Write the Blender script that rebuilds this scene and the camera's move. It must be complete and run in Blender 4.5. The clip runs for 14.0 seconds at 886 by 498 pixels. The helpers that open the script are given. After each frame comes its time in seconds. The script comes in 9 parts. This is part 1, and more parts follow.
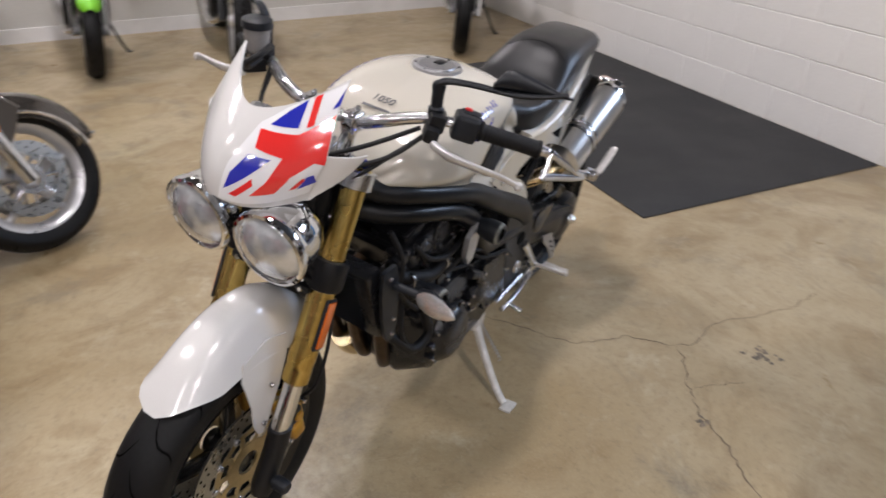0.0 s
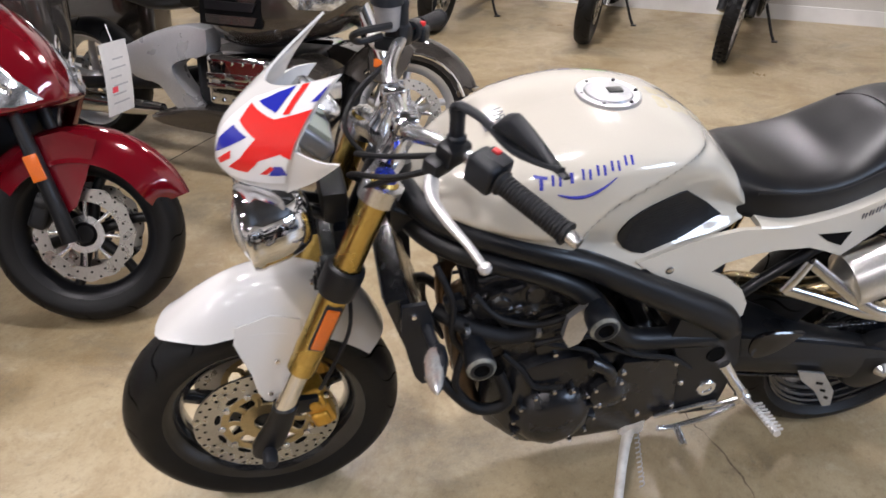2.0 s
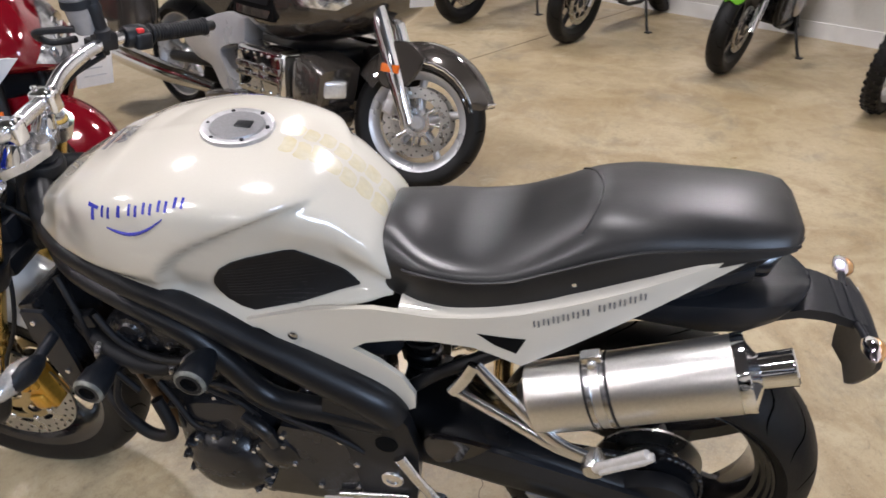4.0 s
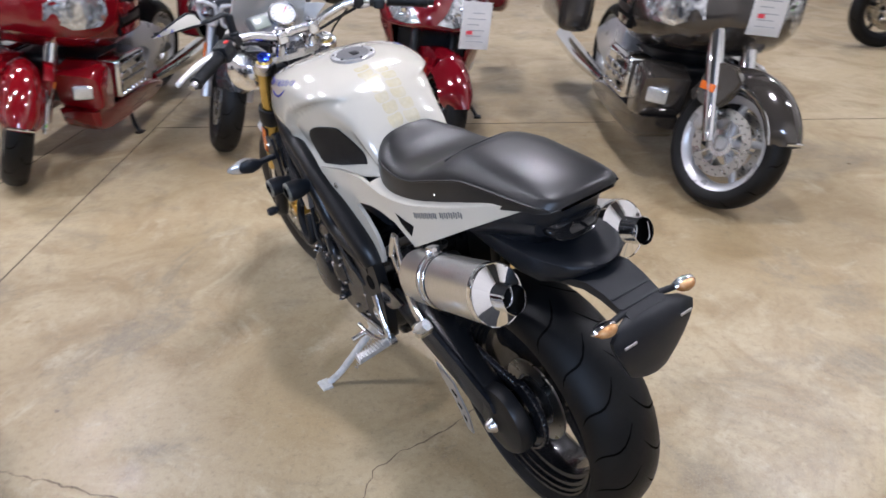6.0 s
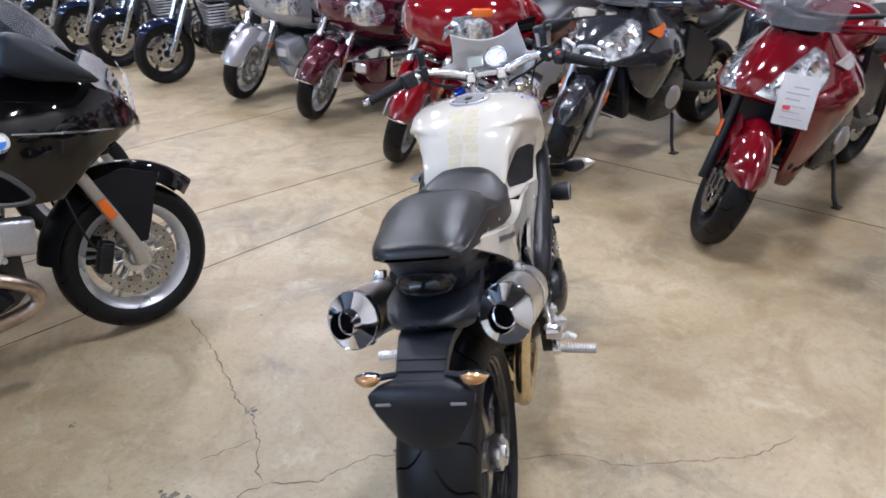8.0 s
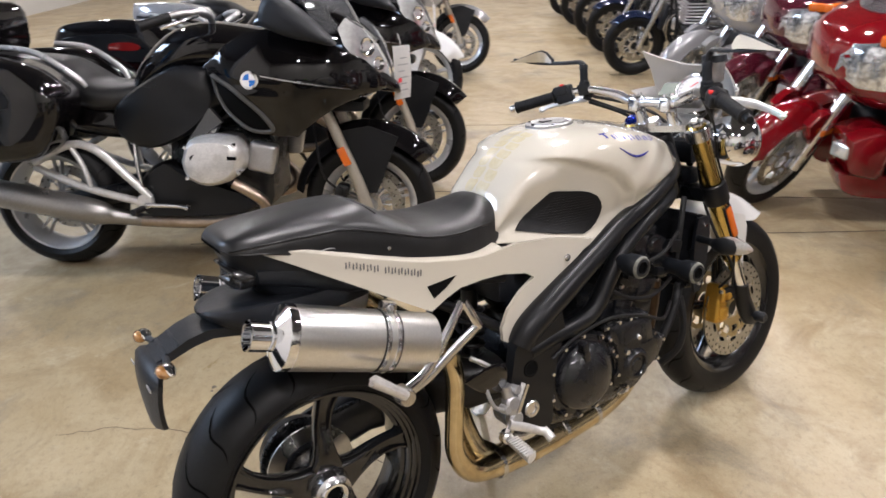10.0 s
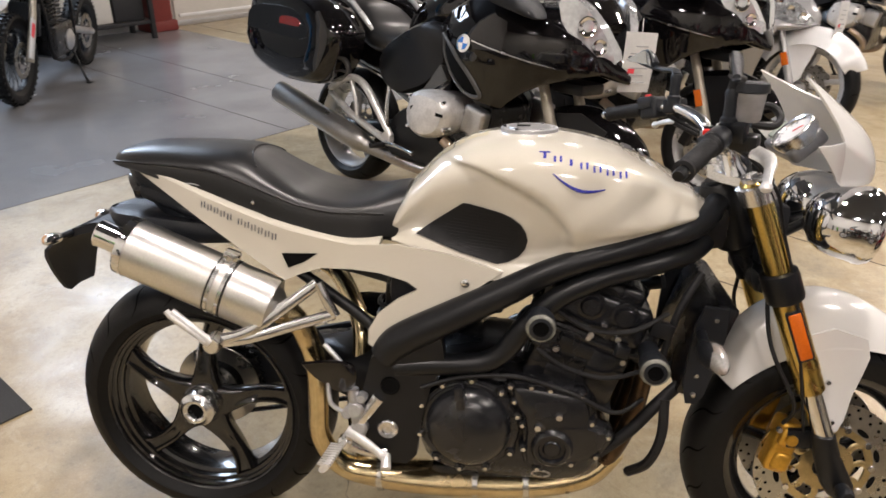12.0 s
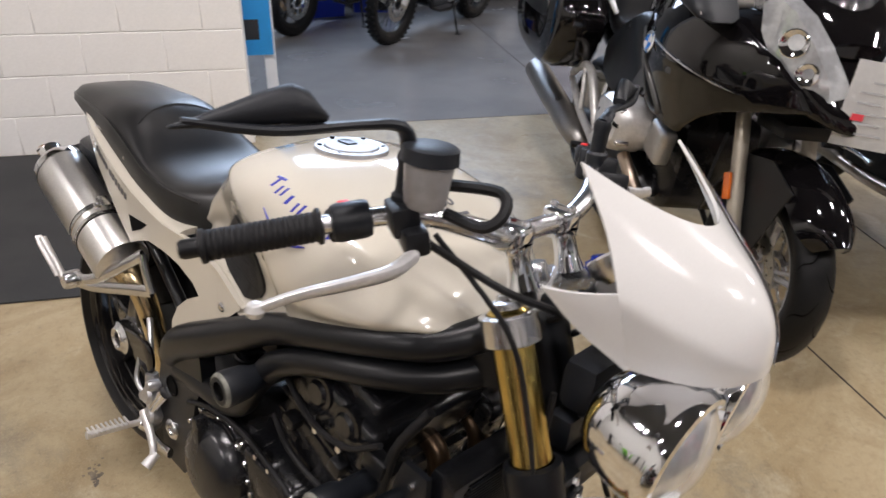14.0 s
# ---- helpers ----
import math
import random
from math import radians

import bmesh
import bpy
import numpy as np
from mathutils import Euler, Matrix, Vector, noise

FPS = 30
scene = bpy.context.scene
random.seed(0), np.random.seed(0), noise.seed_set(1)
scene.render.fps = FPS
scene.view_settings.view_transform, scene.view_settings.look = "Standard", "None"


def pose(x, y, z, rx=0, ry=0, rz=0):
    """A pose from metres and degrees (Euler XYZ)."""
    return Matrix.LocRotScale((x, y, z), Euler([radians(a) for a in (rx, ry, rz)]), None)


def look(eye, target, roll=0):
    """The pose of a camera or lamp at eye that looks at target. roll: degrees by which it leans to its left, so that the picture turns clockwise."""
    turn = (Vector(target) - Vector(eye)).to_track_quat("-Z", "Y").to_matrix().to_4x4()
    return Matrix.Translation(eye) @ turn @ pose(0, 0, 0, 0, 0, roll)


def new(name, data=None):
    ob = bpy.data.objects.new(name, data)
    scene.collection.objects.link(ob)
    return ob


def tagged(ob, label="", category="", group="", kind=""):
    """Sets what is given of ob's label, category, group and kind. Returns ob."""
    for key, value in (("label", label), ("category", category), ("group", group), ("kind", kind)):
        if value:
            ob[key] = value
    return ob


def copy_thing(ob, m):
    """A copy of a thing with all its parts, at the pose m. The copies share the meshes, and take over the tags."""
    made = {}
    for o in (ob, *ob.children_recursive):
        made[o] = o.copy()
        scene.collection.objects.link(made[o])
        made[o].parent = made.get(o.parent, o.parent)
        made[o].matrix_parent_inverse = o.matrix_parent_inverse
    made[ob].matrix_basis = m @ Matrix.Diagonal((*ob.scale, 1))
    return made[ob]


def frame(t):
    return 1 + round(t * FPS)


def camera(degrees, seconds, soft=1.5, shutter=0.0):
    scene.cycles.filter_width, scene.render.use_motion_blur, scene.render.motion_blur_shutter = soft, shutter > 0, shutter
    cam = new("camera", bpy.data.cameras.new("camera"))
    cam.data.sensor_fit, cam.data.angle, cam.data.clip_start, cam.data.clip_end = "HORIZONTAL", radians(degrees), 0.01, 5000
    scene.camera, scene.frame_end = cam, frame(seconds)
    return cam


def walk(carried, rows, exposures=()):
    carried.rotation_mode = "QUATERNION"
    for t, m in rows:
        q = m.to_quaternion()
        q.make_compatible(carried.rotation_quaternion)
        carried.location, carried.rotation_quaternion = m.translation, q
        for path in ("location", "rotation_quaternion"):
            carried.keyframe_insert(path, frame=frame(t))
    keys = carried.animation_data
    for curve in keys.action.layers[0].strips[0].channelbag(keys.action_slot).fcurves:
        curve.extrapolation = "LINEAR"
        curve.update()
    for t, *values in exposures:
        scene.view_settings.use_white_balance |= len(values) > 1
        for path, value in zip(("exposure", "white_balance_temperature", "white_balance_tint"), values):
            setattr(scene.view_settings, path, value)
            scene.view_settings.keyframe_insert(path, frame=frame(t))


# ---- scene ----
EXPOSURES = [
    (0.0, -1.54, 6250, 17), (0.5, -1.37, 6350, 18), (1.0, -1.26, 6350, 17), (2.0, -1.15, 6200, 17), (3.0, -1.15, 6250, 16), (5.5, -1.16, 5850, 17),
    (7.0, -1.03, 5550, 17), (8.0, -1.06, 5500, 16), (9.0, -1.04, 5650, 16), (11.5, -1.12, 6950, 15), (12.5, -1.10, 6600, 16), (14.0, -1.38, 6400, 16)]
cam = camera(63.3, 14.0, soft=1.6, shutter=0.3)
PATH = [
    (0, (1.497, 1.101, 1.496), (0.041, 0.149, 0.511), 0.0),
    (0.5, (1.283, 1.27, 1.485), (0.207, -0.098, 0.5), -0.3),
    (1, (1.038, 1.443, 1.484), (0.31, -0.14, 0.501), -0.6),
    (1.5, (0.809, 1.46, 1.465), (0.358, -0.219, 0.477), -0.5),
    (2, (0.591, 1.353, 1.459), (0.279, -0.337, 0.435), -0.3),
    (2.5, (0.331, 1.272, 1.445), (0.105, -0.428, 0.416), -0.2),
    (3, (0.058, 1.19, 1.43), (-0.057, -0.524, 0.405), -0.2),
    (5.5, (-1.412, 1.192, 1.523), (-0.213, -0.056, 0.521), -0.3),
    (6, (-1.743, 1.015, 1.519), (-0.277, 0.069, 0.542), -0.8),
    (6.5, (-1.983, 0.7, 1.522), (-0.303, 0.18, 0.569), -1.5),
    (7, (-2.225, 0.377, 1.534), (-0.464, 0.265, 0.593), -2.0),
    (7.5, (-2.23, 0.101, 1.544), (-0.469, 0.272, 0.612), -1.9),
    (8, (-2.091, -0.201, 1.572), (-0.328, 0.161, 0.7), -1.9),
    (8.5, (-1.974, -0.539, 1.569), (-0.305, 0.162, 0.72), -1.8),
    (9, (-1.752, -0.823, 1.546), (-0.262, 0.209, 0.7), -1.7),
    (11.5, (-0.235, -1.454, 1.489), (-0.169, 0.351, 0.629), 0.3),
    (12, (0.06, -1.364, 1.473), (-0.164, 0.415, 0.587), 0.5),
    (12.5, (0.33, -1.205, 1.482), (-0.075, 0.527, 0.567), 0.7),
    (13, (0.611, -1.044, 1.477), (-0.034, 0.603, 0.543), 0.8),
    (13.5, (0.823, -0.822, 1.466), (-0.141, 0.653, 0.52), 1.0),
    (14, (0.95, -0.55, 1.452), (-0.279, 0.701, 0.489), 1.1),
]
walk(cam, [(t, look(eye, target, roll)) for t, eye, target, roll in PATH], EXPOSURES)

LAMPCOLOR = (1.0, 0.955, 0.91)
LAMP_W = 275
LAMPS_A = (-4.0, -0.2, 3.6, 7.4, 11.6)
LAMPS_B = (-4.0, -0.2, 5.2)
WINDOW_W = 1050

# ---- world, sun, large lights and exposure ----
import functools
import itertools

U = Vector((0.545, 0.839, 0)).normalized()     # along the block wall
V = Vector((-U.y, U.x, 0))                      # across it

world = bpy.data.worlds.new("world")
scene.world = world
world.use_nodes = True
wn = world.node_tree
bg = wn.nodes["Background"]
sky = wn.nodes.new("ShaderNodeTexSky")
sky.sky_type = 'NISHITA'
sky.sun_disc = False
sky.sun_elevation, sky.sun_rotation = radians(40), radians(120)
wn.links.new(sky.outputs[0], bg.inputs[0])
bg.inputs[1].default_value = 0.08

CEILING = 5.2


def area_lamp(name, m, sx, sy, power, color):
    data = bpy.data.lights.new(name, 'AREA')
    data.shape, data.size, data.size_y = 'RECTANGLE', sx, sy
    data.energy, data.color = power, color
    ob = new(name, data)
    ob.matrix_basis = m
    return ob


# ---- materials ----
def material(name, color, rough=0.5, metal=0.0, grain=0.0, scale=60.0, bump=0.0, bscale=200.0, coat=0.0,
             stain=None, sscale=6.0, samount=0.35, rvar=0.0, spec=0.5):
    """A surface with variation at two scales: large stains and fine grain, in colour, gloss and relief."""
    m = bpy.data.materials.new(name)
    m.use_nodes = True
    n, l = m.node_tree.nodes, m.node_tree.links
    p = n["Principled BSDF"]
    p.inputs["Metallic"].default_value = metal
    p.inputs["Coat Weight"].default_value = coat
    p.inputs["Coat Roughness"].default_value = 0.04
    p.inputs["Specular IOR Level"].default_value = spec
    tc = n.new("ShaderNodeTexCoord")
    big = n.new("ShaderNodeTexNoise")
    big.inputs["Scale"].default_value, big.inputs["Detail"].default_value = sscale, 5
    l.new(tc.outputs["Object"], big.inputs["Vector"])
    fine = n.new("ShaderNodeTexNoise")
    fine.inputs["Scale"].default_value, fine.inputs["Detail"].default_value = scale, 4
    l.new(tc.outputs["Object"], fine.inputs["Vector"])
    base = color if len(color) == 4 else (*color, 1)
    other = stain or tuple(c * 0.7 for c in base[:3]) + (1,)
    ramp = n.new("ShaderNodeMapRange")
    ramp.inputs[1].default_value, ramp.inputs[2].default_value = 0.42, 0.75
    ramp.inputs[3].default_value, ramp.inputs[4].default_value = 0.0, samount
    l.new(big.outputs[0], ramp.inputs[0])
    mix = n.new("ShaderNodeMix")
    mix.data_type = 'RGBA'
    mix.inputs[6].default_value, mix.inputs[7].default_value = base, other
    l.new(ramp.outputs[0], mix.inputs[0])
    out = mix.outputs[2]
    if grain:
        g = n.new("ShaderNodeMapRange")
        g.inputs[1].default_value, g.inputs[2].default_value = 0.3, 0.7
        g.inputs[3].default_value, g.inputs[4].default_value = 1 - grain, 1 + grain
        l.new(fine.outputs[0], g.inputs[0])
        mul = n.new("ShaderNodeVectorMath")
        mul.operation = 'SCALE'
        l.new(out, mul.inputs[0])
        l.new(g.outputs[0], mul.inputs["Scale"])
        out = mul.outputs[0]
    l.new(out, p.inputs["Base Color"])
    r = n.new("ShaderNodeMapRange")
    r.inputs[3].default_value, r.inputs[4].default_value = max(0.02, rough - rvar), min(1, rough + rvar)
    r.inputs[1].default_value, r.inputs[2].default_value = 0.3, 0.7
    l.new(big.outputs[0], r.inputs[0])
    l.new(r.outputs[0], p.inputs["Roughness"])
    if bump:
        rel = n.new("ShaderNodeTexNoise")
        rel.inputs["Scale"].default_value, rel.inputs["Detail"].default_value = bscale, 3
        l.new(tc.outputs["Object"], rel.inputs["Vector"])
        b = n.new("ShaderNodeBump")
        b.inputs["Strength"].default_value, b.inputs["Distance"].default_value = bump, 0.002
        l.new(rel.outputs[0], b.inputs["Height"])
        l.new(b.outputs[0], p.inputs["Normal"])
    return m


def glass(name, color, rough=0.02, alpha_like=1.0):
    m = bpy.data.materials.new(name)
    m.use_nodes = True
    p = m.node_tree.nodes["Principled BSDF"]
    p.inputs["Base Color"].default_value = color
    p.inputs["Roughness"].default_value = rough
    p.inputs["Transmission Weight"].default_value = alpha_like
    p.inputs["IOR"].default_value = 1.45
    return m


WHITE = material("pearl_white_paint", (0.66, 0.65, 0.63), 0.16, 0, 0.015, 400, coat=0.8, samount=0.06, rvar=0.04)
CREAM = material("cream_white_paint", (0.55, 0.515, 0.44), 0.14, 0, 0.015, 400, coat=0.9, stain=(0.68, 0.61, 0.45, 1), sscale=4, samount=0.2, rvar=0.03)
YELLOWED = material("yellowed_residue", (0.54, 0.49, 0.36), 0.24, 0, 0.05, 90, stain=(0.52, 0.43, 0.24, 1), samount=0.7, sscale=25, coat=0.6)
SATIN = material("satin_black_paint", (0.006, 0.0066, 0.008), 0.35, 0, 0.1, 150, bump=0.06, bscale=500, samount=0.5, stain=(0.008, 0.008, 0.009, 1), rvar=0.08, spec=0.32)
GLOSSBLACK = material("gloss_black_paint", (0.004, 0.0035, 0.004), 0.06, 0, 0, 10, coat=0.25, samount=0.3, rvar=0.02, spec=0.42)
BLACKMETAL = material("black_engine_casting", (0.009, 0.0095, 0.0115), 0.24, 0, 0.2, 120, bump=0.30, bscale=150, stain=(0.012, 0.011, 0.010, 1), sscale=14, samount=0.5, rvar=0.08, spec=0.5)
PLASTIC = material("matt_black_plastic", (0.0075, 0.009, 0.012), 0.42, 0, 0.12, 300, bump=0.2, bscale=700, stain=(0.017, 0.019, 0.024, 1), sscale=9, samount=0.6, rvar=0.08, spec=0.32)
RUBBER = material("tyre_rubber", (0.0036, 0.0036, 0.0041), 0.48, 0, 0.15, 90, bump=0.25, bscale=400, stain=(0.009, 0.009, 0.009, 1), sscale=7, samount=0.6, rvar=0.1, spec=0.24)
# Uncut grooves: their shade is painted as strips darker than the tyre.
GROOVE = material("tread_groove_shade", (0.002, 0.002, 0.002), 0.95, 0, spec=0.05)
VINYL = material("seat_vinyl", (0.006, 0.0062, 0.007), 0.39, 0, 0.1, 200, bump=0.10, bscale=260, stain=(0.026, 0.025, 0.024, 1), sscale=6, samount=0.6, rvar=0.08, spec=0.5)
GRIP = material("grip_rubber", (0.007, 0.007, 0.008), 0.55, 0, 0.1, 200, bump=0.4, bscale=600, spec=0.3)
PADMAT = material("ribbed_knee_pad", (0.005, 0.005, 0.006), 0.5, 0, 0.1, 200, spec=0.3)
GOLD = material("gold_anodised_fork", (0.62, 0.45, 0.14), 0.24, 1, 0.06, 120, bump=0.05, bscale=300, stain=(0.40, 0.26, 0.07, 1), sscale=11, samount=0.4, rvar=0.06)
CARRIER = material("pale_gold_carrier", (0.55, 0.44, 0.24), 0.32, 0.9, 0.08, 160, stain=(0.40, 0.28, 0.12, 1), sscale=14, samount=0.5, rvar=0.06)
BRASSY = material("gold_caliper_paint", (0.62, 0.34, 0.05), 0.3, 0.7, 0.1, 140, samount=0.3)
CHROME = material("chrome_plate", (0.82, 0.83, 0.85), 0.05, 1, 0, 20, samount=0.1, rvar=0.02)
STEEL = material("polished_stainless", (0.66, 0.66, 0.67), 0.17, 1, 0.04, 150, stain=(0.5, 0.48, 0.45, 1), sscale=9, samount=0.4, rvar=0.06)
WHEELBLACK = material("dark_wheel_enamel", (0.010, 0.0098, 0.0105), 0.20, 0.3, 0.08, 200, coat=0.6, stain=(0.022, 0.020, 0.018, 1), sscale=8, samount=0.5, rvar=0.06)
CANSTEEL = material("brushed_can_steel", (0.74, 0.73, 0.71), 0.33, 1, 0.05, 220, bump=0.04, bscale=500, stain=(0.62, 0.58, 0.50, 1), sscale=7, samount=0.4, rvar=0.05)
# Pale and near-black patches put the facets' bright and dark reflections into the colour.
FACETLAMP = material("lamp_facet_tones", (0.74, 0.76, 0.78), 0.10, 0.75, 0.45, 45, bump=0.5, bscale=45, coat=1.0, stain=(0.05, 0.05, 0.055, 1), sscale=26, samount=1.0)
ALLOY = material("polished_aluminium", (0.72, 0.72, 0.73), 0.22, 1, 0.05, 160, samount=0.35, sscale=14, rvar=0.08)
DULLALLOY = material("cast_aluminium", (0.55, 0.55, 0.56), 0.38, 0.9, 0.08, 140, bump=0.1, bscale=350, samount=0.4, sscale=12, rvar=0.1)
SILVERPAINT = material("silver_wheel_paint", (0.58, 0.585, 0.60), 0.3, 0.55, 0.04, 140, samount=0.25, rvar=0.06)
BRONZE = material("heat_browned_steel", (0.66, 0.54, 0.33), 0.22, 1, 0.1, 60, stain=(0.36, 0.24, 0.11, 1), sscale=9, samount=0.6, rvar=0.08)
AMBERLENS = material("amber_signal_lens", (0.42, 0.20, 0.06), 0.14, 0.45, 0.15, 240, coat=0.7, stain=(0.62, 0.42, 0.22, 1), sscale=40, samount=0.7)
WORNNYLON = material("scuffed_nylon_edge", (0.20, 0.20, 0.17), 0.5, 0, 0.3, 120, stain=(0.03, 0.03, 0.03, 1), sscale=40, samount=1.0)
CAPSTEEL = material("brushed_cap_steel", (0.30, 0.30, 0.305), 0.40, 0.8, 0.08, 200, samount=0.3, rvar=0.06)
PALEALLOY = material("pale_cast_alloy", (0.72, 0.71, 0.70), 0.36, 0.6, 0.08, 120, stain=(0.40, 0.39, 0.37, 1), sscale=22, samount=0.5, rvar=0.08)
BURNT = material("dark_burnt_steel", (0.10, 0.065, 0.04), 0.35, 0.9, 0.2, 60, stain=(0.03, 0.022, 0.016, 1), sscale=9, samount=0.7, rvar=0.1)
DISC = material("brake_disc_steel", (0.50, 0.49, 0.46), 0.3, 1, 0.08, 220, samount=0.4, sscale=20, rvar=0.08)
# Near-black for flat pieces laid as holes: the shade inside is put into the colour.
HOLE = material("painted_hole_shade", (0.003, 0.003, 0.003), 0.9, 0, spec=0.1)
AMBER = material("amber_plastic", (0.62, 0.13, 0.012), 0.15, 0, 0.08, 300, coat=0.5)
SMOKELENS = material("clear_signal_lens", (0.55, 0.54, 0.52), 0.12, 0.5, 0.15, 240, coat=0.7, stain=(0.60, 0.20, 0.08, 1), sscale=30, samount=0.4)
DASHGREY = material("dark_silver_dash", (0.22, 0.22, 0.23), 0.35, 0.5, 0.05, 140, samount=0.2)
LAMPGLASS = material("fluted_lamp_glass", (0.74, 0.76, 0.78), 0.10, 0.65, 0.10, 70, bump=0.25, bscale=60, coat=1.0, stain=(0.42, 0.43, 0.45, 1), sscale=9, samount=0.7)
REDSWITCH = material("red_switch", (0.75, 0.03, 0.03), 0.35)
FLAGRED = material("red_decal", (0.80, 0.030, 0.025), 0.16, coat=0.8, samount=0.1)
FLAGBLUE = material("blue_decal", (0.022, 0.03, 0.40), 0.16, coat=0.8, samount=0.1)
FLAGWHITE = material("white_decal", (0.84, 0.84, 0.85), 0.16, coat=0.8, samount=0.05)
LETTERBLUE = material("blue_lettering", (0.035, 0.04, 0.30), 0.25, coat=0.4)
LETTERGREY = material("dark_grey_lettering", (0.10, 0.10, 0.11), 0.35)
STANDWHITE = material("worn_white_paint", (0.68, 0.67, 0.64), 0.4, 0.1, 0.1, 90, stain=(0.35, 0.32, 0.28, 1), sscale=22, samount=0.6)
BLUEANOD = material("blue_anodised", (0.02, 0.05, 0.45), 0.25, 0.9)
RESERVOIR = material("cloudy_fluid_pot", (0.27, 0.26, 0.26), 0.25, 0, 0.08, 60, coat=0.3, samount=0.5, sscale=20)
REDPAINT = material("candy_red_paint", (0.19, 0.003, 0.007), 0.10, 0.1, 0.03, 500, coat=1.0, samount=0.15)
CRIMSON = material("candy_crimson_paint", (0.15, 0.0025, 0.008), 0.10, 0.2, 0.03, 500, coat=1.0, samount=0.15)
CANGREY = material("satin_silencer_steel", (0.32, 0.31, 0.30), 0.34, 0.9, 0.08, 120, samount=0.3, rvar=0.08)
FORKGREY = material("grey_fork_paint", (0.44, 0.40, 0.33), 0.32, 0.5, 0.05, 120, samount=0.2)
VENTGREY = material("satin_grey_trim", (0.085, 0.085, 0.085), 0.35, 0.3, 0.08, 120)
HEADERSTEEL = material("browned_header_steel", (0.42, 0.34, 0.27), 0.3, 1, 0.1, 60, stain=(0.22, 0.14, 0.09, 1), sscale=9, samount=0.6)
TAILRED = material("dark_red_lens", (0.20, 0.01, 0.01), 0.12, coat=0.6)
MAROON = material("dark_maroon_paint", (0.075, 0.008, 0.018), 0.12, 0.2, 0.03, 500, coat=1.0, samount=0.15)
GREYPAINT = material("warm_grey_paint", (0.062, 0.054, 0.047), 0.12, 0.4, 0.04, 500, coat=1.0, samount=0.15)
TITAN = material("dark_grey_metallic", (0.035, 0.037, 0.042), 0.18, 0.4, 0.04, 500, coat=0.9, samount=0.2)
SILVERBODY = material("silver_paint", (0.42, 0.42, 0.43), 0.2, 0.5, 0.03, 500, coat=0.8, samount=0.15)
BLUEBLACK = material("midnight_blue_paint", (0.008, 0.014, 0.04), 0.12, 0.2, 0.03, 400, coat=0.9)
GREENPAINT = material("lime_green_paint", (0.20, 0.62, 0.03), 0.25, 0, 0.03, 200, coat=0.5)
OFFWHITE = material("white_body_paint", (0.72, 0.72, 0.72), 0.2, 0, 0.02, 200, coat=0.6)
SCREEN = glass("smoked_screen", (0.55, 0.56, 0.58, 1), 0.03, 0.9)
PAPER = material("white_tag_paper", (0.80, 0.79, 0.77), 0.7, 0, 0.03, 60, samount=0.08)
TAGBAR = material("grey_print", (0.45, 0.45, 0.46), 0.8)
TAGRED = material("red_print", (0.75, 0.06, 0.08), 0.7)
ROUNDELBLUE = material("roundel_blue", (0.02, 0.16, 0.55), 0.2, coat=0.5)


# ---- building helpers ----
def finish(ob, angle=38):
    me = ob.data
    me.polygons.foreach_set("use_smooth", [True] * len(me.polygons))
    me.set_sharp_from_angle(angle=radians(angle))
    return ob


TINY = {"tread_groove", "drill_hole", "disc_button", "radiator_fin", "cover_bolt", "head_bolt", "cap_screw", "pad_rib", "maker_bar", "model_bar", "print_line", "shroud_bolt", "blade_bolt", "clamp_bolt", "guard_slot", "holder_slot", "riser_bolt", "caliper_bolt", "hose_clip", "stiffener", "disc_carrier", "cylinder_boss", "cam_end_cover", "cylinder_flange", "bin_grip", "bracket", "peg_ridge", "pipe_band", "vent_line", "sprocket"}


def part(name, bm, mat, parent=None, label="", angle=38):
    """Links a bmesh as one mesh object under a thing or a part."""
    bmesh.ops.recalc_face_normals(bm, faces=bm.faces)
    me = bpy.data.meshes.new(name)
    bm.to_mesh(me)
    bm.free()
    me.materials.append(mat)
    ob = new(name, me)
    ob.parent = parent
    finish(ob, angle)
    return tagged(ob, label, kind="stuff" if name in TINY else "")


def thing(name, m, label, category, group="", kind=""):
    ob = new(name)
    ob.empty_display_size = 0.1
    ob.matrix_basis = m
    return tagged(ob, label, category, group, kind)


def spline(pts, per=6):
    """A smooth line through the points."""
    pts = [np.array(p, float) for p in pts]
    out = []
    for i in range(len(pts) - 1):
        p0, p1, p2, p3 = pts[max(i - 1, 0)], pts[i], pts[i + 1], pts[min(i + 2, len(pts) - 1)]
        for k in range(per):
            t = k / per
            out.append(0.5 * (2 * p1 + (p2 - p0) * t + (2 * p0 - 5 * p1 + 4 * p2 - p3) * t * t + (3 * p1 - p0 - 3 * p2 + p3) * t ** 3))
    return out + [pts[-1]]


def curve(table, x):
    """Smooth value of a table of (x, value) rows at x."""
    xs = [r[0] for r in table]
    i = max(0, min(len(xs) - 2, next((k for k in range(len(xs) - 1) if x <= xs[k + 1]), len(xs) - 2)))
    t = min(1, max(0, (x - xs[i]) / (xs[i + 1] - xs[i])))
    v = [r[1] for r in table]
    v0, v1, v2, v3 = v[max(i - 1, 0)], v[i], v[i + 1], v[min(i + 2, len(v) - 1)]
    return 0.5 * (2 * v1 + (v2 - v0) * t + (2 * v0 - 5 * v1 + 4 * v2 - v3) * t * t + (3 * v1 - v0 - 3 * v2 + v3) * t ** 3)


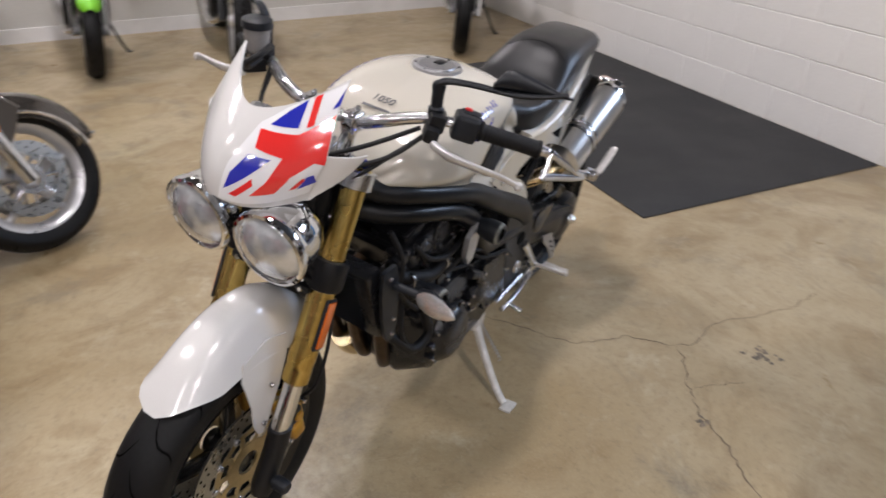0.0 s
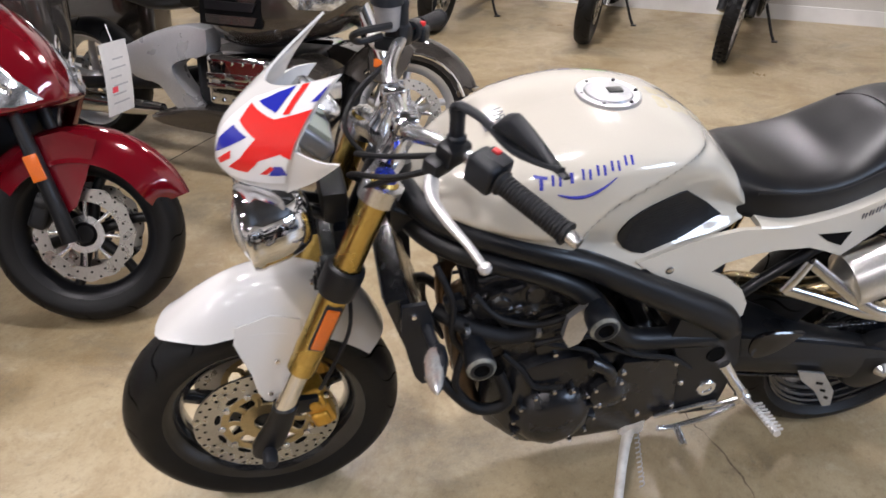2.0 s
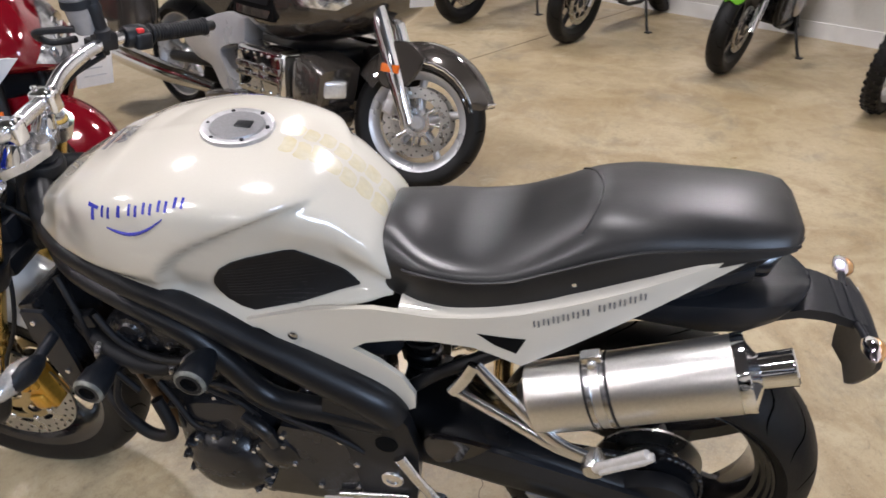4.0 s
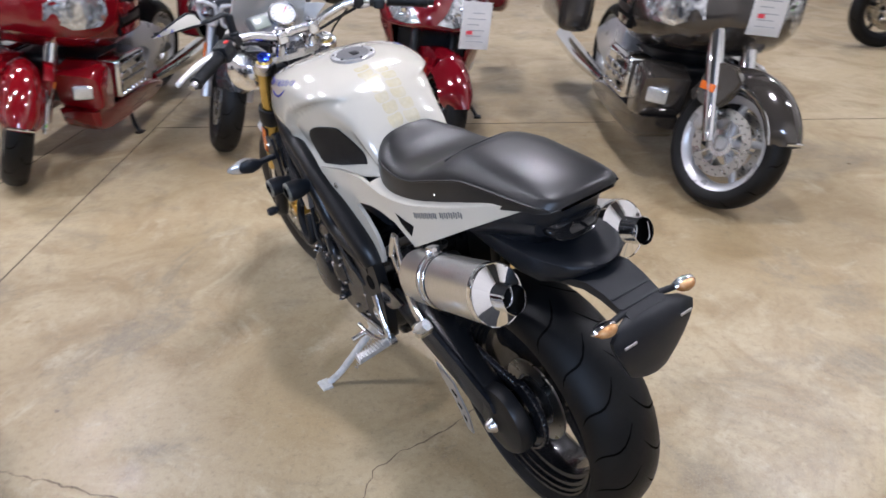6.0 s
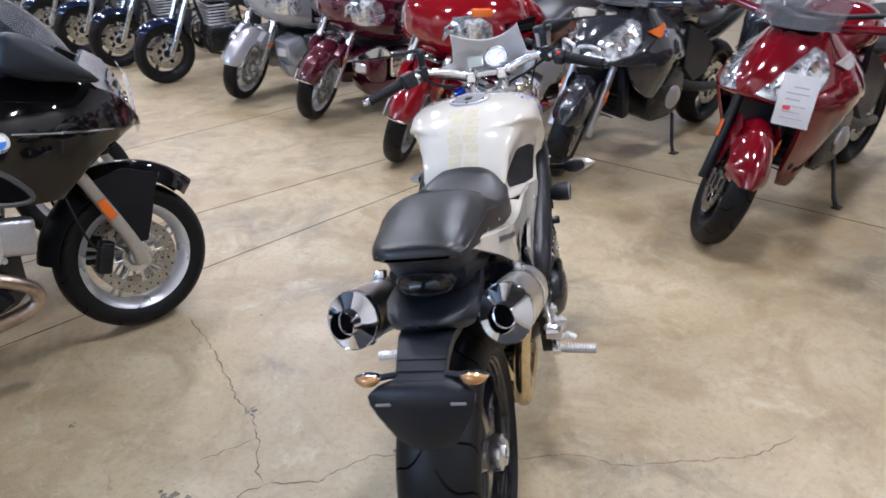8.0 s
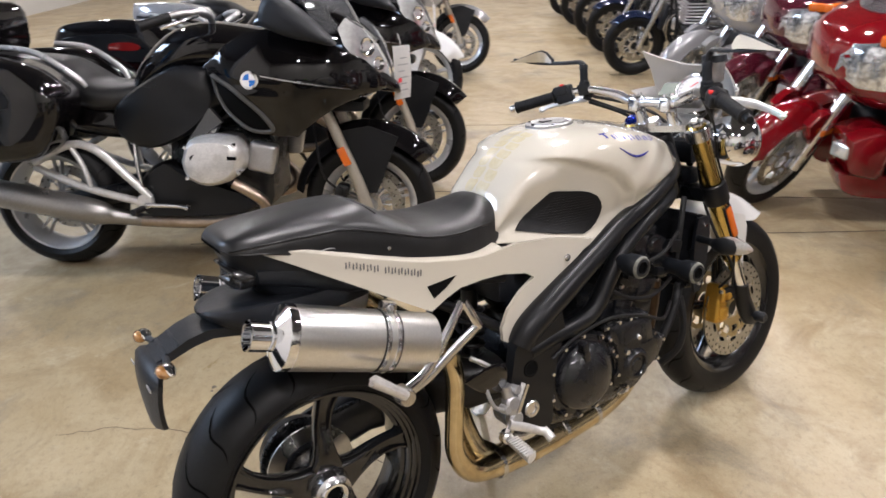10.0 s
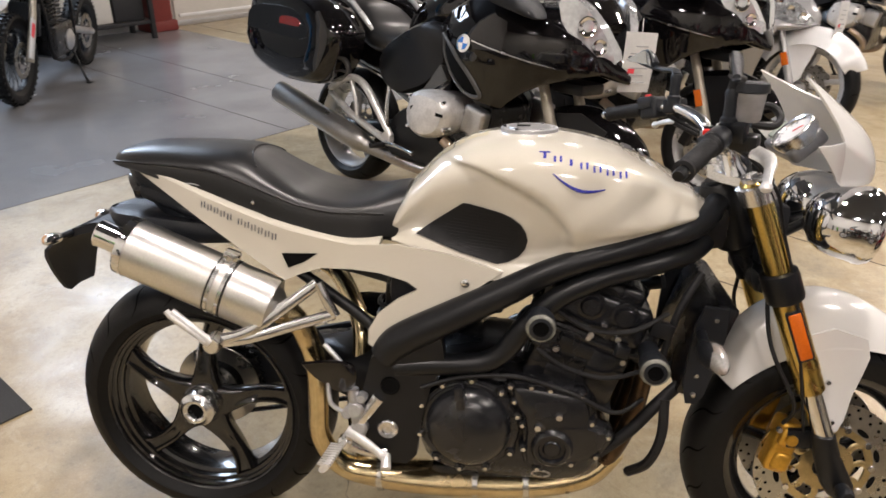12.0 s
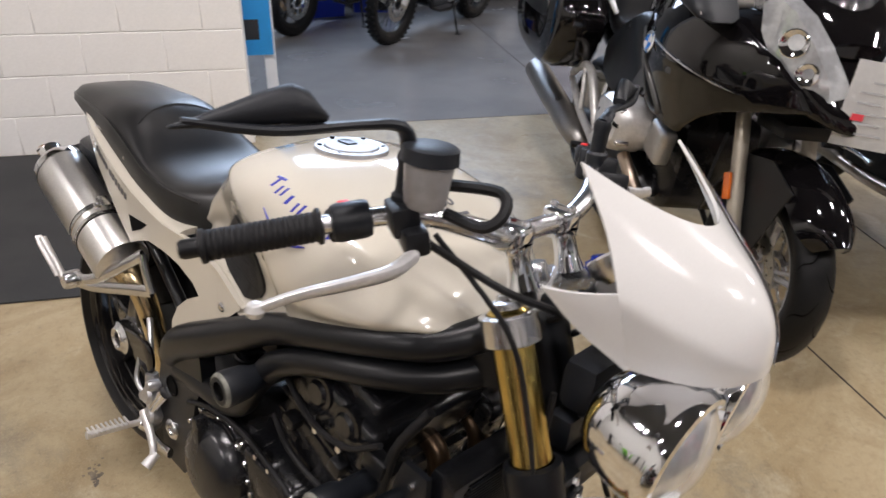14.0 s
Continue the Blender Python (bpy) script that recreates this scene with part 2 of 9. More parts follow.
def loft(bm, rings, closed=True, caps=True):
    """Skin over rings of points; returns the vertices."""
    rows = [[bm.verts.new(p) for p in ring] for ring in rings]
    n = len(rows[0])
    for a, b in zip(rows, rows[1:]):
        for k in range(n if closed else n - 1):
            bm.faces.new((a[k], a[(k + 1) % n], b[(k + 1) % n], b[k]))
    if caps and closed:
        bm.faces.new(rows[0][::-1])
        bm.faces.new(rows[-1])
    return rows


def tube(bm, pts, r, n=10, smooth=0, caps=True, flat=1.0):
    """A round bar along points; r is one radius or one for each point."""
    radii = [r] * len(pts) if isinstance(r, (int, float)) else list(r)
    if smooth:
        q = spline([(*p, k) for p, k in zip(pts, radii)], smooth)
        pts, radii = [Vector(v[:3]) for v in q], [float(v[3]) for v in q]
    pts = [Vector(p) for p in pts]
    rings, side = [], None
    for i, p in enumerate(pts):
        d = (pts[min(i + 1, len(pts) - 1)] - pts[max(i - 1, 0)]).normalized()
        if side is None:
            side = d.orthogonal().normalized() if abs(d.y) > 0.9 else d.cross(Vector((0, 1, 0))).normalized()
        side = (side - d * side.dot(d)).normalized()
        up = d.cross(side)
        rings.append([p + side * math.cos(a) * radii[i] + up * math.sin(a) * radii[i] * flat for a in (2 * math.pi * k / n for k in range(n))])
    return loft(bm, rings, True, caps)


def lathe(bm, profile, origin=(0, 0, 0), axis=(0, 1, 0), n=32, closed=False, arc=1.0):
    """Turns rows of (radius, height) round an axis."""
    ax = Vector(axis).normalized()
    s = ax.orthogonal().normalized() if abs(ax.y) < 0.99 else Vector((1, 0, 0))
    t = ax.cross(s)
    o = Vector(origin)
    rings = []
    count = n if arc == 1.0 else n + 1
    for k in range(count):
        a = 2 * math.pi * arc * k / n
        d = s * math.cos(a) + t * math.sin(a)
        rings.append([bm.verts.new(o + d * r + ax * h) for r, h in profile])
    m = len(profile)
    for k in range(n):
        a, b = rings[k], rings[(k + 1) % count]
        for j in range(m if closed else m - 1):
            q = (a[j], a[(j + 1) % m], b[(j + 1) % m], b[j])
            if len(set(q)) == 4:
                bm.faces.new(q)
    bmesh.ops.remove_doubles(bm, verts=[v for r in rings for v in r], dist=1e-5)
    return bm


def box(bm, c, size, bevel=0.0, turn=None, seg=2, taper=1.0):
    """A block with rounded edges; taper shrinks its top."""
    r = bmesh.ops.create_cube(bm, size=1.0)
    vs = r["verts"]
    for v in vs:
        k = taper if v.co.z > 0 else 1.0
        v.co = Vector((v.co.x * size[0] * k, v.co.y * size[1] * k, v.co.z * size[2]))
    if bevel:
        edges = list({e for v in vs for e in v.link_edges})
        g = bmesh.ops.bevel(bm, geom=edges, offset=min(bevel, min(size) * 0.45), segments=seg, profile=0.6, affect='EDGES')
        vs = list({v for f in g["faces"] for v in f.verts} | {v for v in vs if v.is_valid})
    m = Matrix.Translation(c) @ (turn.to_4x4() if turn else Matrix())
    for v in vs:
        v.co = m @ v.co
    return vs


def panel(bm, poly, yfun, thick=0.008, step=0.04, bevel=0.003, turn=None):
    """A curved sheet: a side-view outline (x, z), laid at y = yfun(x, z), with thickness."""
    own = bmesh.new()
    f = own.faces.new([own.verts.new((x, 0, z)) for x, z in poly])
    f.normal_update()
    bmesh.ops.triangulate(own, faces=[f])
    for k, axis in ((0, (1, 0, 0)), (1, (0, 0, 1))):
        vals = [p[k] for p in poly]
        lo, hi = min(vals), max(vals)
        c = lo + step
        while c < hi - step * 0.3:
            g = own.verts[:] + own.edges[:] + own.faces[:]
            co = (c, 0, 0) if k == 0 else (0, 0, c)
            bmesh.ops.bisect_plane(own, geom=g, plane_co=co, plane_no=axis, dist=1e-5)
            c += step
    for v in own.verts:
        v.co.y = yfun(v.co.x, v.co.z)
    s = 1 if sum(v.co.y for v in own.verts) >= 0 else -1
    bmesh.ops.recalc_face_normals(own, faces=own.faces)
    top = own.faces[:]
    g = bmesh.ops.extrude_face_region(own, geom=top)
    for v in [e for e in g["geom"] if isinstance(e, bmesh.types.BMVert)]:
        v.co.y -= s * thick
    bmesh.ops.recalc_face_normals(own, faces=own.faces)
    me = bpy.data.meshes.new("tmp")
    own.to_mesh(me)
    own.free()
    if turn:
        me.transform(turn)
    bm.from_mesh(me)
    bpy.data.meshes.remove(me)
    return bm


def oval(x, cy, cz, ry, rz, n=20, e=2.0, axis="x"):
    """A rounded cross-section ring; e above 2 makes it squarer."""
    out = []
    for k in range(n):
        a = 2 * math.pi * k / n
        c, s = math.cos(a), math.sin(a)
        y, z = cy + ry * math.copysign(abs(c) ** (2 / e), c), cz + rz * math.copysign(abs(s) ** (2 / e), s)
        out.append((x, y, z) if axis == "x" else (y, x, z))
    return out


def moved(bm, m):
    bm.transform(m)
    return bm


def bolts(bm, places, r=0.006, h=0.005, axis=(0, 1, 0)):
    for p in places:
        lathe(bm, [(0, h), (r * 0.8, h), (r, h * 0.5), (r, -0.002)], p, axis, 8)
    return bm


def puffed(bm, poly, layers, s=1):
    """A rounded solid: a side-view outline (x, z) stacked at several y, each shrunk about its middle."""
    q = [(float(v[0]), float(v[1])) for v in spline([(*p,) for p in poly] + [poly[0]], 3)][:-1]
    cx, cz = sum(p[0] for p in q) / len(q), sum(p[1] for p in q) / len(q)
    loft(bm, [[(cx + (x - cx) * k, s * y, cz + (z - cz) * k) for x, z in q] for y, k in layers])
    return bm


# ---- floor, walls, ceiling ----
def concrete():
    """Sealed tan concrete with cloudy stains, worn pale spots, grey smears and pits."""
    m = bpy.data.materials.new("sealed_concrete")
    m.use_nodes = True
    n, l = m.node_tree.nodes, m.node_tree.links
    p = n["Principled BSDF"]
    tc = n.new("ShaderNodeTexCoord")

    def noise_at(scale, detail, rough=0.55, dist=0.0):
        t = n.new("ShaderNodeTexNoise")
        t.inputs["Scale"].default_value, t.inputs["Detail"].default_value = scale, detail
        t.inputs["Roughness"].default_value, t.inputs["Distortion"].default_value = rough, dist
        l.new(tc.outputs["Object"], t.inputs["Vector"])
        return t.outputs[0]

    def ranged(v, a, b, c, d):
        r = n.new("ShaderNodeMapRange")
        for k, x in enumerate((a, b, c, d)):
            r.inputs[k + 1].default_value = x
        l.new(v, r.inputs[0])
        return r.outputs[0]

    def mixed(f, a, b):
        x = n.new("ShaderNodeMix")
        x.data_type = 'RGBA'
        l.new(f, x.inputs[0])
        for slot, c in ((6, a), (7, b)):
            if isinstance(c, tuple):
                x.inputs[slot].default_value = c
            else:
                l.new(c, x.inputs[slot])
        return x.outputs[2]

    tone = mixed(ranged(noise_at(0.9, 6, 0.6, 0.6), 0.35, 0.65, 0, 1), (0.328, 0.246, 0.132, 1), (0.434, 0.361, 0.234, 1))
    tone = mixed(ranged(noise_at(2.2, 8, 0.68, 1.4), 0.47, 0.66, 0, 0.75), tone, (0.237, 0.163, 0.078, 1))
    tone = mixed(ranged(noise_at(1.5, 9, 0.75, 0.5), 0.53, 0.66, 0, 0.75), tone, (0.174, 0.150, 0.112, 1))
    tone = mixed(ranged(noise_at(4.5, 9, 0.78, 0.7), 0.55, 0.68, 0, 0.6), tone, (0.495, 0.431, 0.306, 1))
    tone = mixed(ranged(noise_at(10, 10, 0.82, 1.2), 0.51, 0.68, 0, 0.42), tone, (0.237, 0.173, 0.093, 1))
    tone = mixed(ranged(noise_at(7, 10, 0.85, 2.2), 0.58, 0.67, 0, 0.5), tone, (0.131, 0.117, 0.089, 1))
    tone = mixed(ranged(noise_at(17, 10, 0.8, 0.4), 0.56, 0.70, 0, 0.35), tone, (0.475, 0.411, 0.289, 1))
    tone = mixed(ranged(noise_at(45, 8, 0.75), 0.52, 0.70, 0, 0.55), tone, (0.167, 0.124, 0.071, 1))
    tone = mixed(ranged(noise_at(160, 4, 0.6), 0.54, 0.75, 0, 0.42), tone, (0.505, 0.446, 0.323, 1))
    tone = mixed(ranged(noise_at(260, 3, 0.6), 0.58, 0.74, 0, 0.5), tone, (0.140, 0.106, 0.064, 1))
    l.new(tone, p.inputs["Base Color"])
    l.new(ranged(noise_at(3.1, 8, 0.7, 0.8), 0.3, 0.7, 0.26, 0.50), p.inputs["Roughness"])
    bump = n.new("ShaderNodeBump")
    bump.inputs["Strength"].default_value, bump.inputs["Distance"].default_value = 0.16, 0.002
    l.new(noise_at(14, 8, 0.65), bump.inputs["Height"])
    l.new(bump.outputs[0], p.inputs["Normal"])
    return m


CONCRETE = concrete()
GREYCONCRETE = material("grey_concrete", (0.235, 0.232, 0.235), 0.22, 0, 0.08, 90, bump=0.06, bscale=60, stain=(0.13, 0.128, 0.13, 1), sscale=1.6, samount=0.8, rvar=0.08)
JOINT = material("joint_filler", (0.05, 0.04, 0.032), 0.85, 0, 0.2, 90)
CRACKMAT = material("dark_crack", (0.14, 0.105, 0.07), 0.9, 0, 0.4, 70, stain=(0.22, 0.17, 0.12, 1), sscale=25, samount=0.8)
GRIME = material("oily_grime", (0.11, 0.09, 0.07), 0.5, 0, 0.35, 60, stain=(0.26, 0.21, 0.15, 1), sscale=22, samount=0.9)
CARPET = material("charcoal_floor_mat", (0.032, 0.033, 0.035), 0.95, 0, 0.3, 260, bump=0.8, bscale=420, stain=(0.06, 0.06, 0.06, 1), sscale=3, samount=0.5)
BLOCK = material("white_painted_block", (0.87, 0.86, 0.84), 0.55, 0, 0.03, 120, bump=0.5, bscale=160, stain=(0.78, 0.77, 0.74, 1), sscale=2.2, samount=0.4)
MORTAR = material("painted_mortar", (0.83, 0.82, 0.80), 0.7, 0, 0.05, 100, bump=0.4, bscale=200)
DRYWALL = material("off_white_wall", (0.62, 0.61, 0.58), 0.7, 0, 0.03, 50, stain=(0.52, 0.51, 0.48, 1), sscale=1.5)
CEILMAT = material("grey_roof_deck", (0.07, 0.07, 0.07), 0.8, 0, 0.05, 20)
DOORPANEL = material("cream_door_panel", (0.66, 0.63, 0.58), 0.45, 0, 0.04, 40, stain=(0.5, 0.47, 0.42, 1), sscale=2)
REDPOST = material("dark_red_paint", (0.20, 0.03, 0.025), 0.5, 0, 0.1, 60)
BLUEBIN = material("blue_plastic", (0.012, 0.035, 0.40), 0.4, 0, 0.05, 80)
SKYBLUE = material("bright_blue_plastic", (0.02, 0.30, 0.70), 0.45, 0, 0.05, 80)
DARKSTEEL = material("dark_shelf_steel", (0.03, 0.03, 0.033), 0.5, 0.3, 0.1, 60)
LAMPWHITE = material("white_enamel", (0.8, 0.8, 0.8), 0.4)
RT = Matrix.Rotation(math.atan2(U.y, U.x), 4, 'Z')

A0, A1, B0, B1 = -5.4, 15.0, -9.0, 7.6


def slab(name, a0, a1, b0, b1, z0, z1, mat, kind="structure", label="", bevel=0.0):
    bm = bmesh.new()
    box(bm, ((a0 + a1) / 2, (b0 + b1) / 2, (z0 + z1) / 2), (a1 - a0, b1 - b0, z1 - z0), bevel)
    ob = part(name, bm, mat)
    ob.matrix_basis = RT
    return tagged(ob, label, kind=kind)


# The floor: one sheet, a little uneven in tone.
slab("floor", A0, A1, B0, 3.13, -0.15, 0.0, CONCRETE, label="sealed tan concrete floor with stains and cracks")
slab("floor_bay", A0, 3.6, 3.13, B1, -0.15, 0.0, GREYCONCRETE, label="smooth grey concrete floor of the service bay")
slab("floor_aisle", 3.6, A1, 3.13, B1, -0.15, 0.0, CONCRETE, label="sealed tan concrete floor with stains")
floor_mat = slab("floor_mat", -3.25, -0.565, 1.36, 2.885, 0.0, 0.008, CARPET, kind="object", label="flat charcoal floor mat laid against the block wall", bevel=0.003)
tagged(floor_mat, category="mat")

# Sawn joints in the slab.
for a0, a1, b0, b1 in ((1.707, 1.713, -6.0, 1.6), (-0.5, A1, 3.127, 3.134), (-5.3, 1.71, -2.303, -2.297), (1.877, 1.883, 3.134, B1), (2.497, 2.503, 3.134, B1), (3.9, 3.906, B0, B1)):
    slab("joint", a0, a1, b0, b1, 0.0, 0.0012, JOINT, label="dark sawn joint in the concrete")
bm = bmesh.new()
box(bm, (0, 0, 0.0006), (5.6, 0.006, 0.0012))
slanted = tagged(part("joint", bm, JOINT), "dark joint running slantwise over the concrete", kind="structure")
slanted.matrix_basis = pose(1.72, 1.66, 0, 0, 0, -38.8)


def crack(pts, width, seed):
    """A wandering hairline crack, drawn as a thin sunken-looking strip."""
    rnd = random.Random(seed)
    line = []
    for (x0, y0), (x1, y1) in zip(pts, pts[1:]):
        d = Vector((x1 - x0, y1 - y0, 0))
        m = max(2, int(d.length / 0.018))
        nrm = Vector((-d.y, d.x, 0)).normalized()
        for k in range(m):
            line.append(Vector((x0, y0, 0)) + d * (k / m) + nrm * rnd.uniform(-0.007, 0.007))
    line.append(Vector((*pts[-1], 0)))
    bm = bmesh.new()
    rows = []
    for k, p in enumerate(line):
        d = (line[min(k + 1, len(line) - 1)] - line[max(k - 1, 0)]).normalized()
        s = Vector((-d.y, d.x, 0)) * width * rnd.uniform(0.25, 1.0) * (0.15 if k in (0, len(line) - 1) else 1)
        rows.append([p + s + Vector((0, 0, 0.0013)), p - s + Vector((0, 0, 0.0013))])
    loft(bm, rows, closed=False)
    ob = part("crack", bm, CRACKMAT)
    return tagged(ob, "fine dark crack wandering over the concrete", kind="structure")


for n, (w, pts) in enumerate((
        (0.0030, ((0.274, 1.395), (0.14, 1.248), (-0.075, 1.06), (-0.215, 0.945), (-0.292, 0.852), (-0.42, 0.775), (-0.535, 0.73), (-0.585, 0.688))),
        (0.0030, ((-0.585, 0.688), (-0.55, 0.53), (-0.478, 0.467), (-0.42, 0.40), (-0.398, 0.335), (-0.392, 0.15), (-0.344, -0.115), (-0.311, -0.228), (-0.338, -0.384), (-0.297, -0.539), (-0.233, -0.783), (-0.119, -0.926))),
        (0.0026, ((-0.585, 0.688), (-0.647, 0.745), (-0.778, 0.752), (-0.924, 0.875), (-1.058, 0.976), (-1.215, 1.04))),
        (0.0020, ((-0.393, 0.795), (-0.46, 0.86), (-0.52, 0.93))))):
    crack(pts, w, n)


def blotch(x, y, r, seed, mat=GRIME):
    """A small dirty spot with a ragged edge."""
    rnd = random.Random(seed)
    bm = bmesh.new()
    for k in range(26):
        a, d = rnd.uniform(0, 6.28), r * abs(rnd.gauss(0, 0.55))
        cx, cy, s = x + math.cos(a) * d, y + math.sin(a) * d, r * rnd.uniform(0.05, 0.22)
        ring = [bm.verts.new((cx + math.cos(t) * s * rnd.uniform(0.6, 1.3), cy + math.sin(t) * s * rnd.uniform(0.5, 1.2), 0.0014 + k * 2e-5)) for t in [6.283 * i / 9 for i in range(9)]]
        bm.faces.new(ring)
    return tagged(part("stain", bm, mat), "small dirty oil spot on the concrete", kind="structure")


for n, (x, y, r) in enumerate(((-0.69, 0.945, 0.055), (-0.66, -0.21, 0.04), (-0.81, 1.34, 0.02), (-0.43, 1.45, 0.02), (-0.26, 0.87, 0.03), (0.35, 1.1, 0.012), (-1.2, -0.5, 0.012))):
    blotch(x, y, r, n)


# The block wall, course by course.
wall_block = slab("wall_block", A0, -0.16, 2.902, 3.09, 0, CEILING, MORTAR, label="white painted concrete block wall")
bm = bmesh.new()
box(bm, (0, 0, 0), (0.398, 0.008, 0.2055), 0.003, seg=1)
block_mesh = part("block", bm, BLOCK, wall_block)
half = bmesh.new()
box(half, (0, 0, 0), (0.198, 0.008, 0.2055), 0.003, seg=1)
half_mesh = part("half_block", half, BLOCK, wall_block)
first = True
for row in range(8):
    z = 0.105 + row * 0.21
    a = -0.16 - (0.1 if row % 2 else 0.2)
    if row % 2:
        ob = half_mesh if row == 1 else new("half_block", half_mesh.data)
        ob.parent = wall_block
        ob.matrix_basis = Matrix.Translation((-0.26, 2.901, z))
        a = -0.16 - 0.4
    while a > A0 + 0.2:
        ob = block_mesh if first else new("block", block_mesh.data)
        first = False
        ob.parent = wall_block
        ob.matrix_basis = Matrix.Translation((a, 2.901, z))
        a -= 0.4

# Other walls that close the building.
slab("wall_back", A0 - 0.2, A0, B0 - 0.2, B1 + 0.2, 0, CEILING, DRYWALL, label="off-white wall behind the far row")
slab("baseboard", A0, A0 + 0.015, B0, 2.90, 0.0, 0.12, LAMPWHITE, label="white painted base strip")
slab("wall_far", A0, A1, B1, B1 + 0.2, 0, CEILING, DRYWALL, label="off-white wall with roll-up doors")
slab("wall_end", A1, A1 + 0.2, B0 - 0.2, B1 + 0.2, 0, CEILING, DRYWALL, label="plain off-white wall")
slab("wall_side", A0, A1, B0 - 0.2, B0, 0, CEILING, DRYWALL, label="plain off-white wall")
slab("ceiling", A0 - 0.2, A1 + 0.2, B0 - 0.2, B1 + 0.2, CEILING, CEILING + 0.2, CEILMAT, label="grey roof deck")

# Roll-up door with horizontal sections, and its red post.
door = thing("roll_up_door", RT @ Matrix.Translation((5.9, B1 - 0.02, 0)), "closed cream sectional roll-up door in the far wall", "door", kind="structure")
sec = bmesh.new()
box(sec, (0, 0, 0.25), (4.4, 0.04, 0.49), 0.012)
base = part("door_panel", sec, DOORPANEL, door)
for k in range(1, 6):
    ob = new("door_panel", base.data)
    ob.parent = door
    ob.matrix_basis = Matrix.Translation((0, 0, 0.5 * k))
rails = bmesh.new()
for k in range(6):
    box(rails, (0, -0.03, 0.12 + 0.5 * k), (4.3, 0.03, 0.035), 0.006)
part("stiffener", rails, LAMPWHITE, door)
foot = bmesh.new()
box(foot, (0, -0.02, 0.03), (4.4, 0.07, 0.06), 0.01)
part("bottom_seal", foot, DULLALLOY, door)
post = bmesh.new()
box(post, (0, 0, 1.5), (0.28, 0.22, 3.0), 0.02)
box(post, (0, 0, 0.06), (0.36, 0.3, 0.12), 0.02)
post_ob = tagged(part("post", post, REDPOST), "dark red painted steel post beside the roll-up door", "post", kind="structure")
post_ob.matrix_basis = RT @ Matrix.Translation((3.4, B1 - 0.15, 0))


# High-bay ceiling lamps, in rows.
def bay_lamp(a, b, power):
    lamp = thing("bay_lamp", RT @ Matrix.Translation((a, b, CEILING)), "white square high-bay ceiling lamp, switched on", "ceiling lamp", "ceiling lamps")
    bm = bmesh.new()
    loft(bm, [[(x * k, y * k, z) for x, y in ((-0.2, -0.2), (0.2, -0.2), (0.2, 0.2), (-0.2, 0.2))] for z, k in ((-0.03, 0.5), (-0.08, 0.7), (-0.16, 1.0), (-0.20, 1.0), (-0.20, 0.93), (-0.16, 0.9))])
    part("housing", bm, LAMPWHITE, lamp)
    bm = bmesh.new()
    tube(bm, [(0, 0, -0.002), (0, 0, -0.04)], 0.03, 12)
    part("hanger", bm, DULLALLOY, lamp)
    area_lamp("lamp_light", RT @ Matrix.Translation((a, b, CEILING - 0.195)), 0.36, 0.36, power, LAMPCOLOR)


for a in LAMPS_A:
    for b in LAMPS_B:
        if b < 3 or a > 5:          # the service bay has daylight only
            bay_lamp(a, b, LAMP_W)

# Daylight through the high window over the service bay.
win = thing("window_1", RT @ Matrix.Translation((1.3, B1 - 0.03, 3.6)), "high frosted window letting in daylight", "window", kind="structure")
for x, z, sx, sz in ((0, 1.0, 3.26, 0.06), (0, -1.0, 3.26, 0.06), (-1.6, 0, 0.06, 1.94), (1.6, 0, 0.06, 1.94), (0, 0, 0.05, 1.94)):
    wf = bmesh.new()
    box(wf, (x, 0, z), (sx, 0.06, sz), 0.008)
    part("window_frame", wf, DULLALLOY, win)
area_lamp("window_light", RT @ Matrix.Translation((1.3, B1 - 0.1, 3.6)) @ pose(0, 0, 0, -75), 3.0, 1.9, WINDOW_W, (0.62, 0.79, 1.0))


# Blue sign panel just beyond the end of the block wall.
sign = thing("sign_post", RT @ Matrix.Translation((-0.12, 3.52, 0)), "bright blue sign panel on a white post behind the wall's end", "sign")
bm = bmesh.new()
box(bm, (0, 0, 0.95), (0.20, 0.03, 1.21), 0.006)
part("blue_panel", bm, SKYBLUE, sign)
bm = bmesh.new()
box(bm, (0.075, 0.03, 0.60), (0.07, 0.03, 1.20), 0.006)
part("white_post", bm, LAMPWHITE, sign)
bm = bmesh.new()
box(bm, (0.02, 0.03, 0.012), (0.30, 0.26, 0.024), 0.006)
part("foot_plate", bm, LAMPWHITE, sign)
for z in (0.50, 0.74, 0.98):
    bm = bmesh.new()
    box(bm, (-0.02, -0.0155, z), (0.09, 0.003, 0.12), 0.001)
    part("dark_block", bm, DARKSTEEL, sign)

# Blue bins and a carton in the service bay.
def bin_at(a, b, turn):
    own = thing("recycling_bin", RT @ Matrix.Translation((a, b, 0)) @ pose(0, 0, 0, 0, 0, turn), "open blue plastic recycling bin on the bay floor", "bin", "blue bins")
    bm = bmesh.new()
    loft(bm, [[(x * k, y * k, z) for x, y in ((-0.22, -0.16), (0.22, -0.16), (0.22, 0.16), (-0.22, 0.16))] for z, k in ((0.0, 0.86), (0.33, 1.0), (0.36, 1.06), (0.38, 1.06), (0.38, 0.99), (0.05, 0.84))])
    part("tub", bm, BLUEBIN, own)
    bm = bmesh.new()
    for s in (-1, 1):
        box(bm, (s * 0.235, 0, 0.345), (0.03, 0.14, 0.03), 0.006)
    part("bin_grip", bm, BLUEBIN, own)


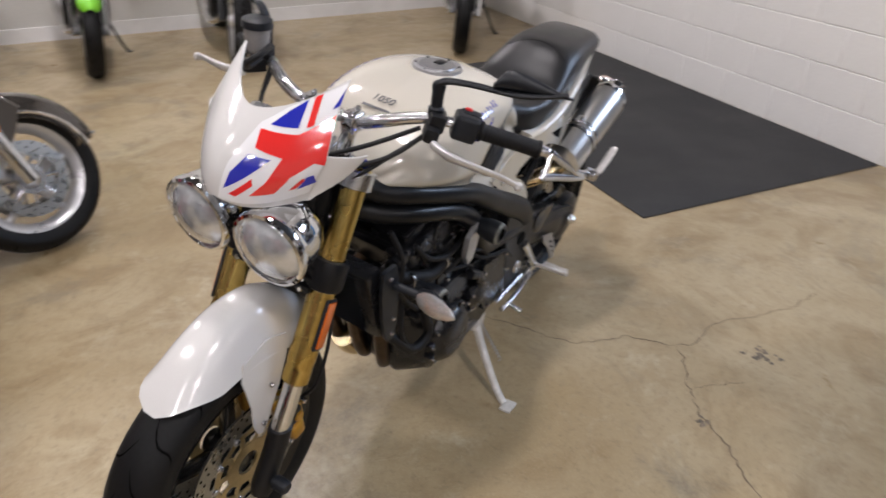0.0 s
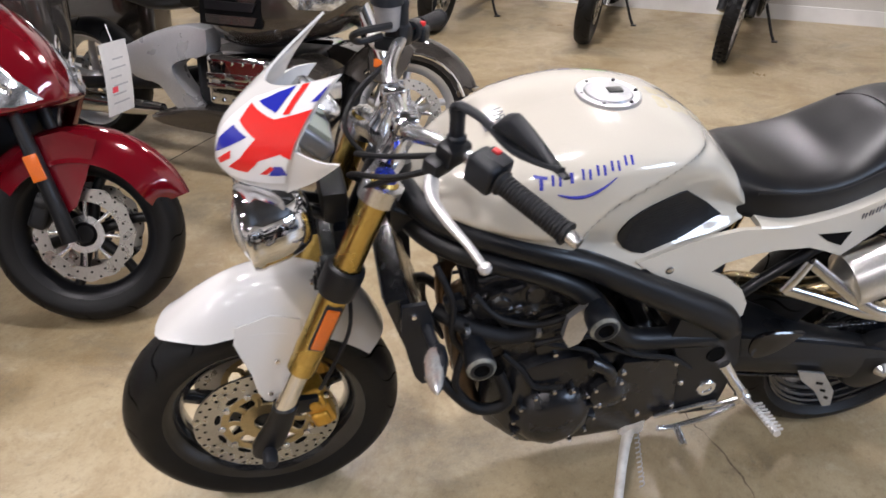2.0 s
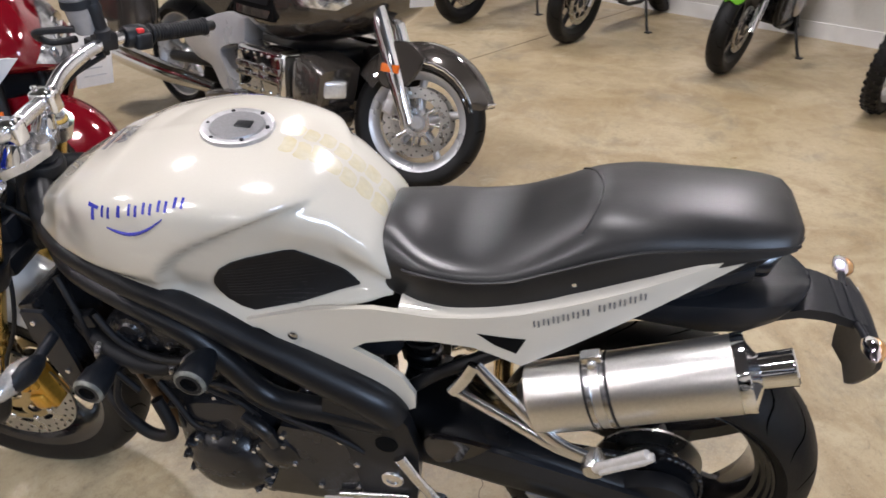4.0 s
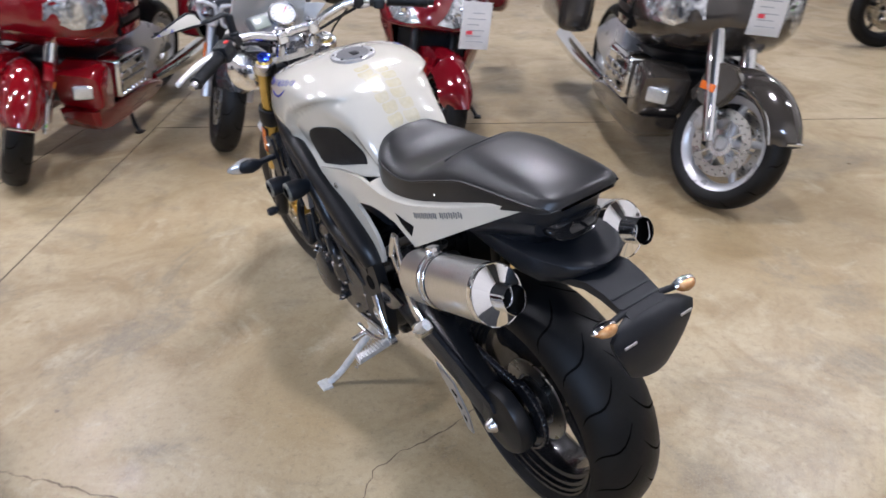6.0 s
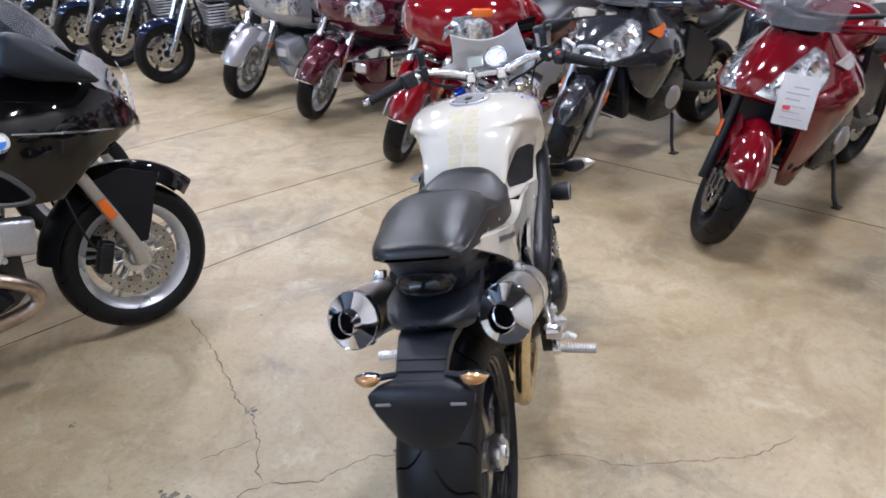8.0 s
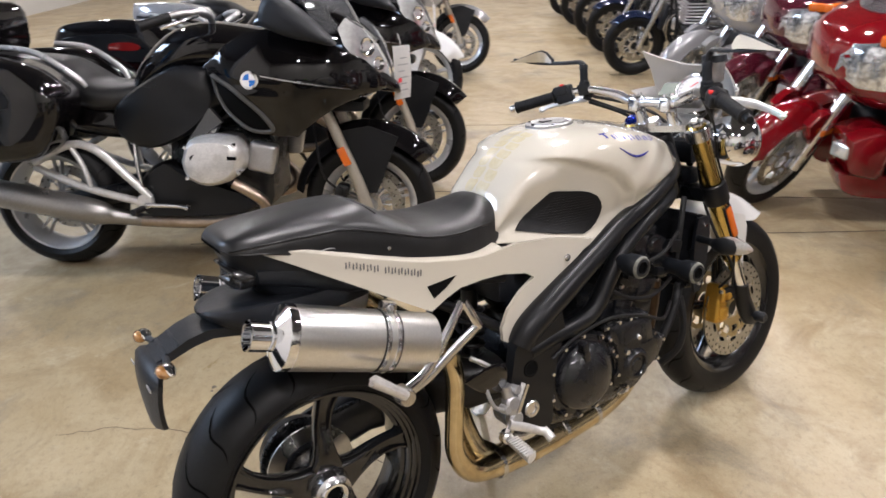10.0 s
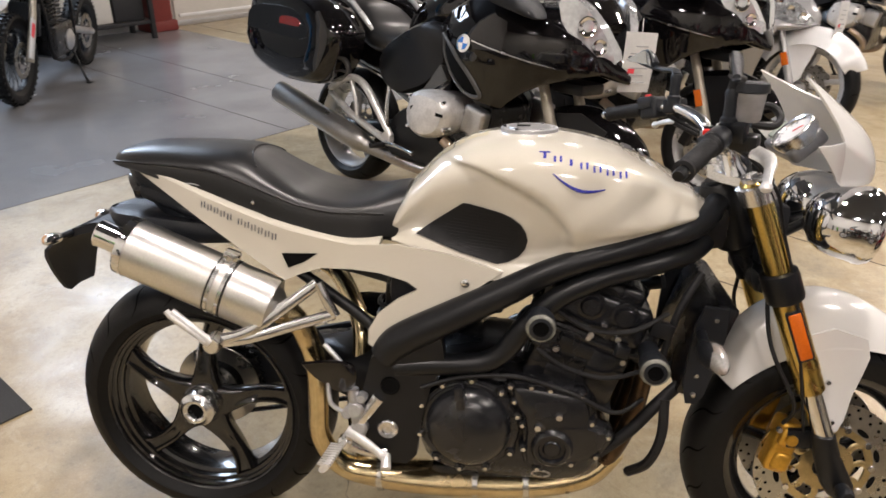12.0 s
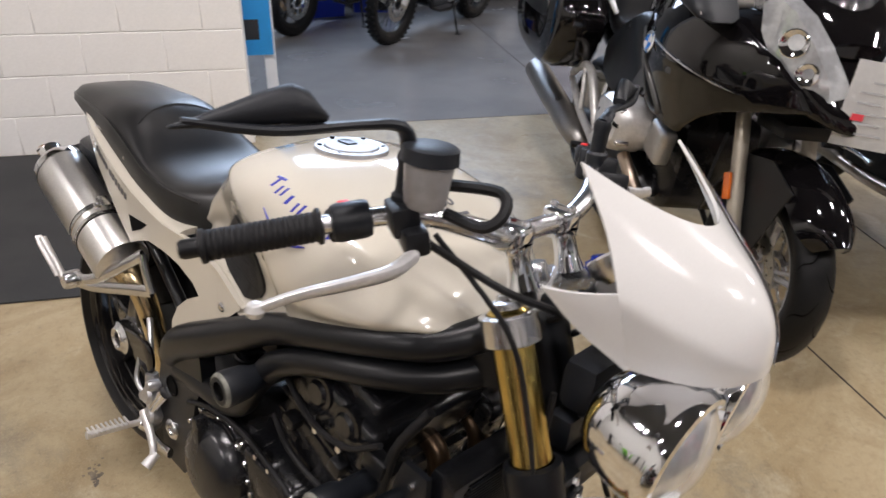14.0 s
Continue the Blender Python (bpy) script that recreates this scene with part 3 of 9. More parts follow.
bin_at(0.45, 6.55, 10)
bin_at(0.98, 6.75, -5)
carton = bmesh.new()
box(carton, (0, 0, 0.16), (0.44, 0.34, 0.30), 0.006)
box(carton, (0, 0, 0.312), (0.44, 0.05, 0.004), 0.0)
carton_ob = tagged(part("carton", carton, material("brown_cardboard", (0.36, 0.24, 0.13), 0.8, 0, 0.06, 80, samount=0.3)), "closed brown cardboard carton in the service bay", "box")
carton_ob.matrix_basis = RT @ Matrix.Translation((0.0, 6.7, 0)) @ pose(0, 0, 0, 0, 0, 8)


# Dark storage rack along the far wall.
rack = thing("storage_rack", RT @ Matrix.Translation((1.9, B1 - 0.35, 0)), "dark steel storage rack with packed shelves", "shelf")
for x in (-1.2, 0, 1.2):
    for y in (-0.24, 0.24):
        bm = bmesh.new()
        box(bm, (x, y, 0.95), (0.05, 0.05, 1.9), 0.005)
        part("upright", bm, DARKSTEEL, rack)
for z in (0.18, 0.75, 1.3, 1.85):
    bm = bmesh.new()
    box(bm, (0, 0, z), (2.45, 0.5, 0.04), 0.005)
    part("shelf_board", bm, DARKSTEEL, rack)
rnd = random.Random(4)
for z in (0.20, 0.77, 1.32):
    x = -1.1
    while x < 1.0:
        w, h = rnd.uniform(0.2, 0.42), rnd.uniform(0.18, 0.42)
        bm = bmesh.new()
        box(bm, (0, 0, h / 2), (w, 0.36, h), 0.01)
        ob = tagged(part("storage_box", bm, rnd.choice((PLASTIC, DARKSTEEL, DOORPANEL, TAGBAR))), "closed storage box on the steel rack", "box", "boxes on the rack")
        ob.matrix_basis = RT @ Matrix.Translation((1.9 + x + w / 2, B1 - 0.35, z))
        x += w + rnd.uniform(0.02, 0.1)


# ---- the white motorcycle in the middle, leaning on its side stand ----
LEAN = math.degrees(0.137)
bike = thing("motorcycle", pose(0, 0, 0, -LEAN), "cream-white naked motorcycle with gold forks, leaning on its stand", "motorcycle")
RAKE = radians(23.0)
STEER_AXIS = Vector((-math.sin(RAKE), 0, math.cos(RAKE)))
STEER = Matrix.Translation((0.455, 0, 0.945)) @ Matrix.Rotation(radians(3.2), 4, STEER_AXIS) @ Matrix.Translation((-0.455, 0, -0.945))
FAX = Vector((0.768, 0, 0.307))      # front axle
RAX = Vector((-0.709, 0, 0.326))     # rear axle


def fork_at(z, side=0.0):
    """A place on the fork's line at height z."""
    return Vector((0.768 - (z - 0.303) * 0.418, side, z))


def tyre(bm, c, radius, width, rim, n=64):
    half = width / 2
    crown = []
    for k in range(15):
        a = math.pi * (k / 14 - 0.5)
        crown.append((radius - width * 0.36 * (1 - math.cos(a)), half * math.sin(a)))
    prof = [(rim, -half * 0.78), (rim + 0.012, -half * 0.86)] + [(max(r, rim + 0.02), h) for r, h in crown] + [(rim + 0.012, half * 0.86), (rim, half * 0.78), (rim - 0.004, 0)]
    return lathe(bm, prof, c, (0, 1, 0), n, closed=True)


def grooves(bm, c, radius, width, count, flip=1):
    """Slanting strips in the dark tone of shaded tread grooves, laid on the crown of a tyre."""
    half = width / 2
    for k in range(count):
        a0 = 2 * math.pi * k / count
        for s in (1, -1):
            rows = []
            for j in range(9):
                t = 0.06 + 0.80 * j / 8
                ang = math.pi / 2 * t * s
                r = radius - width * 0.36 * (1 - math.cos(ang)) + 0.0006
                y = half * math.sin(ang)
                th = a0 + (0 if s > 0 else math.pi / count) + flip * (0.42 * t + 0.07 * math.sin(t * 6))
                w = (0.011 if 0 < j < 8 else 0.003) * (1 - 0.4 * t)
                rows.append([Vector((c[0] + math.cos(th + e * w) * r, c[1] + y, c[2] + math.sin(th + e * w) * r)) for e in (-1, 1)])
            loft(bm, rows, closed=False)
    return bm


def rim(bm, c, r, width, lip=0.012):
    h = width / 2
    prof = [(r + lip, -h), (r + lip, -h + 0.006), (r - 0.004, -h + 0.012), (r - 0.020, -h * 0.45), (r - 0.024, 0), (r - 0.020, h * 0.45), (r - 0.004, h - 0.012), (r + lip, h - 0.006), (r + lip, h),
            (r - 0.006, h - 0.004), (r - 0.032, h * 0.45), (r - 0.036, 0), (r - 0.032, -h * 0.45), (r - 0.006, -h + 0.004)]
    return lathe(bm, prof, c, (0, 1, 0), 56, closed=True)


def spoke(bm, c, a, r0, r1, w0, w1, t0, t1, y0=0.0, y1=0.0, bend=0.0):
    """A cast wheel spoke from hub to rim."""
    rings = []
    for j in range(7):
        t = j / 6
        r = r0 + (r1 - r0) * t
        ang = a + bend * math.sin(math.pi * t)
        d, e = Vector((math.cos(ang), 0, math.sin(ang))), Vector((-math.sin(ang), 0, math.cos(ang)))
        w, th, y = w0 + (w1 - w0) * t - 0.004 * math.sin(math.pi * t), t0 + (t1 - t0) * t, y0 + (y1 - y0) * t
        o = Vector(c) + d * r + Vector((0, y, 0))
        rings.append([o + e * math.cos(q) * w / 2 + Vector((0, math.sin(q) * th / 2, 0)) for q in [2 * math.pi * k / 10 for k in range(10)]])
    loft(bm, rings)


def disc(bm, c, r0, r1, thick, n=60, petal=0.0):
    ring = []
    for k in range(n):
        a = 2 * math.pi * k / n
        ro = r1 + petal * math.sin(a * 12)
        d = Vector((math.cos(a), 0, math.sin(a)))
        o = Vector(c)
        ring.append([o + d * r0 + Vector((0, -thick / 2, 0)), o + d * ro + Vector((0, -thick / 2, 0)), o + d * ro + Vector((0, thick / 2, 0)), o + d * r0 + Vector((0, thick / 2, 0))])
    loft(bm, ring + [ring[0]], closed=True, caps=False)
    bmesh.ops.remove_doubles(bm, verts=bm.verts[:], dist=1e-6)
    return bm


def disc_holes(bm, c, r0, r1, thick, count=30):
    for k in range(count):
        for j, r in enumerate((r0 * 0.62 + r1 * 0.38, r0 * 0.2 + r1 * 0.8)):
            a = 2 * math.pi * (k + 0.5 * j) / count
            p = Vector(c) + Vector((math.cos(a) * r, 0, math.sin(a) * r))
            for s in (1, -1):
                lathe(bm, [(0, thick / 2 + 0.0006), (0.0042, thick / 2 + 0.0006)], p, (0, s, 0), 7)
    return bm


# Front wheel.
fw = part("front_wheel", moved(lathe(bmesh.new(), [(0, 0.05), (0.03, 0.05), (0.034, 0.03), (0.045, 0.024), (0.045, -0.024), (0.034, -0.03), (0.03, -0.05), (0, -0.05)], FAX, (0, 1, 0), 24), STEER), SATIN, bike)
part("tyre", moved(tyre(bmesh.new(), FAX, 0.308, 0.125, 0.218), STEER), RUBBER, fw)
part("tread_groove", moved(grooves(bmesh.new(), FAX, 0.308, 0.125, 18, -1), STEER), GROOVE, fw)
part("rim", moved(rim(bmesh.new(), FAX, 0.216, 0.104, 0.008), STEER), WHEELBLACK, fw)
for k in range(5):
    a = 2 * math.pi * k / 5 + 0.35
    bm = bmesh.new()
    spoke(bm, FAX, a, 0.035, 0.196, 0.034, 0.030, 0.050, 0.032)
    part("spoke", moved(bm, STEER), WHEELBLACK, fw)
for s in (1, -1):
    c = FAX + Vector((0, s * 0.058, 0))
    dd = part("brake_disc", moved(disc(bmesh.new(), c, 0.102, 0.160, 0.005), STEER), DISC, fw, "drilled steel brake disc")
    part("drill_hole", moved(disc_holes(bmesh.new(), c, 0.122, 0.160, 0.005, 32), STEER), HOLE, dd)
    bm = bmesh.new()
    disc(bm, c, 0.030, 0.060, 0.006, 40)
    disc(bm, c, 0.086, 0.104, 0.0045, 40)
    for k in range(10):
        spoke(bm, c, 2 * math.pi * k / 10, 0.052, 0.094, 0.018, 0.022, 0.005, 0.005, bend=0.16)
    part("disc_carrier", moved(bm, STEER), CARRIER, dd, "pale gold disc carrier")
    for k in range(10):
        bm = bmesh.new()
        a = 2 * math.pi * (k + 0.5) / 10
        d, e = Vector((math.cos(a), 0, math.sin(a))), Vector((-math.sin(a), 0, math.cos(a)))
        ring = [c + d * (0.110 + 0.0065 * math.sin(q)) + e * (0.017 * math.cos(q)) for q in [2 * math.pi * i / 14 for i in range(14)]]
        loft(bm, [[v + Vector((0, s * y, 0)) for v in ring] for y in (0.0018, 0.0031)])
        part("disc_slot", moved(bm, STEER), HOLE, dd)
    bm = bmesh.new()
    bolts(bm, [c + Vector((math.cos(a), 0, math.sin(a))) * 0.100 + Vector((0, s * 0.002, 0)) for a in [2 * math.pi * k / 10 for k in range(10)]], 0.009, 0.005, (0, s, 0))
    part("disc_button", moved(bm, STEER), ALLOY, dd)

# Fork, triple clamps, calipers.
for s in (1, -1):
    y = s * 0.112
    bm = bmesh.new()
    d = (fork_at(0.60, y) - fork_at(0.945, y)).normalized()
    L1 = (fork_at(0.520, y) - fork_at(0.965, y)).length
    lathe(bm, [(0.0, -0.002), (0.020, -0.002), (0.026, 0.004), (0.0265, 0.03), (0.0265, L1 * 0.40), (0.029, L1 * 0.47), (0.029, L1 * 0.82), (0.0305, L1 * 0.84), (0.0305, L1 * 0.90), (0.028, L1 * 0.915), (0.0295, L1 * 0.93), (0.0295, L1 * 0.99), (0.025, L1), (0.0, L1)], fork_at(0.965, y), d, 28)
    leg = part("fork_leg", moved(bm, STEER), GOLD, bike, "gold anodised upside-down fork leg")
    bm = bmesh.new()
    tube(bm, [fork_at(0.56, y), fork_at(0.40, y)], 0.0215, 20)
    part("stanchion", moved(bm, STEER), CHROME, leg, "chromed fork slider")
    bm = bmesh.new()
    loft(bm, [oval(0, 0, 0, 0.001, 0.001)] if False else [
        [tuple(fork_at(z, y) + Vector((ox + math.cos(q) * rx, math.sin(q) * ry, 0))) for q in [2 * math.pi * k / 16 for k in range(16)]]
        for z, ox, rx, ry in ((0.425, 0, 0.020, 0.020), (0.42, 0, 0.027, 0.026), (0.37, -0.004, 0.029, 0.025), (0.33, -0.002, 0.034, 0.024), (0.300, 0.000, 0.036, 0.024), (0.272, 0.0, 0.028, 0.022), (0.262, 0.0, 0.012, 0.012))])
    box(bm, fork_at(0.40, y) + Vector((-0.045, -s * 0.01, 0)), (0.07, 0.02, 0.045), 0.008)
    part("fork_foot", moved(bm, STEER), SATIN, leg)
    bm = bmesh.new()
    lathe(bm, [(0.0, 0.062), (0.013, 0.062), (0.017, 0.055), (0.017, 0.03), (0.012, 0.028), (0.012, 0)], fork_at(0.303, y), (0, s, 0), 18)
    part("axle_bobbin", moved(bm, STEER), PLASTIC, leg)
    bm = bmesh.new()
    box(bm, fork_at(0.655, s * 0.1435) + Vector((0.0, 0, 0)), (0.026, 0.008, 0.105), 0.004, Matrix.Rotation(-RAKE, 3, 'Y'))
    part("reflector", moved(bm, STEER), AMBER, leg, "orange fork reflector")
    bm = bmesh.new()
    box(bm, fork_at(0.655, s * 0.140), (0.033, 0.008, 0.117), 0.004, Matrix.Rotation(-RAKE, 3, 'Y'))
    part("reflector_backing", moved(bm, STEER), PLASTIC, leg)
    # caliper, behind the leg
    cc = FAX + Vector((-0.115, s * 0.070, 0.060))
    bm = bmesh.new()
    turn = Matrix.Rotation(radians(14), 3, 'Y')
    box(bm, cc, (0.052, 0.058, 0.125), 0.013, turn, 3)
    box(bm, cc + Vector((0.004, s * 0.026, 0.030)), (0.040, 0.026, 0.046), 0.012, turn, 3)
    box(bm, cc + Vector((-0.004, s * 0.026, -0.030)), (0.040, 0.026, 0.046), 0.012, turn, 3)
    lathe(bm, [(0, 0.010), (0.012, 0.010), (0.014, 0.004), (0.014, 0)], cc + Vector((0.006, s * 0.036, 0.03)), (0, s, 0), 16)
    cal = part("brake_caliper", moved(bm, STEER), BRASSY, bike, "gold brake caliper")
    bm = bmesh.new()
    bolts(bm, [cc + Vector((0.03, s * 0.03, 0.035)), cc + Vector((0.022, s * 0.03, -0.045)), cc + Vector((-0.02, s * 0.03, 0.05))], 0.007, 0.008, (0, s, 0))
    part("caliper_bolt", moved(bm, STEER), ALLOY, cal)
    bm = bmesh.new()
    tube(bm, [cc + Vector((-0.01, s * 0.02, 0.06)), fork_at(0.50, s * 0.14) + Vector((-0.05, 0, 0)), fork_at(0.62, s * 0.125) + Vector((-0.06, 0, 0)), fork_at(0.72, s * 0.09) + Vector((-0.03, 0, 0)), fork_at(0.86, s * 0.07) + Vector((0.02, 0, 0))], 0.0045, 8, 5)
    part("brake_hose", moved(bm, STEER), GRIP, bike)
    # fork clamp bands
    bm = bmesh.new()
    dn = (fork_at(0.7, y) - fork_at(0.8, y)).normalized()
    lathe(bm, [(0.029, 0), (0.037, 0.003), (0.039, 0.012), (0.039, 0.058), (0.037, 0.066), (0.029, 0.070)], fork_at(0.785, y), dn, 24)
    for dz in (0.015, 0.035, 0.055):
        box(bm, fork_at(0.785 - dz, s * 0.085) + Vector((0.028, 0, 0)), (0.028, 0.036, 0.016), 0.004)
    clamp = part("lower_clamp", moved(bm, STEER), SATIN, bike)
    bm = bmesh.new()
    bolts(bm, [fork_at(0.785 - dz, s * 0.085) + Vector((0.042, 0, 0)) for dz in (0.015, 0.035, 0.055)], 0.006, 0.006, (1, 0, 0.2))
    part("clamp_bolt", moved(bm, STEER), ALLOY, clamp)
bm = bmesh.new()
box(bm, fork_at(0.75) + Vector((-0.01, 0, 0)), (0.075, 0.21, 0.045), 0.014)
tube(bm, [fork_at(0.74) + Vector((-0.03, 0, 0)), Vector((0.458, 0, 0.95))], 0.030, 20)
part("steering_stem", moved(bm, STEER), SATIN, bike)
bm = bmesh.new()
for s in (1, -1):
    lathe(bm, [(0.0275, -0.020), (0.037, -0.018), (0.037, 0.016), (0.0275, 0.020)], fork_at(0.942, s * 0.112), -STEER_AXIS, 26)
    loft(bm, [[(x + o, s * yy, z) for o, z in ((-0.026, 0.948), (0.026, 0.948), (0.026, 0.966), (-0.026, 0.966))] for yy, x in ((0.092, 0.498), (0.05, 0.472), (0.0, 0.460))])
lathe(bm, [(0, 0.022), (0.018, 0.022), (0.021, 0.014), (0.021, -0.01)], (0.455, 0, 0.962), STEER_AXIS, 20)
tc_ = part("top_clamp", moved(bm, STEER), ALLOY, bike, "polished top fork clamp")
for s in (1, -1):
    bm = bmesh.new()
    lathe(bm, [(0, 0.014), (0.010, 0.014), (0.013, 0.008), (0.021, 0.006), (0.021, -0.012)], fork_at(0.968, s * 0.112), STEER_AXIS, 18)
    part("fork_cap", moved(bm, STEER), BLUEANOD if s > 0 else ALLOY, tc_)
    bm = bmesh.new()
    lathe(bm, [(0.022, -0.055), (0.017, -0.035), (0.016, -0.01), (0.022, 0.0)], (0.452, s * 0.055, 1.018), STEER_AXIS, 18)
    box(bm, (0.445, s * 0.055, 1.028), (0.046, 0.036, 0.044), 0.010, None, 3)
    rs = part("bar_riser", moved(bm, STEER), CHROME, tc_)
    bm = bmesh.new()
    bolts(bm, [(0.445 + o, s * 0.055, 1.050) for o in (-0.015, 0.015)], 0.006, 0.006, (0, 0, 1))
    part("riser_bolt", moved(bm, STEER), ALLOY, rs)

# Handlebar with grips, switches, levers, mirrors.
BAR = ((0.445, 0, 1.032), (0.445, 0.07, 1.032), (0.440, 0.125, 1.052), (0.408, 0.19, 1.070), (0.372, 0.25, 1.066), (0.285, 0.386, 1.032))
bm = bmesh.new()
tube(bm, [(x, -y, z) for x, y, z in BAR[::-1]] + [p for p in BAR[1:]], [0.011, 0.011, 0.012, 0.014, 0.014, 0.014, 0.014, 0.014, 0.012, 0.011, 0.011], 14, 5)
part("handlebar", moved(bm, STEER), ALLOY, bike, "polished aluminium handlebar")


def on_bar(t, s):
    """A place along the outer straight of the handlebar, t from 0 (inner) to 1 (end)."""
    a, b = Vector((0.372, 0.25, 1.066)), Vector((0.285, 0.386, 1.032))
    p = a + (b - a) * t
    return Vector((p.x, s * p.y, p.z))


for s in (1, -1):
    axis = (on_bar(1, s) - on_bar(0, s)).normalized()
    bm = bmesh.new()
    prof = [(0.012, -0.002), (0.020, 0.0), (0.021, 0.004), (0.0165, 0.008)]
    for k in range(18):
        h = 0.010 + k * 0.0062
        prof += [(0.0160, h), (0.0172, h + 0.0015), (0.0172, h + 0.0045), (0.0160, h + 0.006)]
    prof += [(0.0165, 0.122), (0.019, 0.124), (0.019, 0.129), (0.012, 0.131)]
    lathe(bm, prof, on_bar(0.28, s), axis, 18)
    grip = part("grip", moved(bm, STEER), GRIP, bike, "ribbed black rubber grip")
    bm = bmesh.new()
    lathe(bm, [(0, 0.020), (0.009, 0.020), (0.011, 0.016), (0.011, 0), (0, 0)], on_bar(0.28, s) + axis * 0.131, axis, 16)
    part("bar_end", moved(bm, STEER), SATIN if s < 0 else ALLOY, grip)
    rot = axis.to_track_quat('Y', 'Z').to_matrix()
    sw = bmesh.new()
    if s > 0:
        box(sw, on_bar(0.10, s), (0.046, 0.052, 0.052), 0.010, rot, 3)
        box(sw, on_bar(0.10, s) + Vector((-0.016, 0, 0.012)), (0.03, 0.044, 0.03), 0.008, rot, 2)
    else:
        lathe(sw, [(0.014, -0.026), (0.020, -0.024), (0.022, -0.018), (0.022, 0.012), (0.020, 0.018), (0.014, 0.020)], on_bar(0.10, s), axis, 20)
        box(sw, on_bar(0.08, s) + Vector((-0.014, 0, -0.008)), (0.032, 0.036, 0.034), 0.009, rot, 3)
    switch = part("switch_box", moved(sw, STEER), PLASTIC, bike)
    bt = bmesh.new()
    box(bt, on_bar(0.06, s) + (Vector((-0.020, 0, 0.026)) if s > 0 else Vector((-0.020, 0, 0.012))), (0.011, 0.014, 0.009), 0.003, rot)
    part("switch", moved(bt, STEER), REDSWITCH, switch, "red switch")
    # perch and lever
    bm = bmesh.new()
    box(bm, on_bar(-0.22, s) + Vector((0.012, 0, 0)), (0.050, 0.034, 0.036), 0.008, rot, 2)
    box(bm, on_bar(-0.20, s) + Vector((0.036, 0, -0.016)), (0.050, 0.030, 0.030), 0.008, rot, 2)
    perch = part("lever_perch", moved(bm, STEER), SATIN, bike)
    piv = on_bar(-0.16, s) + Vector((0.054, s * 0.012, -0.030))
    bm = bmesh.new()
    tip = Vector((0.404, s * 0.412, 1.004 if s > 0 else 1.014))
    mid = [piv.lerp(tip, 0.22) + Vector((0.016, 0, 0.002)), piv.lerp(tip, 0.50) + Vector((0.016, 0, 0.005)), piv.lerp(tip, 0.80) + Vector((0.006, 0, 0.005)), tip]
    tube(bm, [piv] + mid, [0.014, 0.0135, 0.0115, 0.0092, 0.0088], 12, 5, flat=0.62)
    lathe(bm, [(0, 0.010), (0.0075, 0.0065), (0.010, 0), (0.0075, -0.0065), (0, -0.010)], tip, (0, 0, 1), 12)
    part("lever", moved(bm, STEER), PALEALLOY, perch, "polished hand lever")
    # mirror
    bm = bmesh.new()
    b0 = on_bar(-0.28, s)
    lathe(bm, [(0.0, 0.060), (0.011, 0.060), (0.014, 0.052), (0.012, 0.04), (0.012, 0.012), (0.016, 0.008), (0.016, -0.01)], b0 + Vector((0, 0, 0.012)), (0, 0, 1), 14)
    low = 0.020 if s > 0 else 0.0          # the left mirror is set lower
    inner, outer = Vector((0.360, s * 0.308, 1.186 - low)), Vector((0.322, s * 0.452, 1.182 - low * 0.3))
    tube(bm, [b0 + Vector((0, 0, 0.068)), b0 + Vector((-0.002, s * 0.016, 0.098 - low)), inner + Vector((0.014, -s * 0.035, -0.012)), inner * 0.6 + outer * 0.4 + Vector((0.014, 0, -0.012)), outer + Vector((0.004, -s * 0.01, -0.002))], [0.012, 0.010, 0.0085, 0.008, 0.006], 10, 5, flat=0.7)
    mir = part("mirror", moved(bm, STEER), PLASTIC, bike, "black mirror on a swept arm")
    # leaf-shaped housing, glass to the rear
    bm = bmesh.new()
    ax = (outer - inner).normalized()
    side = (Vector((-0.25, 0, 1)) - ax * ax.dot(Vector((-0.25, 0, 1)))).normalized()
    nor = side.cross(ax)
    nor = nor if nor.x > 0 else -nor
    rings, glass_rows = [], []
    for k in range(10):
        t = k / 9
        w = curve(((0, 0.006), (0.14, 0.0190), (0.30, 0.0185), (0.6, 0.0115), (1, 0.002)), t)
        th = 0.016 * (1 - 0.6 * t) + 0.001
        o = inner + (outer - inner) * t + Vector((0, 0, (w - 0.010)))
        rings.append([o + side * math.cos(q) * w + nor * (math.sin(q) * th if math.sin(q) > 0 else math.sin(q) * 0.004) for q in [2 * math.pi * i / 14 for i in range(14)]])
        glass_rows.append([o - nor * 0.0046 + side * w * 0.86 * e for e in (-1, 0, 1)])
    loft(bm, rings)
    part("mirror_housing", moved(bm, STEER), PLASTIC, mir)
    bm = bmesh.new()
    loft(bm, glass_rows, closed=False)
    part("mirror_glass", moved(bm, STEER), CHROME, mir, "mirror glass")

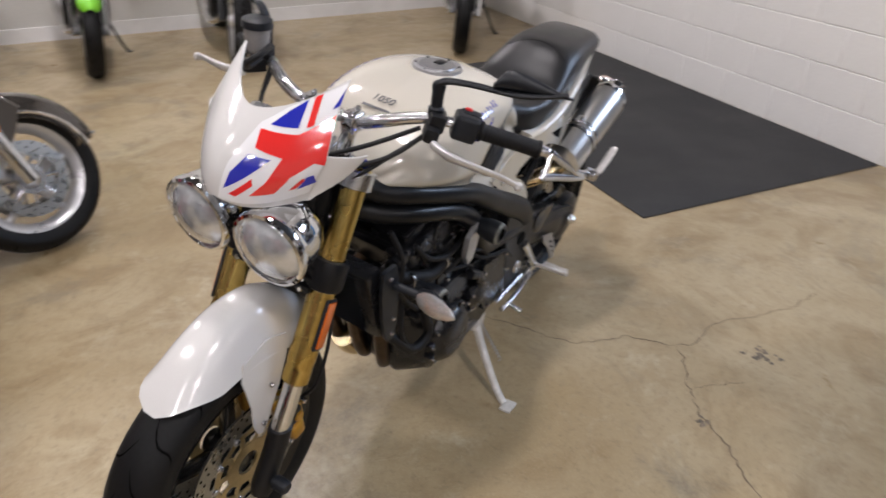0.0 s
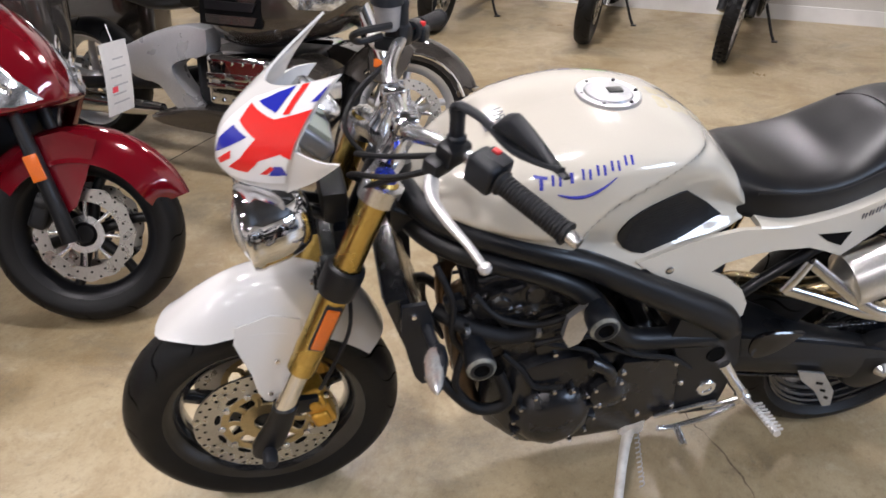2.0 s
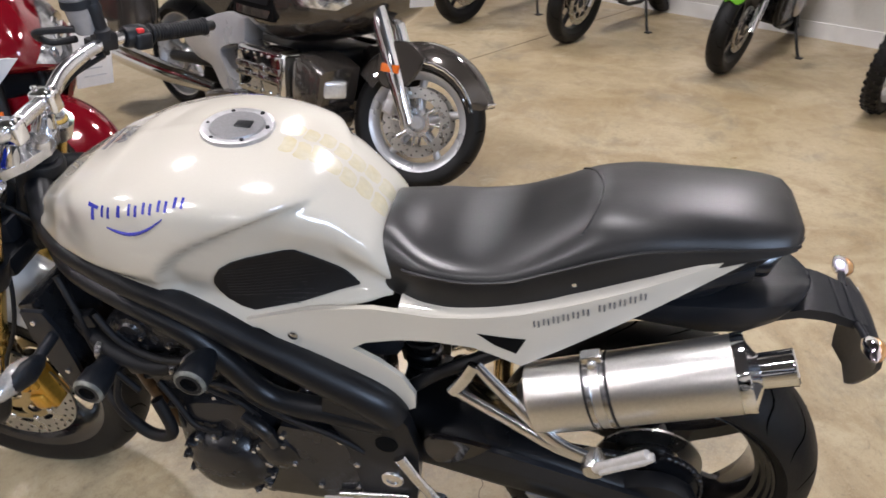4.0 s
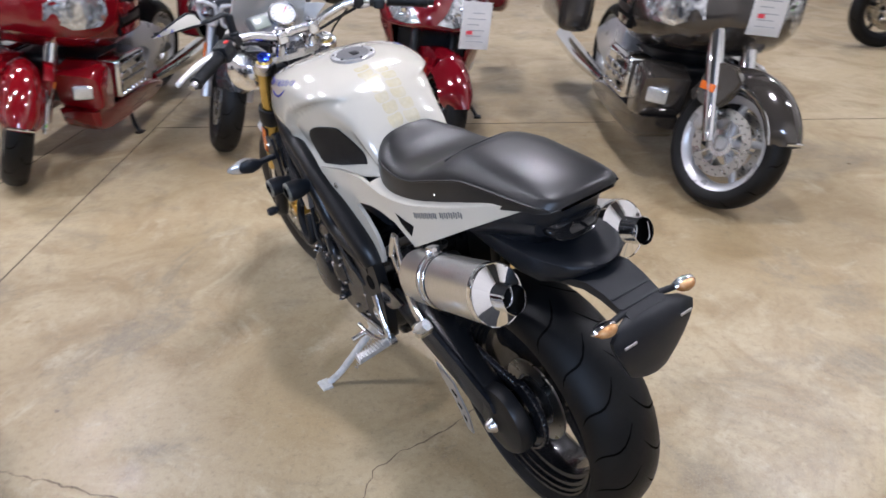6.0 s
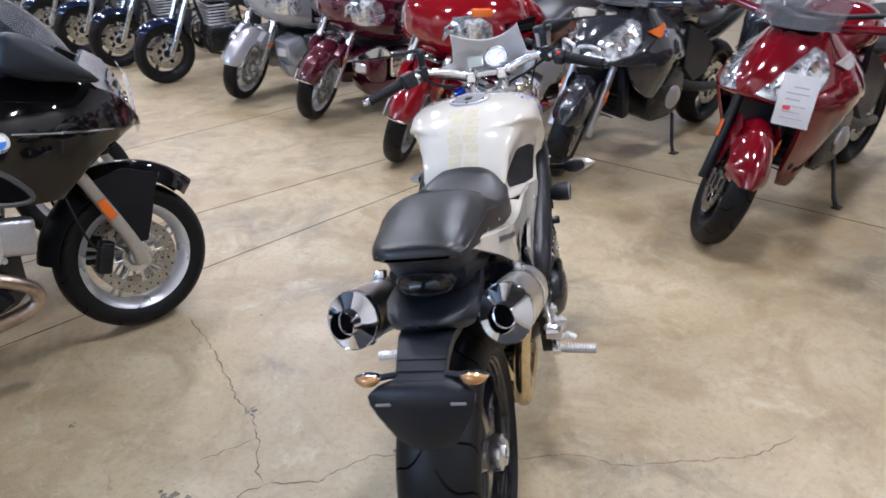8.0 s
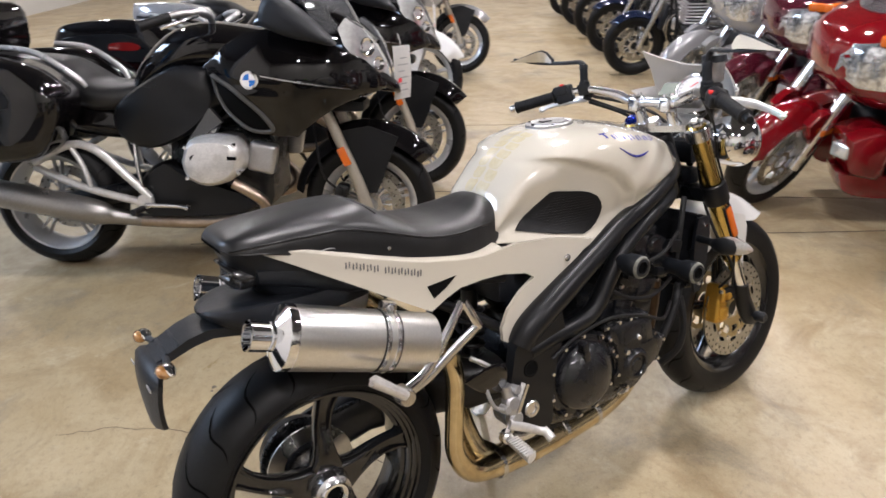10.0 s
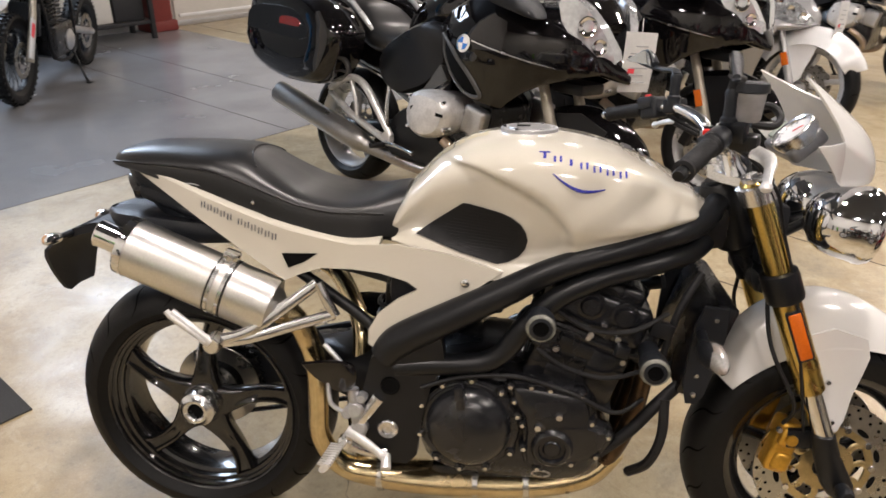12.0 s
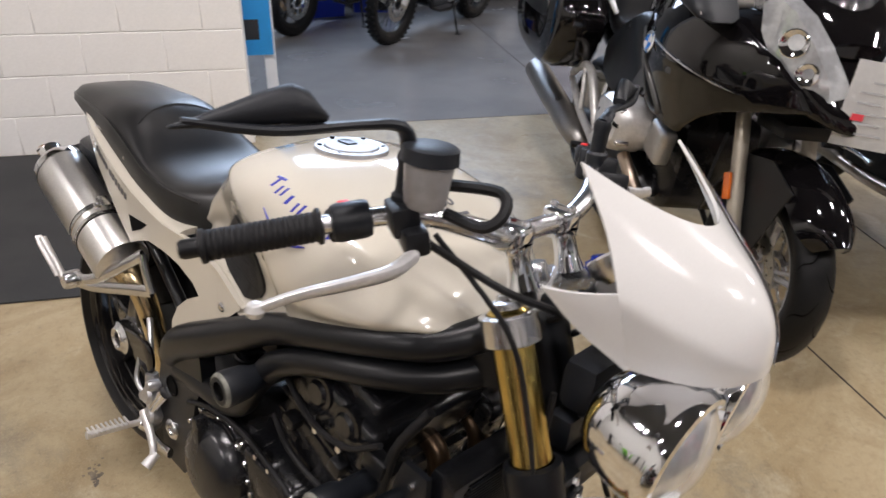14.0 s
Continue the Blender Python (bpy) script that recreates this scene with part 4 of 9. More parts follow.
# Brake fluid pot on the right, with its bracket hose.
bm = bmesh.new()
rp = Vector((0.426, -0.212, 1.111))
lathe(bm, [(0, -0.020), (0.020, -0.020), (0.024, -0.014), (0.028, 0.03), (0.028, 0.034), (0, 0.034)], rp, (0, 0, 1), 24)
pot = part("fluid_pot", moved(bm, STEER), RESERVOIR, bike, "cloudy brake fluid pot with black lid")
bm = bmesh.new()
lathe(bm, [(0, 0.050), (0.026, 0.050), (0.031, 0.047), (0.0325, 0.032), (0.028, 0.030)], rp, (0, 0, 1), 24)
part("lid", moved(bm, STEER), PLASTIC, pot)
bm = bmesh.new()
tube(bm, [rp + Vector((0.015, 0.02, -0.026)), rp + Vector((0.06, 0.03, -0.03)), rp + Vector((0.075, 0.045, -0.012)), rp + Vector((0.055, 0.06, 0.004)), rp + Vector((0.0, 0.035, 0.0))], 0.007, 8, 5)
part("pot_hose", moved(bm, STEER), GRIP, pot)

# Cables round the steering head.
for k, (s, pts) in enumerate((
        (1, ((0.41, 0.19, 1.05), (0.49, 0.13, 1.02), (0.53, 0.05, 0.98), (0.50, -0.02, 0.93), (0.42, -0.04, 0.86))),
        (1, ((0.39, 0.21, 1.05), (0.48, 0.17, 1.005), (0.545, 0.08, 0.96), (0.52, 0.02, 0.90), (0.40, 0.05, 0.82))),
        (1, ((0.40, 0.20, 1.035), (0.50, 0.15, 0.985), (0.53, 0.10, 0.93), (0.44, 0.09, 0.86))),
        (-1, ((0.40, -0.20, 1.05), (0.50, -0.14, 1.00), (0.535, -0.06, 0.96), (0.47, 0.0, 0.90))),
        (-1, ((0.42, -0.18, 1.05), (0.52, -0.15, 0.96), (0.56, -0.135, 0.86), (0.60, -0.14, 0.74), (0.64, -0.14, 0.56), (0.68, -0.11, 0.42))))):
    bm = bmesh.new()
    tube(bm, pts, 0.005 if k < 4 else 0.0035, 8, 6)
    part("cable", moved(bm, STEER), GRIP, bike)

# Headlights: chrome bowls with fluted glass.
for s in (1, -1):
    c = Vector((0.722, s * 0.088, 0.880))
    ax = Vector((1, s * 0.05, -0.12)).normalized()
    bm = bmesh.new()
    lathe(bm, [(0.0, -0.106), (0.026, -0.103), (0.048, -0.092), (0.063, -0.073), (0.0715, -0.048), (0.0755, -0.022), (0.0765, -0.010), (0.079, -0.006), (0.080, 0.004), (0.078, 0.012), (0.072, 0.014), (0.068, 0.006)], c, ax, 36)
    hl = part("headlight", moved(bm, STEER), CHROME, bike, "round chrome headlight")
    bm = bmesh.new()
    lathe(bm, [(0.0, 0.034), (0.022, 0.032), (0.042, 0.026), (0.058, 0.017), (0.067, 0.009), (0.0705, 0.003)], c, ax, 36)
    part("lens", moved(bm, STEER), LAMPGLASS, hl, "clear headlight glass")
    bm = bmesh.new()
    tube(bm, [c - ax * 0.07 + Vector((0, -s * 0.07, -0.02)), (0.575, s * 0.03, 0.83)], 0.011, 10)
    part("bracket", moved(bm, STEER), SATIN, hl)
bm = bmesh.new()
box(bm, (0.575, 0, 0.870), (0.05, 0.11, 0.07), 0.015)
box(bm, (0.565, 0, 0.80), (0.04, 0.12, 0.05), 0.012)
part("headlight_carrier", moved(bm, STEER), PLASTIC, bike)


# Flyscreen, with two horns and swept ears, and the flag decal on its left half.
def fly(u, v):
    """A place on the flyscreen: u from -1 (right edge) to 1 (left edge), v from 0 (chin) to 1 (top edge)."""
    s, k = (1 if u >= 0 else -1), abs(u)
    bx, by, bz = 0.767 - 0.107 * k ** 1.7, 0.127 * k ** 0.9, 0.973 - 0.010 * math.sin(k * 3.1) - 0.008 * k
    tx, ty, tz = 0.668 - 0.113 * k ** 1.7, 0.122 * k ** 0.95, 1.112 + 0.056 * k ** 1.9
    bulge = math.sin(math.pi * v) * 0.026 * (1 - 0.25 * k)
    out = math.sin(math.pi * v) * 0.008 * k
    # below a crease that runs from the chin out to the ears the skin tucks in
    crease = 0.40 * k ** 0.8 + 1e-4
    tuck = max(0.0, 1 - v / crease) * k
    out += 0.008 * k * max(0.0, 1 - abs(v - crease) / 0.30) - 0.012 * tuck
    bulge -= 0.008 * tuck
    return Vector((bx + (tx - bx) * v ** 1.04 + bulge, s * (by + (ty - by) * v + out), bz + (tz - bz) * v ** 1.03 + bulge * 0.22))


bm = bmesh.new()
NU, NV = 44, 26
rows = [[fly(-1 + 2 * i / NU, j / NV) for i in range(NU + 1)] for j in range(NV + 1)]
loft(bm, rows, closed=False)
for s in (1, -1):
    ear = Vector((0.572, s * 0.182, 1.046))
    edge = [fly(s, 0.42 * j / 5) for j in range(6)]
    grid = []
    for e in edge:
        grid.append([e + (ear - e) * t + Vector((0, s * 0.010 * math.sin(math.pi * t), 0)) for t in [i / 6 for i in range(7)]])
    own = [[bm.verts.new(p) for p in r] for r in grid]
    for a, b in zip(own, own[1:]):
        for i in range(6):
            bm.faces.new((a[i], a[i + 1], b[i + 1], b[i]))
bmesh.ops.remove_doubles(bm, verts=bm.verts[:], dist=1e-4)
bmesh.ops.recalc_face_normals(bm, faces=bm.faces[:])
g = bmesh.ops.solidify(bm, geom=bm.faces[:], thickness=0.004)
flyscreen = part("flyscreen", moved(bm, STEER), WHITE, bike, "pearl white flyscreen with pointed horns", 50)


def decal(polys, mat, name, lift):
    """Flat decal pieces, given as outlines over the flyscreen, laid on its curve."""
    bm = bmesh.new()
    for poly in polys:
        own = bmesh.new()
        f = own.faces.new([own.verts.new((u, v, 0)) for u, v in poly])
        bmesh.ops.triangulate(own, faces=[f])
        for k in range(2):
            c = 0.04
            while c < 1.0:
                no = (1, 0, 0) if k == 0 else (0, 1, 0)
                bmesh.ops.bisect_plane(own, geom=own.verts[:] + own.edges[:] + own.faces[:], plane_co=(c, c, 0), plane_no=no, dist=1e-5)
                c += 0.06
        for vtx in own.verts:
            u, v = vtx.co.x, vtx.co.y
            p = fly(u, v)
            nrm = (fly(u, min(v + 0.02, 1)) - fly(u, max(v - 0.02, 0))).cross(fly(min(u + 0.02, 1), v) - fly(max(u - 0.02, 0), v))
            nrm = nrm.normalized()
            if nrm.x < 0:
                nrm = -nrm
            vtx.co = p + nrm * lift
        me = bpy.data.meshes.new("tmp")
        own.to_mesh(me)
        own.free()
        bm.from_mesh(me)
        bpy.data.meshes.remove(me)
    return part(name, moved(bm, STEER), mat, flyscreen)


decal([[(0.05, 0.03), (0.97, 0.10), (0.99, 0.97), (0.70, 0.985), (0.46, 0.97), (0.24, 0.86), (0.10, 0.45)]], FLAGWHITE, "flag_ground", 0.0026)
decal([[(0.28, 0.80), (0.70, 0.68), (0.99, 0.74), (0.99, 0.36), (0.90, 0.40), (0.72, 0.32), (0.62, 0.18), (0.38, 0.16), (0.52, 0.30), (0.62, 0.50), (0.32, 0.62)]], FLAGRED, "flag_cross", 0.0036)
decal([[(0.75, 0.72), (0.71, 0.98), (0.78, 0.98), (0.81, 0.72)]], FLAGRED, "flag_stripe", 0.0036)
decal([[(0.17, 0.13), (0.38, 0.33), (0.40, 0.26), (0.24, 0.12)]], FLAGRED, "flag_stripe", 0.0036)
decal([[(0.75, 0.19), (0.84, 0.29), (0.87, 0.26), (0.81, 0.19)]], FLAGRED, "flag_stripe", 0.0036)
decal([[(0.36, 0.83), (0.50, 0.93), (0.65, 0.98), (0.66, 0.88), (0.67, 0.74)]], FLAGBLUE, "flag_corner", 0.0036)
decal([[(0.93, 0.80), (0.99, 0.93), (0.99, 0.80)]], FLAGBLUE, "flag_corner", 0.0036)
decal([[(0.11, 0.17), (0.15, 0.36), (0.28, 0.56), (0.52, 0.50)]], FLAGBLUE, "flag_corner", 0.0036)
decal([[(0.83, 0.18), (0.87, 0.29), (0.93, 0.29), (0.99, 0.20)]], FLAGBLUE, "flag_corner", 0.0036)

# Instruments behind the flyscreen.
bm = bmesh.new()
box(bm, (0.606, 0.012, 1.030), (0.036, 0.150, 0.082), 0.014, Matrix.Rotation(radians(46), 3, 'Y'), 3)
dash = part("instrument_panel", moved(bm, STEER), DASHGREY, bike, "silver instrument panel with round rev counter")
dn = Vector((-math.cos(radians(46)), 0, math.sin(radians(46))))
bm = bmesh.new()
lathe(bm, [(0.040, -0.02), (0.0475, -0.004), (0.0475, 0.010), (0.045, 0.013), (0.041, 0.011), (0.0395, 0.006)], Vector((0.588, -0.028, 1.050)), dn, 32)
rev = part("rev_counter", moved(bm, STEER), ALLOY, dash, "round rev counter with a silver bezel")
bm = bmesh.new()
lathe(bm, [(0.0395, 0.006), (0.0, 0.0058)], Vector((0.588, -0.028, 1.050)), dn, 32)
part("dial_face", moved(bm, STEER), OFFWHITE, rev)
bm = bmesh.new()
dside = Vector((0, 1, 0))
dup = dn.cross(dside)
for k in range(13):
    a = radians(-40 + k * 260 / 12)
    q = dside * math.cos(a) + dup * math.sin(a)
    tube(bm, [Vector((0.588, -0.028, 1.050)) + dn * 0.0064 + q * 0.029, Vector((0.588, -0.028, 1.050)) + dn * 0.0064 + q * 0.036], 0.0011, 5)
tagged(part("dial_mark", moved(bm, STEER), LETTERGREY, rev), kind="stuff")
bm = bmesh.new()
tube(bm, [Vector((0.588, -0.028, 1.050)) + dn * 0.008, Vector((0.588, -0.028, 1.050)) + dn * 0.008 + Vector((0.01, -0.02, 0.014))], 0.0012, 6)
part("needle", moved(bm, STEER), REDSWITCH, dash)
bm = bmesh.new()
box(bm, Vector((0.598, 0.052, 1.040)) + dn * 0.008, (0.010, 0.058, 0.046), 0.004, Matrix.Rotation(radians(46), 3, 'Y'))
part("display", moved(bm, STEER), material("lcd_grey_green", (0.32, 0.35, 0.30), 0.2, samount=0.2), dash)


# Front mudguard.
def guard(a, y):
    """A place on the front mudguard: a in degrees round the wheel from ahead, y across from -1 to 1."""
    r = curve(((45, 0.322), (57, 0.334), (68, 0.350), (80, 0.376), (92, 0.401), (103, 0.413), (112, 0.407), (122, 0.392), (132, 0.374), (141, 0.354), (150, 0.34)), a)
    edge = curve(((45, 0.322), (57, 0.330), (65, 0.312), (75, 0.300), (90, 0.300), (110, 0.300), (125, 0.300), (141, 0.300), (150, 0.30)), a)
    half = curve(((45, 0.066), (60, 0.074), (80, 0.080), (105, 0.082), (130, 0.078), (150, 0.070)), a)
    rr = r + (edge - r) * abs(y) ** 3.2
    return FAX + Vector((math.cos(radians(a)) * rr, half * y, math.sin(radians(a)) * rr))


bm = bmesh.new()
rows = []
for k in range(31):
    a = 56 + 86 * k / 30
    pinch = math.sqrt(1 - ((76 - a) / 20.4) ** 2) if a < 76 else 1
    rows.append([guard(a, pinch * (-1 + 2 * i / 20)) for i in range(21)])
loft(bm, rows, closed=False)
bmesh.ops.recalc_face_normals(bm, faces=bm.faces[:])
bmesh.ops.solidify(bm, geom=bm.faces[:], thickness=0.003)
mud = part("front_mudguard", moved(bm, STEER), WHITE, bike, "pearl white front mudguard", 50)
for s in (1, -1):
    bm = bmesh.new()
    poly = [(0.800, 0.590), (0.788, 0.540), (0.778, 0.500), (0.772, 0.440), (0.762, 0.412), (0.748, 0.404), (0.732, 0.420), (0.700, 0.500), (0.668, 0.585), (0.665, 0.630), (0.720, 0.650), (0.790, 0.630)]
    panel(bm, poly, lambda x, z: s * (0.0775 + 0.008 * min(1, max(0, (0.645 - z) / 0.09))), 0.004, 0.02)
    part("mudguard_blade", moved(bm, STEER), WHITE, mud, "", 50)
    bm = bmesh.new()
    bolts(bm, [(0.722, s * 0.087, 0.530), (0.746, s * 0.087, 0.435)], 0.006, 0.005, (0, s, 0))
    part("blade_bolt", moved(bm, STEER), ALLOY, mud)

# Tank: rows of (x, top, shoulder half-width, shoulder height, knee half-width, knee height, bottom half-width, bottom height).
TANK = ((0.430, 0.908, 0.062, 0.899, 0.072, 0.890, 0.066, 0.880),
        (0.395, 0.937, 0.108, 0.914, 0.126, 0.891, 0.116, 0.868),
        (0.330, 0.972, 0.152, 0.938, 0.171, 0.887, 0.152, 0.848),
        (0.240, 1.009, 0.184, 0.962, 0.201, 0.880, 0.172, 0.818),
        (0.130, 1.032, 0.195, 0.976, 0.206, 0.880, 0.180, 0.772),
        (0.030, 1.034, 0.190, 0.975, 0.192, 0.880, 0.180, 0.745),
        (-0.060, 1.018, 0.172, 0.960, 0.162, 0.880, 0.166, 0.762),
        (-0.130, 0.978, 0.150, 0.930, 0.138, 0.860, 0.148, 0.780),
        (-0.190, 0.916, 0.125, 0.880, 0.116, 0.835, 0.130, 0.795),
        (-0.222, 0.862, 0.108, 0.845, 0.105, 0.820, 0.115, 0.800))


def tank_ring(x):
    top, ws, zs, wk, zk, wb, zb = (curve([(r[0], r[k]) for r in TANK[::-1]], x) for k in range(1, 8))
    half = spline([(0, top), (ws * 0.55, top - (top - zs) * 0.16), (ws * 0.90, top - (top - zs) * 0.52), (ws * 1.03, zs - 0.01), (wk, zk), ((wk + wb) / 2 - 0.002, (zk + zb) / 2), (wb, zb), (wb * 0.6, zb - 0.004), (0, zb - 0.006)], 7)
    zc = curve(((-0.22, 0.99), (-0.06, 0.985), (0.02, 0.958), (0.10, 0.918), (0.145, 0.868), (0.158, 0.80), (0.165, 0.70)), x)
    deep = 0.024 * min(1, max(0, (0.160 - x) / 0.03)) * min(1, max(0, (x + 0.215) / 0.08))
    half = [(max(0.0, p[0] - (deep * min(1, max(0, (zc - p[1]) / 0.012)) * min(1, p[0] / 0.1) * min(1, max(0, p[1] - zb - 0.004) / 0.045) if k > 2 else 0)), p[1]) for k, p in enumerate(half)]
    return [(x, p[0], p[1]) for p in half] + [(x, -p[0], p[1]) for p in half[-2:0:-1]]


def tank_y(x, z):
    """Half-width of the tank at (x, z), on its side."""
    ring = [p for p in tank_ring(x) if p[1] >= 0]
    best = min(range(len(ring)), key=lambda k: abs(ring[k][2] - z) + (10 if ring[k][1] < 0.05 else 0))
    a = ring[best]
    b = min((r for r in ring if r is not a and r[1] > 0.04), key=lambda r: abs(r[2] - z))
    if abs(a[2] - b[2]) < 1e-6:
        return a[1]
    t = (z - a[2]) / (b[2] - a[2])
    return a[1] + (b[1] - a[1]) * max(-0.5, min(1.0, t))


bm = bmesh.new()
loft(bm, [tank_ring(0.430 - 0.652 * k / 72) for k in range(73)])
tank = part("fuel_tank", bm, CREAM, bike, "cream-white fuel tank with yellowed patches", 60)


# Filler cap, set flush in a ring.
cn = Vector((-0.03, 0, 1)).normalized()
cp = Vector((0.055, 0, 1.034))
bm = bmesh.new()
lathe(bm, [(0.062, -0.004), (0.061, 0.003), (0.056, 0.0045), (0.047, 0.003), (0.046, 0.001)], cp, cn, 40)
cap = part("filler_cap", bm, DULLALLOY, tank, "brushed round filler cap")
bm = bmesh.new()
lathe(bm, [(0.047, 0.001), (0.044, 0.0055), (0.0, 0.0065)], cp, cn, 40)
part("cap_lid", bm, CAPSTEEL, cap)
bm = bmesh.new()
box(bm, cp + Vector((-0.012, 0, 0.007)), (0.028, 0.020, 0.003), 0.001)
part("key_flap", bm, SATIN, cap)
bm = bmesh.new()
bolts(bm, [cp + Vector((math.cos(a) * 0.053, math.sin(a) * 0.053, 0.003)) for a in [2 * math.pi * k / 6 for k in range(6)]], 0.004, 0.003, (0, 0, 1))
part("cap_screw", bm, SATIN, cap)

# Knee pads, bars for the maker's lettering with its swoosh, the yellowed strip, the number.
for s in (1, -1):
    bm = bmesh.new()
    pad = [(-0.168, 0.822), (-0.070, 0.898), (-0.056, 0.8985), (0.008, 0.889), (0.030, 0.882), (0.050, 0.869), (0.061, 0.853), (0.066, 0.836), (0.062, 0.817), (0.050, 0.800), (0.030, 0.788), (0.006, 0.782), (-0.08, 0.799)]
    panel(bm, pad, lambda x, z: s * (tank_y(x, z) + 0.0045), 0.006, 0.03)
    kp = part("knee_pad", bm, PADMAT, tank, "ribbed black rubber knee pad")
    bm = bmesh.new()
    for k in range(15):
        z = 0.796 + k * 0.0066
        x0, x1 = -0.150 + max(0, (0.822 - z)) * 2.6 + max(0, z - 0.822) * 1.29, 0.055 - max(0, z - 0.865) * 3.0 - max(0, 0.81 - z) * 1.6
        pts = [Vector((x, s * (tank_y(x, z) + 0.0052), z)) for x in np.linspace(x0 + 0.01, x1 - 0.01, 7)]
        tube(bm, pts, 0.0006, 5, flat=1.0)
    part("pad_rib", bm, PADMAT, kp)
    # lettering as plain slanted bars
    bm = bmesh.new()
    for k in range(7):
        x = (0.232 - k * 0.0252) if s > 0 else (0.088 + k * 0.0252)
        z = 1.011 - (x - 0.085) * 0.20 - (0.010 if s > 0 else 0)
        # heights run along the skin, which leans in towards the top
        lean = math.hypot(1, (tank_y(x, z + 0.006) - tank_y(x, z - 0.006)) / 0.012)
        h = (0.024 if k == 0 else 0.0175) / lean
        for d in ((0.0,) if k in (0, 2) else (-0.0058, 0.0058)):
            w = 0.0030 if k in (0, 2) else 0.0022
            panel(bm, [(x + d - w, z - h / 2), (x + d + w, z - h / 2), (x + d + w, z + h / 2), (x + d - w, z + h / 2)], lambda a, b: s * (tank_y(a, b) + 0.0016), 0.001, 0.008)
        if k == 0:
            panel(bm, [(x - 0.011, z + h / 2 - 0.0045 / lean), (x + 0.011, z + h / 2 - 0.0045 / lean), (x + 0.011, z + h / 2), (x - 0.011, z + h / 2)], lambda a, b: s * (tank_y(a, b) + 0.0016), 0.001, 0.008)
    part("maker_bar", bm, LETTERBLUE, tank, "blue maker's mark as plain bars")
    bm = bmesh.new()
    pts = [Vector((x, s * (tank_y(x, z) + 0.0012), z)) for x, z in [((0.205 - 0.10 * t), 0.955 - 0.016 * math.sin(math.pi * t) + 0.026 * t) for t in [i / 10 for i in range(11)]]]
    tube(bm, pts, [0.0012, 0.002, 0.0028, 0.0032, 0.0034, 0.0034, 0.0032, 0.0028, 0.002, 0.0016, 0.001], 6)
    part("maker_swoosh", bm, LETTERBLUE, tank)
def tank_z(x, y):
    """Height of the tank's upper skin at (x, y)."""
    ring = [(p[1], p[2]) for p in tank_ring(x)]
    ring = ring[:next(k for k in range(1, len(ring)) if ring[k][0] < ring[k - 1][0])]
    return float(np.interp(abs(y), [p[0] for p in ring], [p[1] for p in ring]))


rnd = random.Random(5)
for k in range(14):
    row, col = k // 2, k % 2
    x = -0.030 - row * 0.0245 + rnd.uniform(-0.002, 0.002)
    bm = bmesh.new()
    c, w = (-0.024 if col else 0.024) + 0.004 * math.sin(row * 2.1), rnd.uniform(0.018, 0.0225)
    rows = []
    for t in np.linspace(0, 1, 6):
        xx = x - 0.0215 * t
        trim = 0.005 * (2 * t - 1) ** 4
        rows.append([Vector((xx + (0.003 * (v / w) ** 2), c + v + rnd.uniform(-0.0006, 0.0006), tank_z(xx + 0.003 * (v / w) ** 2, c + v) + 0.0006)) for v in np.linspace(-w + trim, w - trim, 7)])
    loft(bm, rows, closed=False)
    part("glue_patch", bm, YELLOWED, tank, "yellowed square of old glue")
bm = bmesh.new()
text = bpy.data.curves.new("num", 'FONT')
text.body, text.size, text.extrude, text.align_x = "1050", 0.030, 0.0006, 'CENTER'
tob = new("number_tmp", text)
deps = bpy.context.evaluated_depsgraph_get()
tm = bpy.data.meshes.new_from_object(tob.evaluated_get(deps))
bm.from_mesh(tm)
bpy.data.objects.remove(tob)
bm.transform(Matrix.Translation((0.272, 0.0, 1.0025)) @ Matrix.Rotation(radians(17), 4, 'Y') @ Matrix.Rotation(radians(90), 4, 'Z'))
part("tank_number", bm, LETTERGREY, tank)
bm = bmesh.new()
box(bm, (0.292, 0.0, 0.9945), (0.007, 0.075, 0.001), 0.0, Matrix.Rotation(radians(18), 3, 'Y'))
part("tank_script", bm, LETTERGREY, tank)

# Seat in one rider-and-passenger piece: rows of (x, crown, edge height, half-width, bottom).
SEAT = ((-0.850, 0.950, 0.947, 0.066, 0.941), (-0.842, 0.959, 0.951, 0.088, 0.937), (-0.815, 0.966, 0.953, 0.102, 0.930), (-0.770, 0.971, 0.953, 0.110, 0.920), (-0.690, 0.974, 0.950, 0.117, 0.892),
        (-0.610, 0.974, 0.946, 0.126, 0.860), (-0.545, 0.968, 0.927, 0.131, 0.834), (-0.490, 0.934, 0.908, 0.136, 0.820), (-0.420, 0.894, 0.884, 0.141, 0.802),
        (-0.340, 0.878, 0.872, 0.140, 0.797), (-0.270, 0.886, 0.872, 0.131, 0.798), (-0.222, 0.902, 0.868, 0.114, 0.802), (-0.200, 0.905, 0.866, 0.104, 0.806))


def seat_ring(x):
    top, edge, w, bot = (curve([(r[0], r[k]) for r in SEAT], x) for k in range(1, 5))
    half = spline([(0, top), (w * 0.5, top - (top - edge) * 0.14), (w * 0.80, edge + (top - edge) * 0.42), (w * 0.96, edge - 0.010), (w * 1.0, (edge + bot) / 2 - 0.01), (w * 0.96, bot), (w * 0.5, bot - 0.004), (0, bot - 0.004)], 4)
    return [(x, p[0], p[1]) for p in half] + [(x, -p[0], p[1]) for p in half[-2:0:-1]]


